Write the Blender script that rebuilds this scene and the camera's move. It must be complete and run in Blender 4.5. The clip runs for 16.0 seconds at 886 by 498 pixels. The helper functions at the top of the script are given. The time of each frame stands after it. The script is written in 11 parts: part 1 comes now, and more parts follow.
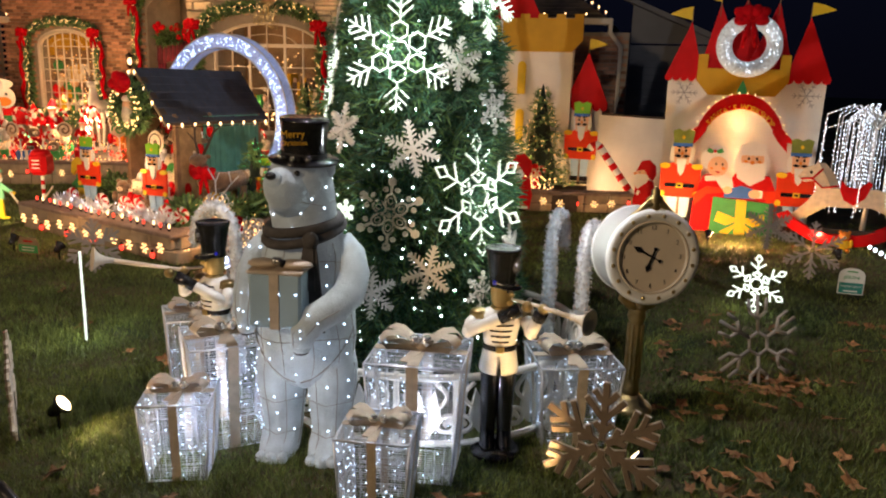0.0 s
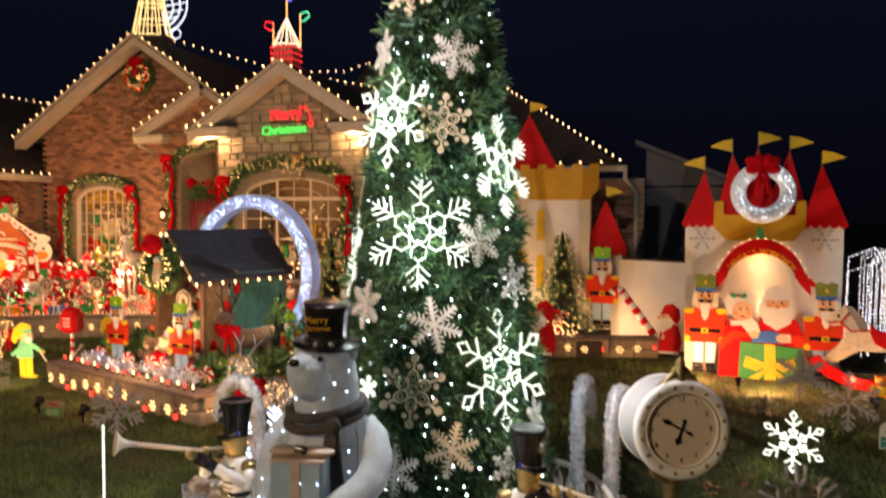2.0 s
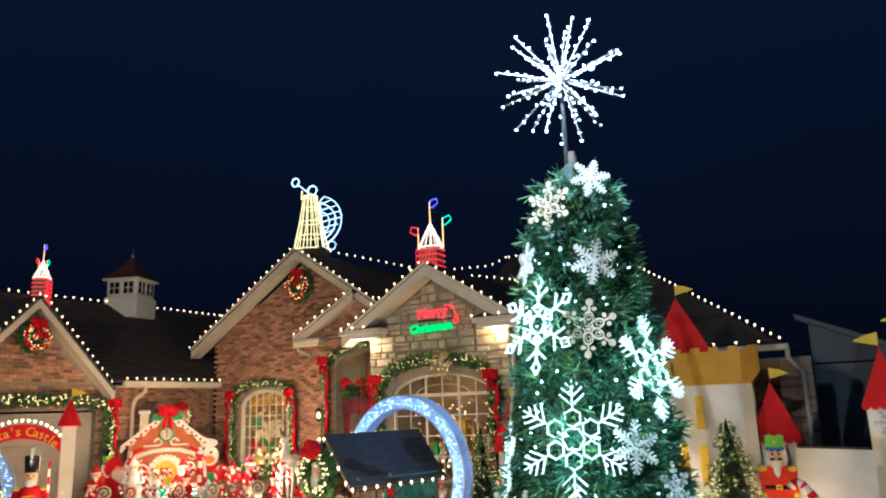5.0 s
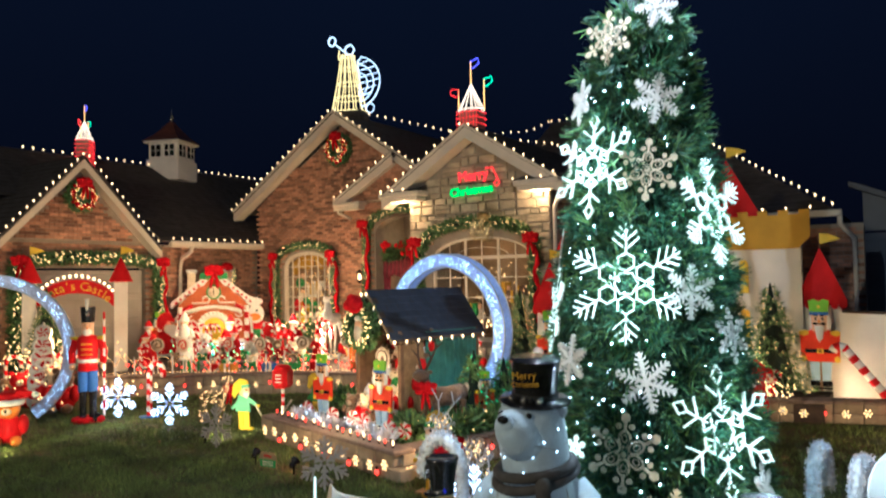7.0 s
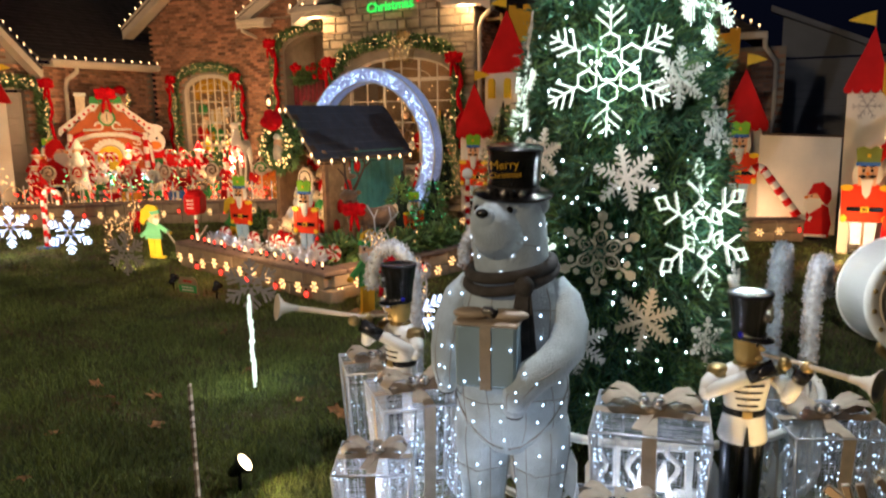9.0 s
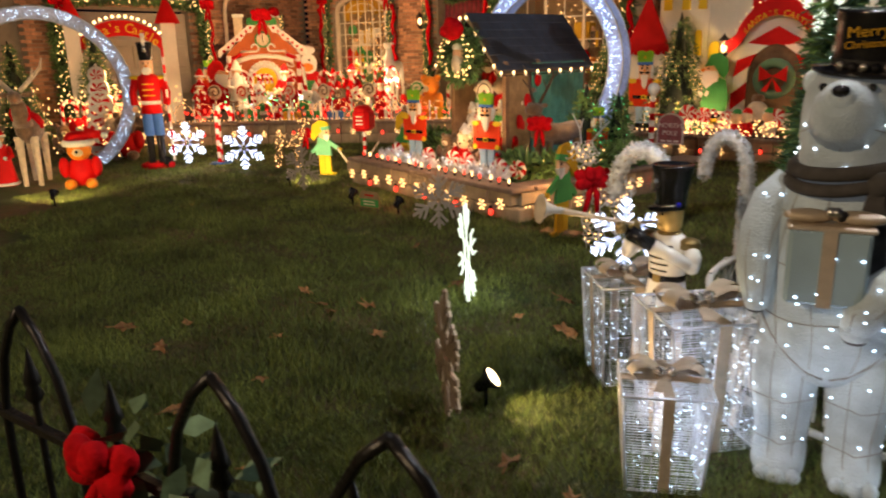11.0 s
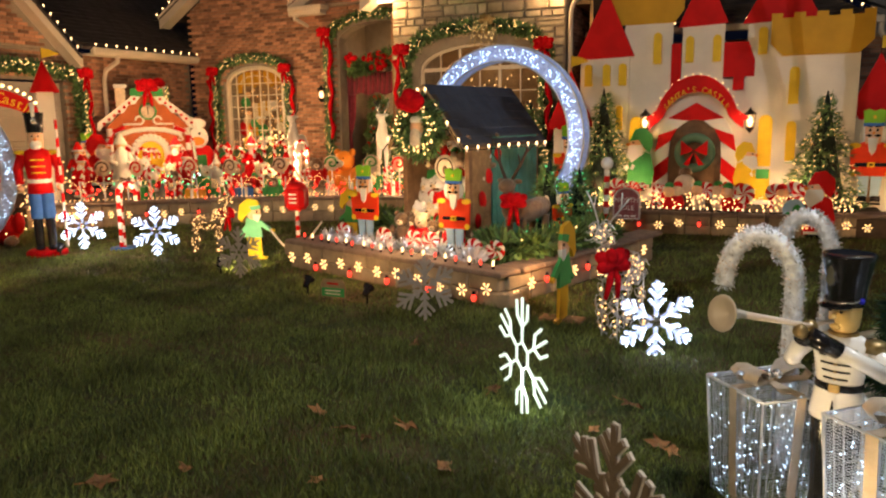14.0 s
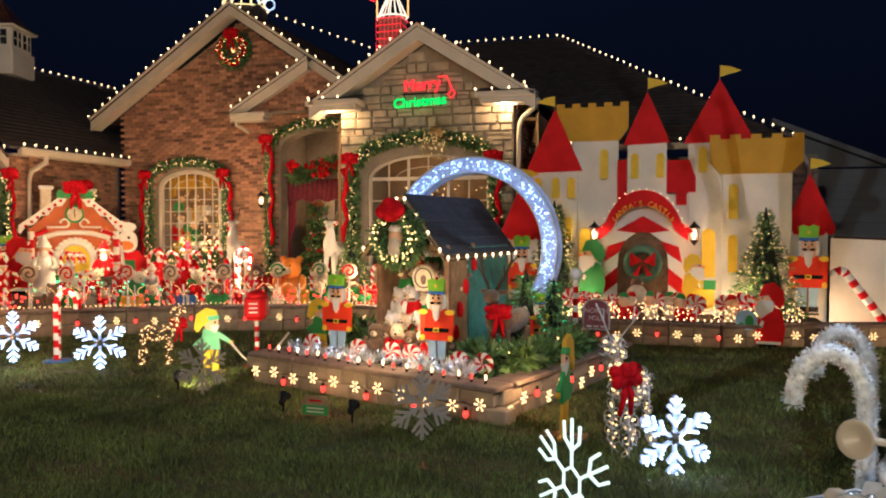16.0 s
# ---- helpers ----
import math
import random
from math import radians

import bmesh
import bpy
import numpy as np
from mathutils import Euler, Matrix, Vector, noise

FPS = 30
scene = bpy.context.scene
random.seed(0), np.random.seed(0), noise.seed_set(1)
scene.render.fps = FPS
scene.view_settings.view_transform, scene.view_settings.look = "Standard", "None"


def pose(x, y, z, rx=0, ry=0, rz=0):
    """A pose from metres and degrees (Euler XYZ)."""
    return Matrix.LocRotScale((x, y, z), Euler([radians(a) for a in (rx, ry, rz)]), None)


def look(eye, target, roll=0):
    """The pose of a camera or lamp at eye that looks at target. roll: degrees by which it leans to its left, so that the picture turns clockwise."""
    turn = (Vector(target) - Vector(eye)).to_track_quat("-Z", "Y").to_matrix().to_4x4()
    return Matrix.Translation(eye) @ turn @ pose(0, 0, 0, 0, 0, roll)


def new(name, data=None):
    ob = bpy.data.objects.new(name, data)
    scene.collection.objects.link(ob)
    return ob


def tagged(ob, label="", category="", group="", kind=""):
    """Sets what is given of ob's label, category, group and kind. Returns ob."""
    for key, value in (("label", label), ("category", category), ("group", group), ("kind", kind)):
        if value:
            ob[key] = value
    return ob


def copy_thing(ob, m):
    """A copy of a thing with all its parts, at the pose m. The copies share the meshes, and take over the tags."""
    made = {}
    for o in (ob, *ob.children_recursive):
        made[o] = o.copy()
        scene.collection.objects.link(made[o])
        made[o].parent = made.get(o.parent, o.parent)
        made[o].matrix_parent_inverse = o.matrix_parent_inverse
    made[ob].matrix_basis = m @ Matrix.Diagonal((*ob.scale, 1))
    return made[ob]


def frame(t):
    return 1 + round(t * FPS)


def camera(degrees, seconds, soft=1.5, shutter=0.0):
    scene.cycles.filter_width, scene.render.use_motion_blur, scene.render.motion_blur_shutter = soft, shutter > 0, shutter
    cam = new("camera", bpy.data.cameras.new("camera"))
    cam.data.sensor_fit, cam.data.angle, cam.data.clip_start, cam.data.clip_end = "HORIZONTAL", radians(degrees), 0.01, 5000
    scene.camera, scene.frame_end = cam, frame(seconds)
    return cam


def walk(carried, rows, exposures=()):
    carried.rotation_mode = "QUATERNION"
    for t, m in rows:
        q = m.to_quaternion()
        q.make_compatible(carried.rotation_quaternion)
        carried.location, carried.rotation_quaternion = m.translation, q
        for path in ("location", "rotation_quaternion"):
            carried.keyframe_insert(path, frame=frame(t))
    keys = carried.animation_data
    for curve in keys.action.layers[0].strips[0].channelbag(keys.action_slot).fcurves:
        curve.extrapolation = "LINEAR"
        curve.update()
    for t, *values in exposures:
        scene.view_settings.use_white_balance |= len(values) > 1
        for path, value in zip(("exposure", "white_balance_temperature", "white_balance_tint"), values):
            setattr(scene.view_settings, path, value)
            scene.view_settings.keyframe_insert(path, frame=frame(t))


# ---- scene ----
cam = camera(61.7, 16.0, soft=2.0, shutter=0.5)
PATH = [
    (0, (0.025, 0.290, 1.878), (-0.439, 1.883, 1.509), 1.7),
    (0.5, (0.022, 0.304, 1.875), (-0.439, 1.904, 1.533), 1.6),
    (1, (0.025, 0.298, 1.914), (-0.440, 1.908, 1.629), 1.4),
    (1.5, (0.029, 0.292, 2.024), (-0.456, 1.909, 1.827), 1.0),
    (2, (0.030, 0.293, 2.110), (-0.502, 1.907, 2.042), 0.3),
    (2.5, (0.036, 0.273, 2.161), (-0.547, 1.867, 2.239), -0.4),
    (3, (0.030, 0.255, 2.204), (-0.603, 1.820, 2.411), -1.0),
    (3.5, (0.036, 0.214, 2.224), (-0.641, 1.741, 2.542), -1.4),
    (3.7, (0.033, 0.223, 2.230), (-0.664, 1.732, 2.582), -1.3),
    (5.8, (0.080, 0.132, 2.220), (-0.792, 1.555, 2.546), -1.2),
    (6, (0.076, 0.143, 2.194), (-0.812, 1.563, 2.483), -0.9),
    (6.5, (0.004, 0.264, 2.156), (-0.906, 1.688, 2.339), -1.12),
    (7, (-0.103, 0.324, 2.082), (-1.009, 1.761, 2.151), -1.14),
    (7.5, (-0.235, 0.327, 2.023), (-1.105, 1.787, 1.990), -1.06),
    (8, (-0.341, 0.391, 1.980), (-1.158, 1.877, 1.855), -0.97),
    (8.5, (-0.462, 0.498, 1.911), (-1.224, 2.004, 1.702), -0.84),
    (9, (-0.576, 0.591, 1.836), (-1.289, 2.104, 1.532), -0.84),
    (9.5, (-0.751, 0.613, 1.774), (-1.440, 2.116, 1.381), -1.16),
    (10, (-0.976, 0.580, 1.711), (-1.730, 2.032, 1.250), -1.36),
    (10.2, (-1.050, 0.573, 1.685), (-1.860, 1.990, 1.211), -1.45),
    (12.3, (-1.943, 0.650, 1.565), (-2.922, 1.981, 1.164), -0.74),
    (12.5, (-2.041, 0.670, 1.562), (-2.971, 2.038, 1.170), -0.54),
    (13, (-2.240, 0.740, 1.586), (-3.075, 2.173, 1.222), -0.42),
    (13.5, (-2.473, 0.735, 1.590), (-3.214, 2.225, 1.252), -0.53),
    (14, (-2.668, 0.716, 1.610), (-3.345, 2.246, 1.316), -0.85),
    (14.5, (-2.855, 0.730, 1.625), (-3.481, 2.294, 1.401), -0.77),
    (15, (-3.010, 0.723, 1.652), (-3.585, 2.317, 1.509), -0.69),
    (15.5, (-3.216, 0.671, 1.646), (-3.747, 2.284, 1.561), -0.3),
    (16, (-3.400, 0.659, 1.638), (-3.893, 2.285, 1.584), 0.1),
]
walk(cam, [(t, look(eye, target, roll)) for t, eye, target, roll in PATH], [(0.0, 1.07, 6850, 24), (2.0, 1.06, 7100, 29), (3.5, 1.2, 5500, 15), (6.2, 1.32, 4750, 4), (7.5, 1.1, 5700, 13), (9.5, 0.85, 6500, 20), (12.5, 1.1, 7300, 21), (14.0, 1.0, 6700, 17), (16.0, 1.02, 5600, 15)])

# ---- world, lamps and exposure ----
GZ = -0.04  # level of the lawn
world = bpy.data.worlds.new("night")
scene.world = world
world.use_nodes = True
wn, wl = world.node_tree.nodes, world.node_tree.links
wbg = wn["Background"]
wtc, wsep = wn.new("ShaderNodeTexCoord"), wn.new("ShaderNodeSeparateXYZ")
wramp, wno = wn.new("ShaderNodeValToRGB"), wn.new("ShaderNodeTexNoise")
wno.inputs["Scale"].default_value = 2.5
wl.new(wtc.outputs["Generated"], wsep.inputs[0])
wadd = wn.new("ShaderNodeMath")
wadd.operation = "MULTIPLY_ADD"
wadd.inputs[1].default_value = 0.12
wl.new(wtc.outputs["Generated"], wno.inputs["Vector"])
wl.new(wno.outputs["Fac"], wadd.inputs[0])
wl.new(wsep.outputs["Z"], wadd.inputs[2])
wl.new(wadd.outputs[0], wramp.inputs[0])
wramp.color_ramp.elements[0].position, wramp.color_ramp.elements[0].color = 0.05, (0.0007, 0.0008, 0.0018, 1)
wramp.color_ramp.elements[1].position, wramp.color_ramp.elements[1].color = 0.6, (0.0017, 0.0031, 0.0078, 1)
wl.new(wramp.outputs[0], wbg.inputs[0])
wbg.inputs[1].default_value = 1.0

WARM, AMBER, COOL = (1.0, 0.62, 0.28), (1.0, 0.52, 0.18), (0.70, 0.84, 1.0)


def lamp(name, place, watts, colour, radius=0.02):
    data = bpy.data.lights.new(name, "POINT")
    data.energy, data.color, data.shadow_soft_size = watts, colour, radius
    ob = new(name, data)
    ob.location = place
    return ob


def spot(name, place, target, watts, colour, angle=70, radius=0.04):
    data = bpy.data.lights.new(name, "SPOT")
    data.energy, data.color, data.shadow_soft_size = watts, colour, radius
    data.spot_size, data.spot_blend = radians(angle), 0.6
    ob = new(name, data)
    ob.matrix_world = look(place, target)
    return ob


# house front: soffit downlights, porch lantern and room lamps
lamp("soffit_light", (-9.42, 13.5, 3.74), 14, WARM)
lamp("soffit_light", (-6.18, 13.5, 3.74), 14, WARM)
lamp("porch_light", (-10.6, 15.9, 2.6), 14, WARM, 0.0)
lamp("window_room_light", (-14.0, 16.4, 3.2), 40, (1.0, 0.66, 0.30), 0.0)
lamp("stone_room_light", (-7.8, 14.6, 3.2), 8, (1.0, 0.66, 0.30), 0.0)
# unseen fill lamps added among the lit clutter of bed, garage and left display
lamp("bed_fill_light", (-14.0, 12.4, 1.5), 38, WARM, 0.0)
lamp("bed_fill_light", (-12.6, 13.4, 1.5), 58, WARM, 0.0)
lamp("bed_fill_light", (-10.6, 12.3, 0.9), 48, WARM, 0.0)
lamp("bed_fill_light", (-8.0, 12.0, 0.8), 50, WARM, 0.0)
lamp("garage_fill_light", (-14.6, 10.6, 2.2), 11, WARM, 0.0)
lamp("left_display_fill_light", (-12.9, 7.9, 1.2), 52, AMBER, 0.0)
lamp("left_display_fill_light", (-10.2, 7.4, 0.9), 22, WARM, 0.0)
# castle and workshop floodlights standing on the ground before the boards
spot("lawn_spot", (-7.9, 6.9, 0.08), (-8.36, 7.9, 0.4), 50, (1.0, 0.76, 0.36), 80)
lamp("castle_lantern", (-4.56, 13.02, 1.50), 5, WARM)
lamp("castle_lantern", (-3.0, 13.02, 1.50), 5, WARM)
lamp("castle_flood", (-4.9, 12.5, 0.4), 26, (1.0, 0.61, 0.28))
lamp("castle_flood", (-2.3, 12.5, 0.4), 30, (1.0, 0.61, 0.28))
lamp("castle_flood", (-3.7, 12.3, 0.5), 20, (1.0, 0.61, 0.28))
lamp("castle_flood", (-1.0, 12.5, 0.2), 9, (1.0, 0.61, 0.28))
lamp("workshop_flood", (0.15, 10.75, 0.12), 20, (1.0, 0.58, 0.25))
lamp("workshop_flood", (2.05, 10.7, 0.12), 20, (1.0, 0.58, 0.25))
lamp("workshop_flood", (1.0, 10.2, 0.12), 22, (1.0, 0.58, 0.25))
# unseen lamps added below the banner, carrying its bulbs' light onto the board
lamp("banner_fill_light", (1.0, 11.25, 1.50), 2.2, (1.0, 0.60, 0.26), 0.0)
lamp("banner_fill_light", (1.0, 11.30, 0.95), 1.2, (1.0, 0.60, 0.26), 0.0)
# hut and platform: unseen fill lamps added before the toys and the edge
lamp("hut_fill_light", (-5.92, 7.38, 0.80), 13, WARM, 0.0)
lamp("hut_fill_light", (-4.75, 8.0, 1.15), 4, WARM, 0.0)
lamp("platform_fill_light", (-6.4, 6.75, 0.35), 4, AMBER, 0.0)
lamp("platform_fill_light", (-4.45, 7.0, 0.4), 6, AMBER, 0.0)
# treetop starburst, also filling the lawn, and an unseen fill lamp behind the path
lamp("starburst_light", (-1.46, 4.1, 4.75), 190, (0.90, 0.97, 1.0), 0.0)
lamp("rear_fill_light", (-6.0, -7.0, 6.0), 1150, (1.0, 0.80, 0.48), 0.3)
lamp("rope_flake_glow", (-1.33, 3.98, 2.04), 5.0, (0.80, 1.0, 0.98), 0.0)
lamp("rope_flake_glow", (-0.85, 4.35, 2.42), 5.0, (0.80, 1.0, 0.98), 0.0)
lamp("rope_flake_glow", (-0.72, 4.24, 1.29), 5.0, (0.80, 1.0, 0.98), 0.0)
lamp("rope_flake_glow", (-1.63, 4.14, 2.70), 5.0, (0.80, 1.0, 0.98), 0.0)
lamp("gift_glow", (-2.15, 3.20, 0.14), 1.3, COOL, 0.0)
lamp("gift_glow", (-2.14, 3.60, 0.15), 1.8, COOL, 0.0)
lamp("gift_glow", (-1.05, 3.64, 0.15), 1.9, COOL, 0.0)
lamp("bear_glow", (-1.6, 3.15, 0.35), 1.3, COOL, 0.0)
lamp("lawn_flake_glow", (-3.80, 4.40, 0.22), 2.2, (0.85, 1.0, 0.9), 0.0)
lamp("lawn_flake_glow", (-3.28, 5.90, 0.2), 1.6, COOL, 0.0)
lamp("lawn_flake_glow", (0.90, 6.92, 0.25), 1.4, (0.85, 1.0, 0.9), 0.0)
lamp("lawn_flake_glow", (-10.1, 7.1, 0.3), 3.0, COOL, 0.0)
# small ground spotlights on stakes
spot("lawn_spot", (-2.97, 3.33, 0.13), (-2.3, 3.35, -0.1), 14, (1.0, 0.74, 0.36), 120)
spot("lawn_spot", (-0.35, 3.45, 0.1), (-0.66, 3.9, 1.0), 16, (1.0, 0.70, 0.30), 60)
spot("lawn_spot", (-2.75, 3.3, 0.1), (-2.42, 4.0, 1.0), 10, (1.0, 0.72, 0.36), 60)
spot("lawn_spot", (-6.67, 6.54, 0.1), (-6.6, 8.6, 0.9), 22, (1.0, 0.76, 0.36), 110)
spot("lawn_spot", (-5.95, 6.42, 0.1), (-5.6, 8.6, 0.9), 22, (1.0, 0.76, 0.36), 110)
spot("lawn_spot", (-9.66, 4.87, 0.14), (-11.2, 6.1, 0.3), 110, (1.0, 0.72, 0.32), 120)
spot("lawn_spot", (0.67, 10.2, 0.1), (0.9, 10.95, 1.0), 12, (1.0, 0.76, 0.36), 110)

# ---- materials ----


def mat(name, col, rough=0.6, metal=0.0, var=0.25, scale=6.0, bump=0.15, bscale=70.0, emit=0.0, rnd=0.0, spec=0.5, sheen=0.0):
    m = bpy.data.materials.new(name)
    m.use_nodes = True
    n, l = m.node_tree.nodes, m.node_tree.links
    b = n["Principled BSDF"]
    b.inputs["Roughness"].default_value, b.inputs["Metallic"].default_value = rough, metal
    b.inputs["Specular IOR Level"].default_value = spec
    b.inputs["Sheen Weight"].default_value = sheen
    tc = n.new("ShaderNodeTexCoord")
    n1, n2 = n.new("ShaderNodeTexNoise"), n.new("ShaderNodeTexNoise")
    n1.inputs["Scale"].default_value, n1.inputs["Detail"].default_value = scale, 5
    n2.inputs["Scale"].default_value, n2.inputs["Detail"].default_value = bscale, 3
    l.new(tc.outputs["Object"], n1.inputs["Vector"])
    l.new(tc.outputs["Object"], n2.inputs["Vector"])
    mx = n.new("ShaderNodeMix")
    mx.data_type = "RGBA"
    mx.inputs["A"].default_value = (*[c * (1 - var) for c in col], 1)
    mx.inputs["B"].default_value = (*[min(1, c * (1 + var)) for c in col], 1)
    ad = n.new("ShaderNodeMath")
    ad.operation = "MULTIPLY_ADD"
    ad.inputs[1].default_value = 0.35
    l.new(n2.outputs["Fac"], ad.inputs[0])
    mr = n.new("ShaderNodeMapRange")
    mr.inputs["From Min"].default_value, mr.inputs["From Max"].default_value = 0.3, 0.7
    mr.inputs["To Min"].default_value, mr.inputs["To Max"].default_value = -0.1, 0.75
    l.new(n1.outputs["Fac"], mr.inputs["Value"])
    l.new(mr.outputs[0], ad.inputs[2])
    l.new(ad.outputs[0], mx.inputs["Factor"])
    out = mx.outputs["Result"]
    if rnd:
        geo, oi = n.new("ShaderNodeNewGeometry"), n.new("ShaderNodeObjectInfo")
        s = n.new("ShaderNodeMath")
        s.operation = "ADD"
        l.new(geo.outputs["Random Per Island"], s.inputs[0])
        l.new(oi.outputs["Random"], s.inputs[1])
        fr = n.new("ShaderNodeMath")
        fr.operation = "FRACT"
        l.new(s.outputs[0], fr.inputs[0])
        hs = n.new("ShaderNodeHueSaturation")
        r2 = n.new("ShaderNodeMapRange")
        r2.inputs["To Min"].default_value, r2.inputs["To Max"].default_value = 1 - rnd, 1 + rnd
        l.new(fr.outputs[0], r2.inputs["Value"])
        l.new(r2.outputs[0], hs.inputs["Value"])
        l.new(out, hs.inputs["Color"])
        out = hs.outputs["Color"]
    l.new(out, b.inputs["Base Color"])
    if bump:
        bp = n.new("ShaderNodeBump")
        bp.inputs["Strength"].default_value, bp.inputs["Distance"].default_value = bump, 0.01
        l.new(n2.outputs["Fac"], bp.inputs["Height"])
        l.new(bp.outputs[0], b.inputs["Normal"])
    if emit:
        l.new(out, b.inputs["Emission Color"])
        b.inputs["Emission Strength"].default_value = emit
    return m


def glow(name, col, strength):
    m = bpy.data.materials.new(name)
    m.use_nodes = True
    b = m.node_tree.nodes["Principled BSDF"]
    b.inputs["Base Color"].default_value = (*[0.6 * c for c in col], 1)
    b.inputs["Emission Color"].default_value = (*col, 1)
    b.inputs["Emission Strength"].default_value = strength
    b.inputs["Roughness"].default_value = 0.3
    return m


BRICK = mat("brick", (0.38, 0.195, 0.115), 0.85, var=0.25, scale=9, bump=0.5, rnd=0.55)
MORTAR = mat("mortar", (0.30, 0.25, 0.19), 0.9, var=0.15, bump=0.4)
STONE = mat("field_stone", (0.42, 0.35, 0.24), 0.85, var=0.3, scale=5, bump=0.6, bscale=35, rnd=0.28)
BLOCK = mat("wall_block", (0.30, 0.24, 0.17), 0.9, var=0.25, scale=7, bump=0.6, bscale=45, rnd=0.2)
CAPSTONE = mat("cap_stone", (0.22, 0.16, 0.13), 0.8, var=0.25, scale=7, bump=0.4, bscale=45)
SHINGLE = mat("roof_shingle", (0.062, 0.052, 0.048), 0.9, var=0.35, scale=5, bump=0.7, bscale=30)
TRIM = mat("cream_trim_paint", (0.66, 0.58, 0.46), 0.55, var=0.08, scale=3, bump=0.08)
WHITE = mat("white_paint", (0.78, 0.76, 0.70), 0.5, var=0.07, scale=3, bump=0.06)
BOARDW = mat("white_painted_plywood", (0.80, 0.76, 0.66), 0.6, var=0.09, scale=2.5, bump=0.12, bscale=25)
RED = mat("red_paint", (0.60, 0.008, 0.008), 0.6, var=0.15, scale=4, bump=0.08, spec=0.15)
REDB = mat("red_orange_paint", (0.72, 0.05, 0.012), 0.6, var=0.15, scale=4, bump=0.08, spec=0.15)
REDV = mat("red_velvet", (0.52, 0.006, 0.010), 0.9, var=0.4, scale=14, bump=0.6, bscale=60, spec=0.1)
GOLDP = mat("mustard_paint", (0.62, 0.34, 0.02), 0.55, var=0.1, scale=4, bump=0.08, spec=0.2)
YEL = mat("yellow_paint", (0.80, 0.55, 0.03), 0.5, var=0.1, bump=0.05, spec=0.2)
LIME = mat("lime_paint", (0.22, 0.55, 0.03), 0.5, var=0.12, bump=0.05, spec=0.2)
GREENP = mat("green_paint", (0.05, 0.30, 0.08), 0.5, var=0.15, bump=0.05, spec=0.2)
TEAL = mat("teal_board", (0.06, 0.24, 0.19), 0.6, var=0.25, scale=8, bump=0.2)
BLUEP = mat("blue_paint", (0.05, 0.16, 0.50), 0.5, var=0.15, bump=0.05, spec=0.2)
SKYB = mat("pale_blue_paint", (0.35, 0.55, 0.75), 0.5, var=0.12, bump=0.05, spec=0.2)
SKIN = mat("peach_paint", (0.80, 0.48, 0.28), 0.55, var=0.08, bump=0.05)
ORANGE = mat("orange_paint", (0.80, 0.26, 0.03), 0.5, var=0.12, bump=0.05, spec=0.2)
GINGER = mat("gingerbread_paint", (0.46, 0.11, 0.018), 0.7, var=0.15, scale=6, bump=0.1)
BLACK = mat("black_gloss_paint", (0.012, 0.012, 0.014), 0.18, var=0.2, bump=0.03)
BLACKM = mat("black_felt", (0.012, 0.012, 0.013), 0.75, var=0.2, bump=0.2)
IRON = mat("black_iron", (0.012, 0.011, 0.011), 0.35, 0.3, var=0.4, scale=20, bump=0.3)
WOOD = mat("weathered_wood", (0.20, 0.12, 0.065), 0.8, var=0.35, scale=9, bump=0.4)
DARKW = mat("dark_wood", (0.07, 0.045, 0.03), 0.75, var=0.35, scale=9, bump=0.4)
TAN = mat("tan_bark", (0.30, 0.20, 0.10), 0.85, var=0.3, scale=12, bump=0.5)
FUR = mat("brown_plush", (0.17, 0.10, 0.055), 0.95, var=0.35, scale=16, bump=0.8, bscale=140, sheen=0.4)
FURW = mat("cream_plush", (0.72, 0.60, 0.44), 0.95, var=0.18, scale=16, bump=0.8, bscale=140, sheen=0.4)
GREYFL = mat("grey_flake_board", (0.30, 0.27, 0.24), 0.6, var=0.15, bump=0.1)
BROWNFL = mat("bronze_flake_board", (0.19, 0.14, 0.10), 0.5, 0.2, var=0.25, scale=10, bump=0.15)
EDGEFL = mat("pale_flake_edge", (0.62, 0.55, 0.46), 0.6, var=0.1)
ORNW = mat("white_glitter_flake", (0.80, 0.76, 0.70), 0.55, var=0.1, bump=0.3, bscale=300)
ORNG = mat("champagne_glitter_flake", (0.72, 0.60, 0.42), 0.4, 0.3, var=0.15, bump=0.4, bscale=300)
RIBBON = mat("champagne_ribbon", (0.52, 0.43, 0.33), 0.45, 0.25, var=0.15, scale=20, bump=0.3, bscale=300)
SILVER = mat("silver", (0.62, 0.60, 0.58), 0.25, 0.9, var=0.15, bump=0.1)
BRASS = mat("antique_brass", (0.42, 0.30, 0.13), 0.32, 0.85, var=0.3, scale=12, bump=0.15)
ENAMEL = mat("white_enamel", (0.80, 0.80, 0.78), 0.22, var=0.05, scale=4, bump=0.03)
IVORY = mat("ivory_dial", (0.70, 0.60, 0.48), 0.4, var=0.06, bump=0.03)
SCARF = mat("charcoal_scarf", (0.075, 0.070, 0.072), 0.9, var=0.3, scale=20, bump=0.5, bscale=160)
BEARF = mat("bear_fabric", (0.42, 0.50, 0.53), 0.8, var=0.3, scale=5, bump=0.8, bscale=120, emit=0.05, sheen=0.3)
BEARG = mat("bear_gift_fabric", (0.28, 0.40, 0.46), 0.7, var=0.12, scale=5, bump=0.3, bscale=170, emit=0.02)
SEAM = mat("seam_wire", (0.30, 0.29, 0.27), 0.6, var=0.1)
TINSEL = mat("silver_tinsel", (0.66, 0.69, 0.74), 0.5, 0.25, var=0.3, scale=30, bump=0.5, rnd=0.35)
WIREW = mat("white_wire", (0.56, 0.60, 0.66), 0.35, 0.4, var=0.1)
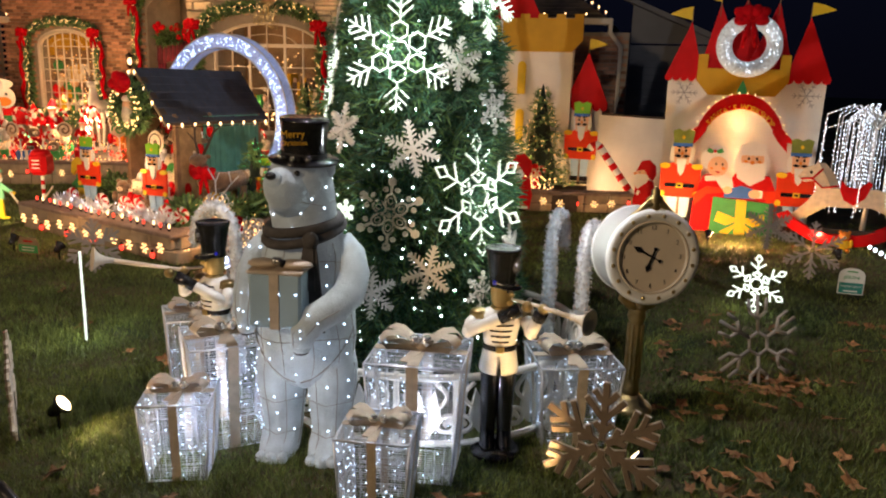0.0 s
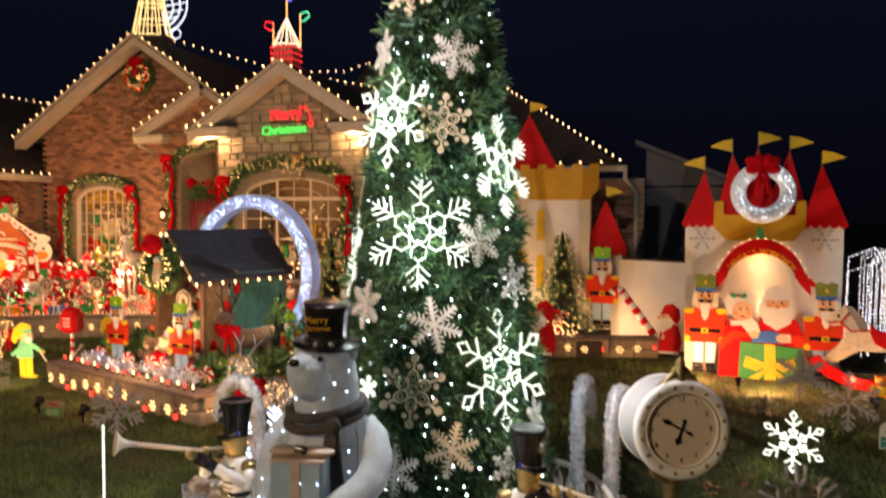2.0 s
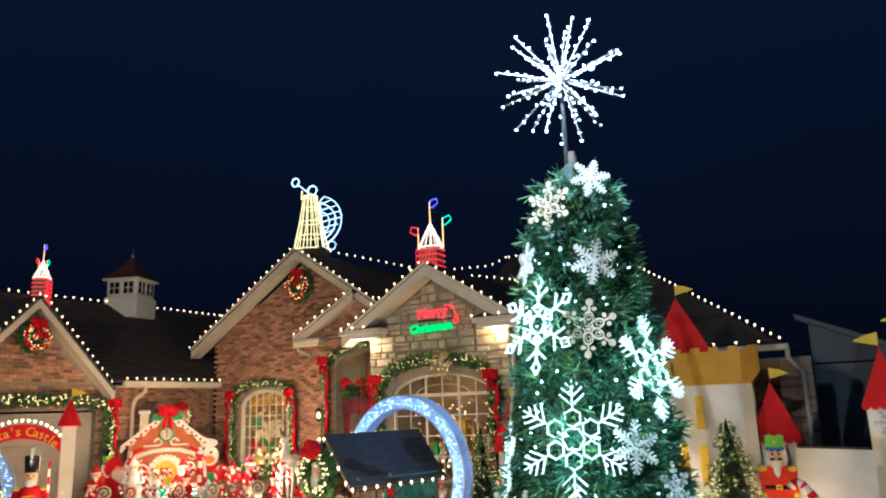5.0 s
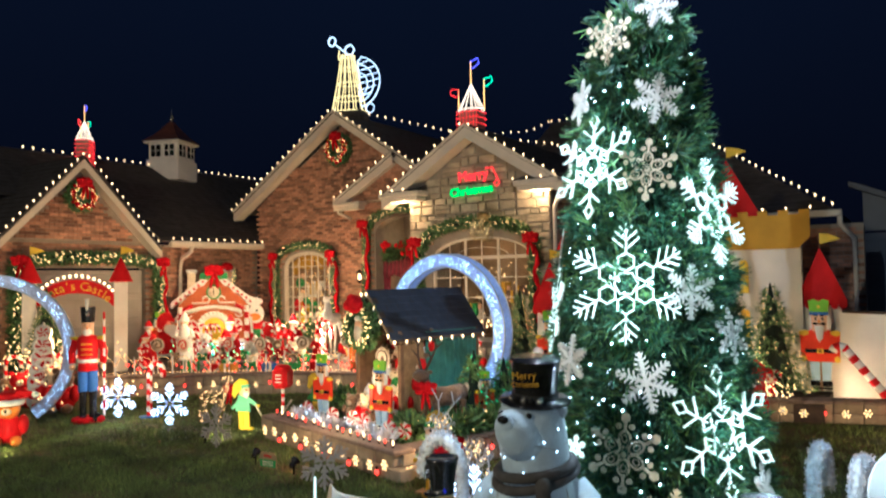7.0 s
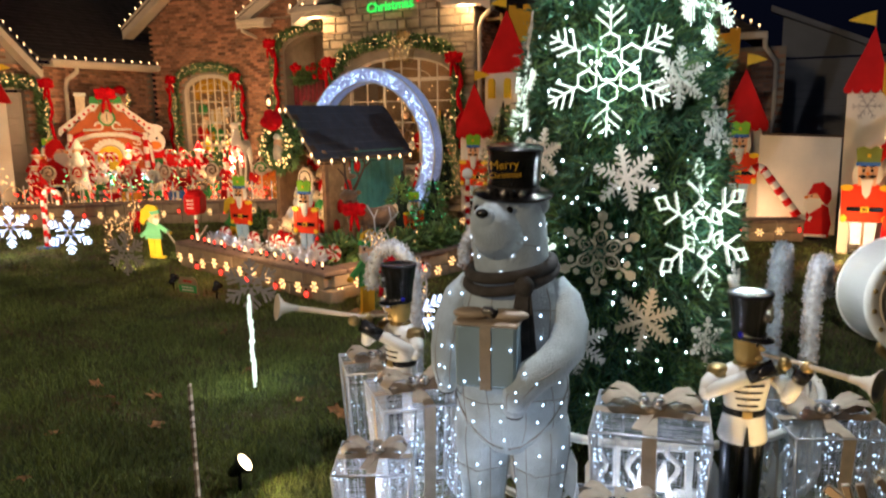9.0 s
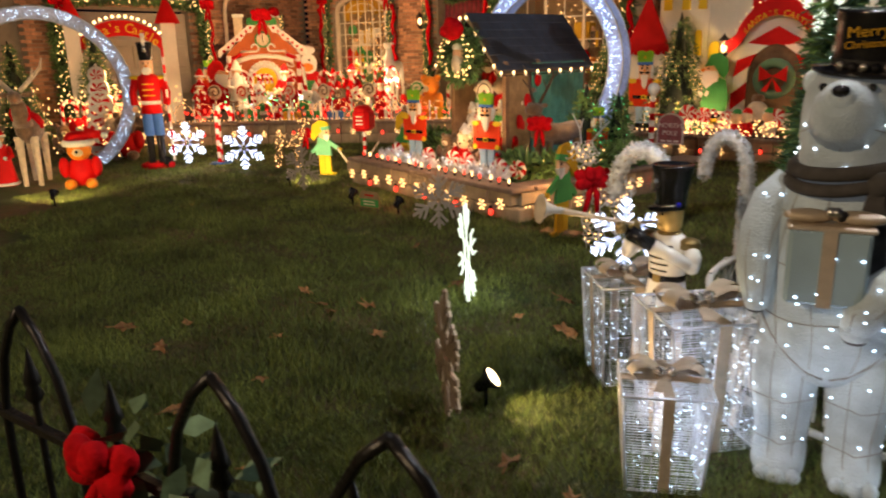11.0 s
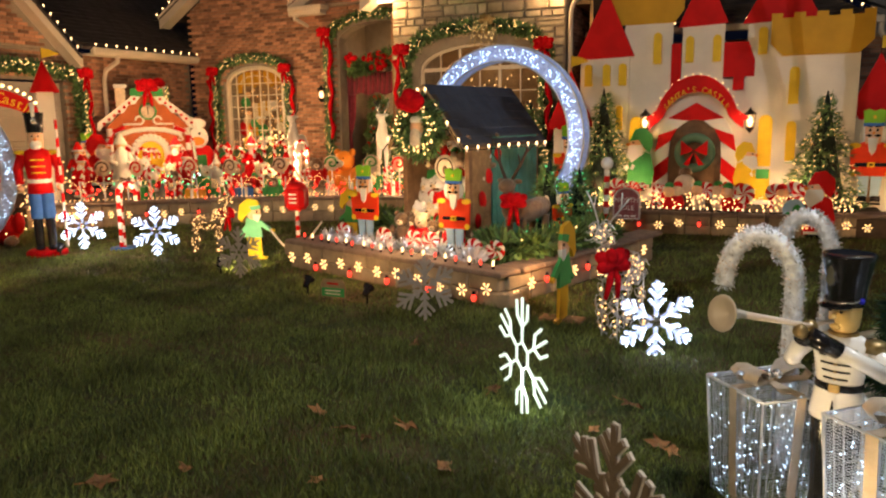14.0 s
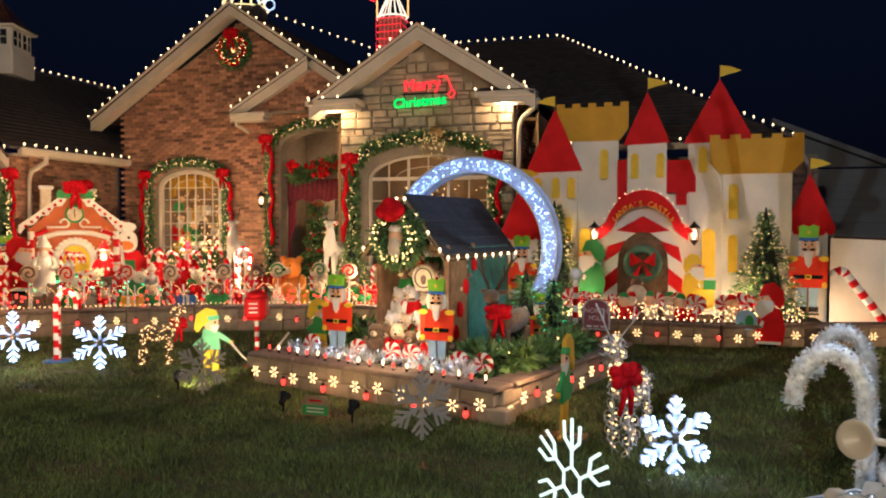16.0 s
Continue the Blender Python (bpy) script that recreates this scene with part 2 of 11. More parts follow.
NEEDLE = mat("fir_needles", (0.095, 0.185, 0.055), 0.55, var=0.4, scale=7, bump=0, rnd=0.6)
NEEDLEB = mat("blue_fir_needles", (0.044, 0.130, 0.070), 0.55, var=0.4, scale=5, bump=0, rnd=0.6)
# near black, also for the cones added inside trees to block light
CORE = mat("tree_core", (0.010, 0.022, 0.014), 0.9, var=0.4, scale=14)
CURTAIN = mat("red_curtain", (0.16, 0.03, 0.04), 0.85, var=0.3, scale=10, bump=0.3)
GREYDOOR = mat("taupe_door_paint", (0.30, 0.26, 0.22), 0.6, var=0.08, scale=3, bump=0.08)
SIDING = mat("grey_siding", (0.20, 0.20, 0.21), 0.7, var=0.1, scale=2, bump=0.1)
TINSELW = mat("pearl_tinsel", (0.78, 0.70, 0.66), 0.45, 0.1, var=0.25, scale=30, bump=0.4, rnd=0.3)
SNOWP = mat("white_tinsel_snow", (0.75, 0.76, 0.80), 0.5, var=0.15, bump=0.4, rnd=0.2)
LEAFM = mat("fallen_leaf", (0.26, 0.12, 0.045), 0.8, var=0.4, scale=30, bump=0.3, rnd=0.5)
GLASS = bpy.data.materials.new("window_glass")
GLASS.use_nodes = True
gb_ = GLASS.node_tree.nodes["Principled BSDF"]
gb_.inputs["Transmission Weight"].default_value, gb_.inputs["Roughness"].default_value, gb_.inputs["IOR"].default_value = 1.0, 0.02, 1.1

L_WARM = glow("warm_bulb", (1.0, 0.62, 0.26), 2.8)
L_WARMS = glow("warm_mini_light", (1.0, 0.58, 0.20), 2.2)
L_COOL = glow("cool_mini_light", (0.66, 0.86, 1.0), 2.6)
L_TREE = glow("cool_tree_bulb", (0.72, 0.90, 1.0), 7.0)
L_BLUE = glow("ice_blue_mini_light", (0.50, 0.76, 1.0), 3.6)
L_ROPE = glow("cool_rope_light", (0.80, 1.0, 0.84), 0.62)
L_FLAKE = glow("lit_snowflake_acrylic", (0.52, 0.64, 1.0), 0.40)
L_RED = glow("red_bulb", (1.0, 0.04, 0.02), 1.6)
L_GREEN = glow("green_bulb", (0.04, 1.0, 0.35), 1.3)
L_AMB = glow("amber_bulb", (1.0, 0.45, 0.12), 1.2)
L_NRED = glow("red_tube", (1.0, 0.03, 0.03), 0.8)
L_NGRN = glow("green_tube", (0.03, 0.9, 0.12), 0.55)
L_BLUEB = glow("blue_bulb", (0.12, 0.12, 1.0), 1.0)
L_GOLD = glow("gold_rope", (1.0, 0.74, 0.28), 0.75)
L_COOL2 = glow("cool_rope", (0.66, 0.84, 1.0), 0.8)
L_WARMS2 = glow("warm_rope", (1.0, 0.76, 0.50), 0.8)
L_NGRN2 = glow("green_rope", (0.05, 0.9, 0.45), 0.8)
L_SPOT = glow("spotlight_lens", (1.0, 0.80, 0.45), 4)

# ---- mesh helpers ----


class MB:
    """Gathers faces for one mesh."""

    def __init__(self):
        self.v, self.f, self.mi, self.sm, self.mats = [], [], [], [], []

    def add(self, vs, fs, m, smooth=False, at=None):
        o = len(self.v)
        if at is not None:
            vs = [tuple(at @ Vector(p)) for p in vs]
        if m not in self.mats:
            self.mats.append(m)
        k = self.mats.index(m)
        self.v.extend(vs)
        for q in fs:
            self.f.append([i + o for i in q])
            self.mi.append(k)
            self.sm.append(smooth)
        return self

    def box(self, c, s, m, at=None, bev=0.0):
        hx, hy, hz = s[0] / 2, s[1] / 2, s[2] / 2
        if not bev:
            vs = [(c[0] + hx * a, c[1] + hy * b, c[2] + hz * d) for a in (-1, 1) for b in (-1, 1) for d in (-1, 1)]
            fs = [(0, 1, 3, 2), (4, 6, 7, 5), (0, 4, 5, 1), (2, 3, 7, 6), (0, 2, 6, 4), (1, 5, 7, 3)]
            return self.add(vs, fs, m, False, at)
        bev = min(bev, hx * 0.8, hy * 0.8, hz * 0.8)
        vs, ix = [], {}
        for a in (-1, 1):
            for b in (-1, 1):
                for d in (-1, 1):
                    for k in range(3):
                        p = [a * (hx - bev), b * (hy - bev), d * (hz - bev)]
                        p[k] += (a, b, d)[k] * bev
                        ix[(a, b, d, k)] = len(vs)
                        vs.append((c[0] + p[0], c[1] + p[1], c[2] + p[2]))
        fs = []
        for k in range(3):
            u, w = [(1, 2), (2, 0), (0, 1)][k]
            for sgn in (-1, 1):
                q = []
                for su, sw in ((-1, -1), (1, -1), (1, 1), (-1, 1)):
                    e = [0, 0, 0]
                    e[k], e[u], e[w] = sgn, su, sw
                    q.append(ix[(*e, k)])
                fs.append(q if sgn > 0 else q[::-1])
            for su in (-1, 1):
                for sw in (-1, 1):
                    e0, e1 = [0, 0, 0], [0, 0, 0]
                    e0[k], e1[k] = -1, 1
                    e0[u] = e1[u] = su
                    e0[w] = e1[w] = sw
                    q = [ix[(*e0, u)], ix[(*e1, u)], ix[(*e1, w)], ix[(*e0, w)]]
                    fs.append(q if su * sw < 0 else q[::-1])
        for a in (-1, 1):
            for b in (-1, 1):
                for d in (-1, 1):
                    q = [ix[(a, b, d, k)] for k in range(3)]
                    fs.append(q if a * b * d > 0 else q[::-1])
        return self.add(vs, fs, m, False, at)

    def cyl(self, p0, p1, r0, r1, m, n=12, caps=True, at=None):
        p0, p1 = Vector(p0), Vector(p1)
        d = (p1 - p0).normalized()
        u = d.orthogonal().normalized()
        w = d.cross(u)
        vs = []
        for p, r in ((p0, r0), (p1, r1)):
            for i in range(n):
                a = 2 * math.pi * i / n
                vs.append(tuple(p + u * (r * math.cos(a)) + w * (r * math.sin(a))))
        self.add(vs, [(i, (i + 1) % n, n + (i + 1) % n, n + i) for i in range(n)], m, n > 5, at)
        if caps:
            self.add(vs[:n], [tuple(range(n))[::-1]], m, False, at)
            self.add(vs[n:], [tuple(range(n))], m, False, at)
        return self

    def ball(self, c, r, m, n=12, k=8, at=None):
        r = (r, r, r) if isinstance(r, (int, float)) else r
        vs = [(c[0], c[1], c[2] - r[2])]
        for j in range(1, k):
            t = math.pi * j / k
            for i in range(n):
                a = 2 * math.pi * i / n
                vs.append((c[0] + r[0] * math.sin(t) * math.cos(a), c[1] + r[1] * math.sin(t) * math.sin(a), c[2] - r[2] * math.cos(t)))
        vs.append((c[0], c[1], c[2] + r[2]))
        fs = [(0, 1 + (i + 1) % n, 1 + i) for i in range(n)]
        for j in range(k - 2):
            for i in range(n):
                a, b = 1 + j * n + i, 1 + j * n + (i + 1) % n
                fs.append((a, b, b + n, a + n))
        e, s = len(vs) - 1, 1 + (k - 2) * n
        fs += [(s + i, s + (i + 1) % n, e) for i in range(n)]
        return self.add(vs, fs, m, True, at)

    def lathe(self, prof, m, n=20, at=None, smooth=True):
        vs = [(r * math.cos(2 * math.pi * i / n), r * math.sin(2 * math.pi * i / n), z) for r, z in prof for i in range(n)]
        fs = [(j * n + i, j * n + (i + 1) % n, (j + 1) * n + (i + 1) % n, (j + 1) * n + i) for j in range(len(prof) - 1) for i in range(n)]
        return self.add(vs, fs, m, smooth, at)

    def prism(self, poly, y0, y1, m, at=None):
        """A board: polygon in x, z between the depths y0 (front) and y1."""
        n = len(poly)
        area = sum(poly[i][0] * poly[(i + 1) % n][1] - poly[(i + 1) % n][0] * poly[i][1] for i in range(n))
        if area < 0:
            poly = poly[::-1]
        vs = [(x, y0, z) for x, z in poly] + [(x, y1, z) for x, z in poly]
        fs = [tuple(range(n)), tuple(range(2 * n - 1, n - 1, -1))] + [((i + 1) % n, i, n + i, n + (i + 1) % n) for i in range(n)]
        return self.add(vs, fs, m, False, at)

    def tube(self, pts, r, m, n=6, closed=False, at=None, caps=True):
        pts = [Vector(p) for p in pts]
        k = len(pts)
        rr = r if isinstance(r, (list, tuple)) else [r] * k
        vs, u = [], None
        for i in range(k):
            a, b = pts[i - 1] if (i or closed) else pts[0], pts[(i + 1) % k] if (i < k - 1 or closed) else pts[-1]
            d = (b - a)
            d = d.normalized() if d.length > 1e-9 else Vector((0, 0, 1))
            if u is None:
                u = d.orthogonal().normalized()
            else:
                u = (u - d * u.dot(d))
                u = u.normalized() if u.length > 1e-6 else d.orthogonal().normalized()
            w = d.cross(u)
            for j in range(n):
                t = 2 * math.pi * j / n
                vs.append(tuple(pts[i] + (u * math.cos(t) + w * math.sin(t)) * rr[i]))
        fs = [(i * n + j, i * n + (j + 1) % n, ((i + 1) % k) * n + (j + 1) % n, ((i + 1) % k) * n + j) for i in range(k if closed else k - 1) for j in range(n)]
        if caps and not closed:
            fs += [tuple(range(n))[::-1], tuple(range((k - 1) * n, k * n))]
        return self.add(vs, fs, m, True, at)

    def mesh(self, name):
        me = bpy.data.meshes.new(name)
        me.from_pydata(self.v, [], self.f)
        for m in self.mats:
            me.materials.append(m)
        me.polygons.foreach_set("material_index", self.mi)
        me.polygons.foreach_set("use_smooth", self.sm)
        me.update()
        return me


def thing(name, label, cat, m=None, group="", kind=""):
    ob = new(name)
    ob.empty_display_size = 0.1
    if m is not None:
        ob.matrix_basis = m
    return tagged(ob, label, cat, group, kind)


def solo(name, b, label, cat, m=None, group="", kind=""):
    ob = new(name, b.mesh(name))
    if m is not None:
        ob.matrix_basis = m
    return tagged(ob, label, cat, group, kind)


def part(name, b, parent, label="", m=None, kind=""):
    ob = new(name, b.mesh(name) if isinstance(b, MB) else b)
    ob.parent = parent
    if m is not None:
        ob.matrix_basis = m
    return tagged(ob, label, "", "", kind)


def arc(cx, cz, r, a0, a1, n, rz=None):
    rz = r if rz is None else rz
    return [(cx + r * math.cos(radians(a0 + (a1 - a0) * i / n)), cz + rz * math.sin(radians(a0 + (a1 - a0) * i / n))) for i in range(n + 1)]


def along(pts, step):
    """Points every step metres along a line of points."""
    pts = [Vector(p) for p in pts]
    out, left = [], 0.0
    for a, b in zip(pts, pts[1:]):
        d = (b - a).length
        s = left
        while s < d:
            out.append(a + (b - a) * (s / d))
            s += step
        left = s - d
    return out


def letters(text, size, m, parent, at, depth=0.004, name="lettering", bevel=0.0, arcr=0.0):
    """Writing in the built-in font, in the x-z plane of at, facing -y."""
    if arcr:
        wide = size * 0.62
        for i, ch in enumerate(text):
            if ch == " ":
                continue
            a = (i - (len(text) - 1) / 2) * wide / arcr
            letters(ch, size, m, parent, at @ pose(arcr * math.sin(a), 0, arcr * (math.cos(a) - 1), 0, math.degrees(a), 0), depth, name, bevel)
        return
    cu = bpy.data.curves.new(name, "FONT")
    cu.body, cu.size, cu.extrude, cu.align_x, cu.align_y, cu.bevel_depth = text, size, depth, "CENTER", "CENTER", bevel
    cu.resolution_u = 3
    cu.materials.append(m)
    tmp = bpy.data.objects.new(name, cu)
    me = bpy.data.meshes.new_from_object(tmp)
    bpy.data.objects.remove(tmp)
    ob = new(name, me)
    ob.parent = parent
    ob.matrix_basis = at @ pose(0, 0, 0, 90, 0, 0)
    return ob


R = random.Random(7)


def sprigs(b, centres, length, m, needles=7, wide=0.012):
    """Needle sprigs: thin triangles fanned round a short twig at each (place, direction)."""
    vs, fs = [], []
    for p, d in centres:
        p, d = Vector(p), Vector(d).normalized()
        u = d.orthogonal().normalized()
        w = d.cross(u)
        for i in range(needles):
            a = 6.283 * (i + R.random()) / needles
            side = u * math.cos(a) + w * math.sin(a)
            q = p + d * length * R.uniform(0, 0.5)
            tip = q + (d * R.uniform(0.35, 0.9) + side * R.uniform(0.4, 0.8)) * length
            x = d.cross(side) * wide
            o = len(vs)
            vs += [tuple(q - x), tuple(q + x), tuple(tip + x * 0.4), tuple(tip - x * 0.4)]
            fs.append((o, o + 1, o + 2, o + 3))
    return b.add(vs, fs, m)


def garland(pts, r, dens, mneedle=None):
    """A fir garland along a line of points, as one mesh."""
    b = MB()
    mneedle = mneedle or NEEDLE
    cs = []
    for p in along(pts, 1.0 / dens):
        d = Vector((R.gauss(0, 1), R.gauss(0, 1), R.gauss(0, 1))).normalized()
        cs.append((p + d * r * 0.35, d))
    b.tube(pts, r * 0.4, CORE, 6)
    return sprigs(b, cs, r * 0.95, mneedle, 5, r * 0.13)


def dots(places, r, m, b=None, n=5, k=4):
    b = b or MB()
    for p in places:
        b.ball(p, r, m, n, k)
    return b


BULB = MB().ball((0, 0, 0), (0.0165, 0.0165, 0.023), L_WARM, 8, 6).cyl((0, 0, -0.05), (0, 0, -0.02), 0.013, 0.013, WHITE, 6).mesh("bulb")


def light_string(name, pts, step, label, r=1.0, bulb=None, wire=True):
    """Bulbs on a wire: one thing, each bulb a part."""
    t = thing(name, label, "string lights", pose(*pts[0]))
    o = Vector(pts[0])
    loc = [Vector(p) - o for p in pts]
    if wire:
        part("wire", MB().tube(loc, 0.006, BLACK, 4), t)
    for p in along(loc, step):
        part("bulb", bulb or BULB, t, m=Matrix.Translation(p + Vector((0, 0, 0.03))) @ Matrix.Scale(r, 4))
    return t


def bow(size, m=None):
    """A ribbon bow facing -y."""
    b, m = MB(), m or REDV
    for s in (-1, 1):
        for k, (a, l) in enumerate(((25, 1.0), (-12, 0.9), (60, 0.75))):
            mt = pose(0, -0.02 * k, 0, 0, -a if s > 0 else a, 0)
            b.ball((s * 0.3 * size * l, 0, 0), (0.32 * size * l, 0.15 * size, 0.19 * size), m, 10, 6, mt)
    b.ball((0, -0.1 * size, 0), 0.12 * size, m, 8, 6)
    for s in (-1, 1):
        b.tube([(0, 0, 0), (s * 0.12 * size, -0.03, -0.4 * size), (s * 0.2 * size, 0, -0.95 * size)], [0.05 * size, 0.1 * size, 0.06 * size], m, 6)
    return b


def wreath(r, tube_r, dens=260):
    pts = [(r * math.cos(a), 0, r * math.sin(a)) for a in [6.2832 * i / 24 for i in range(25)]]
    return garland(pts, tube_r, dens), pts

# ---- ground ----
LAWN = bpy.data.materials.new("lawn")
LAWN.use_nodes = True
n_, l_ = LAWN.node_tree.nodes, LAWN.node_tree.links
lb = n_["Principled BSDF"]
lb.inputs["Roughness"].default_value = 0.9
tc_ = n_.new("ShaderNodeTexCoord")
na, nb, nc = n_.new("ShaderNodeTexNoise"), n_.new("ShaderNodeTexNoise"), n_.new("ShaderNodeTexNoise")
for nn, sc, de in ((na, 0.9, 6), (nb, 14, 6), (nc, 120, 3)):
    nn.inputs["Scale"].default_value, nn.inputs["Detail"].default_value = sc, de
    l_.new(tc_.outputs["Object"], nn.inputs["Vector"])
r1 = n_.new("ShaderNodeValToRGB")
r1.color_ramp.elements[0].position, r1.color_ramp.elements[0].color = 0.40, (0.036, 0.060, 0.012, 1)
r1.color_ramp.elements[1].position, r1.color_ramp.elements[1].color = 0.62, (0.13, 0.09, 0.035, 1)
mx_ = n_.new("ShaderNodeMix")
mx_.data_type, mx_.blend_type = "RGBA", "OVERLAY"
mx_.inputs["Factor"].default_value = 0.6
l_.new(na.outputs["Fac"], r1.inputs[0])
l_.new(r1.outputs[0], mx_.inputs["A"])
l_.new(nb.outputs["Color"], mx_.inputs["B"])
l_.new(mx_.outputs["Result"], lb.inputs["Base Color"])
bp_ = n_.new("ShaderNodeBump")
bp_.inputs["Strength"].default_value, bp_.inputs["Distance"].default_value = 0.9, 0.03
l_.new(nc.outputs["Fac"], bp_.inputs["Height"])
l_.new(bp_.outputs[0], lb.inputs["Normal"])
GRASS = mat("grass_blade", (0.108, 0.142, 0.031), 0.7, var=0.6, scale=1.6, bump=0, rnd=0.75)

b = MB()
xs = [-900, -200, -60, -30] + [-22 + 2 * i for i in range(17)] + [30, 60, 200, 900]
ys = [-900, -200, -40, -10] + [-4 + 2 * i for i in range(16)] + [60, 200, 900]
vs = [(x, y, GZ) for y in ys for x in xs]
fs = [(j * len(xs) + i, j * len(xs) + i + 1, (j + 1) * len(xs) + i + 1, (j + 1) * len(xs) + i) for j in range(len(ys) - 1) for i in range(len(xs) - 1)]
solo("ground", b.add(vs, fs, LAWN), "mown autumn lawn with dry patches reaching the horizon", "lawn", kind="structure")

# grass blades, denser where the path runs close
rs = np.random.RandomState(3)


def blades(n, x0, x1, y0, y1, h0, h1, w):
    x, y = rs.uniform(x0, x1, n), rs.uniform(y0, y1, n)
    keep = np.ones(n, bool)
    for (a0, a1, c0, c1) in ((-7.8, -4.5, 7.4, 9.9),):
        keep &= ~((x > a0) & (x < a1) & (y > c0 - 0.33 * (x + 4.8)) & (y < c1))
    x, y = x[keep], y[keep]
    n = len(x)
    a, h = rs.uniform(0, 6.283, n), rs.uniform(h0, h1, n)
    h = h * (0.95 + 0.35 * np.sin(3.1 * x + 1.7 * np.sin(2.3 * y)) * np.sin(2.7 * y + 1.3 * np.sin(1.9 * x)) + 0.25 * np.sin(9 * x + 2 * np.sin(7 * y)) * np.sin(8 * y))
    lx, ly = rs.normal(0, 0.45, n) * h, rs.normal(0, 0.45, n) * h
    dx, dy = np.cos(a) * w, np.sin(a) * w
    z = np.full(n, GZ - 0.003)
    v = np.stack([np.stack([x - dx, y - dy, z], 1), np.stack([x + dx, y + dy, z], 1), np.stack([x + lx, y + ly, z + h], 1)], 1).reshape(-1, 3)
    return v


bands = []
for k in range(12):
    y0 = 1.6 + 0.9 * k
    bands.append(blades(int(84000 / (1 + (0.28 * k) ** 1.4)), -6.0 - 1.15 * k, 1.8 + 0.2 * k, y0 - 0.35, y0 + 1.25, 0.022, 0.062, 0.0028 + 0.0004 * k))
gv = np.concatenate(bands)
me = bpy.data.meshes.new("grass")
nt = len(gv) // 3
me.vertices.add(len(gv))
me.vertices.foreach_set("co", gv.ravel())
me.loops.add(len(gv))
me.loops.foreach_set("vertex_index", np.arange(len(gv)))
me.polygons.add(nt)
me.polygons.foreach_set("loop_start", np.arange(nt) * 3)
me.polygons.foreach_set("loop_total", np.full(nt, 3))
me.materials.append(GRASS)
me.update()
tagged(new("grass", me), "short green lawn grass blades with dry brown tips", "grass", kind="stuff")

# ---- house ----
house = thing("house", "brick and stone house outlined with warm string lights", "house", kind="structure")


BR = (0.215, 0.072)
brick_mesh = MB().box((0, 0, 0), (0.203, 0.03, 0.060), BRICK, bev=0.004).mesh("brick")


def inside(poly, x, z):
    c = False
    for i in range(len(poly)):
        (x0, z0), (x1, z1) = poly[i - 1], poly[i]
        if (z0 > z) != (z1 > z) and x < (x1 - x0) * (z - z0) / (z1 - z0) + x0:
            c = not c
    return c


brick_count = [0]


def bricks(poly, holes, at, near=None):
    """Running bond over a polygon, joined but for those in the stretch near."""
    b = MB()
    x0, x1 = min(p[0] for p in poly), max(p[0] for p in poly)
    z0, z1 = min(p[1] for p in poly), max(p[1] for p in poly)
    row, z = 0, z0 + 0.036
    while z < z1:
        x = x0 + (0.1 if row % 2 else 0.0)
        while x < x1:
            if inside(poly, x, z) and not any(inside(h, x, z) for h in holes):
                dz, dy = R.uniform(-0.002, 0.002), R.uniform(-0.004, 0.004)
                if near and near[0] < x < near[1] and near[2] < z < near[3] and brick_count[0] < 300:
                    brick_count[0] += 1
                    part("brick", brick_mesh, house, m=at @ Matrix.Translation((x, -0.008 + dy, z + dz)))
                else:
                    b.box((x, -0.008 + dy, z + dz), (0.203, 0.03, 0.060), BRICK, at)
            x += BR[0]
        z += BR[1]
        row += 1
    return part("bricks", b, house, kind="stuff")


def arch_poly(x0, x1, z0, zs, rise, n=14):
    cx, w = (x0 + x1) / 2, (x1 - x0) / 2
    return [(x0, z0), (x1, z0)] + [(cx + w * math.cos(math.pi * i / n), zs + rise * math.sin(math.pi * i / n)) for i in range(n + 1)]


def wall_with_hole(x0, x1, z0, hole, top, y0, y1, m, at=None, zt=None):
    """Wall pieces left, right, below and above an arched opening; top is the outline above the springing, left to right."""
    b = MB()
    hx0, hx1 = hole[0][0], hole[1][0]
    hz0 = hole[0][1]
    up = [p for p in hole[2:]]
    def topz(x):
        for (a, za), (c, zc) in zip(top, top[1:]):
            if a <= x <= c:
                return za + (zc - za) * (x - a) / (c - a)
        return top[-1][1]
    lt = [p for p in top if p[0] < hx0]
    rt = [p for p in top if p[0] > hx1]
    mt = [p for p in top if hx0 <= p[0] <= hx1]
    b.prism([(x0, z0), (hx0, z0), (hx0, topz(hx0))] + lt[::-1], y0, y1, m, at)
    b.prism([(hx1, z0), (x1, z0)] + rt[::-1] + [(hx1, topz(hx1))], y0, y1, m, at)
    if hz0 > z0 + 0.01:
        b.prism([(hx0, z0), (hx1, z0), (hx1, hz0), (hx0, hz0)], y0, y1, m, at)
    b.prism(up[::-1] + [(hx1, topz(hx1))] + mt[::-1] + [(hx0, topz(hx0))], y0, y1, m, at)
    return b


# main brick gable (faces the street)
WY = 15.4
AP = (-12.66, 6.17)
win_hole = arch_poly(-14.78, -13.18, 0.85, 2.50, 0.36)
door_hole = arch_poly(-11.62, -9.62, 0.0, 3.30, 0.42)
gtop = [(-15.75, 4.28), AP, (-11.63, 5.48)]
part("wall", wall_with_hole(-15.75, -11.63, GZ, win_hole, gtop, WY, WY + 0.3, MORTAR), house, "brick gable wall with an arched window")
part("wall", wall_with_hole(-11.63, -9.4, GZ, [(-11.62, GZ), (-9.62, GZ)] + door_hole[2:], [(-11.63, 5.48), (-9.4, 3.98)], WY - 0.02, WY + 0.3, MORTAR), house, "brick entry wall with an arched opening")
gp = [(-15.75, GZ), (-9.4, GZ), (-9.4, 3.95), AP, (-15.75, 4.25)]
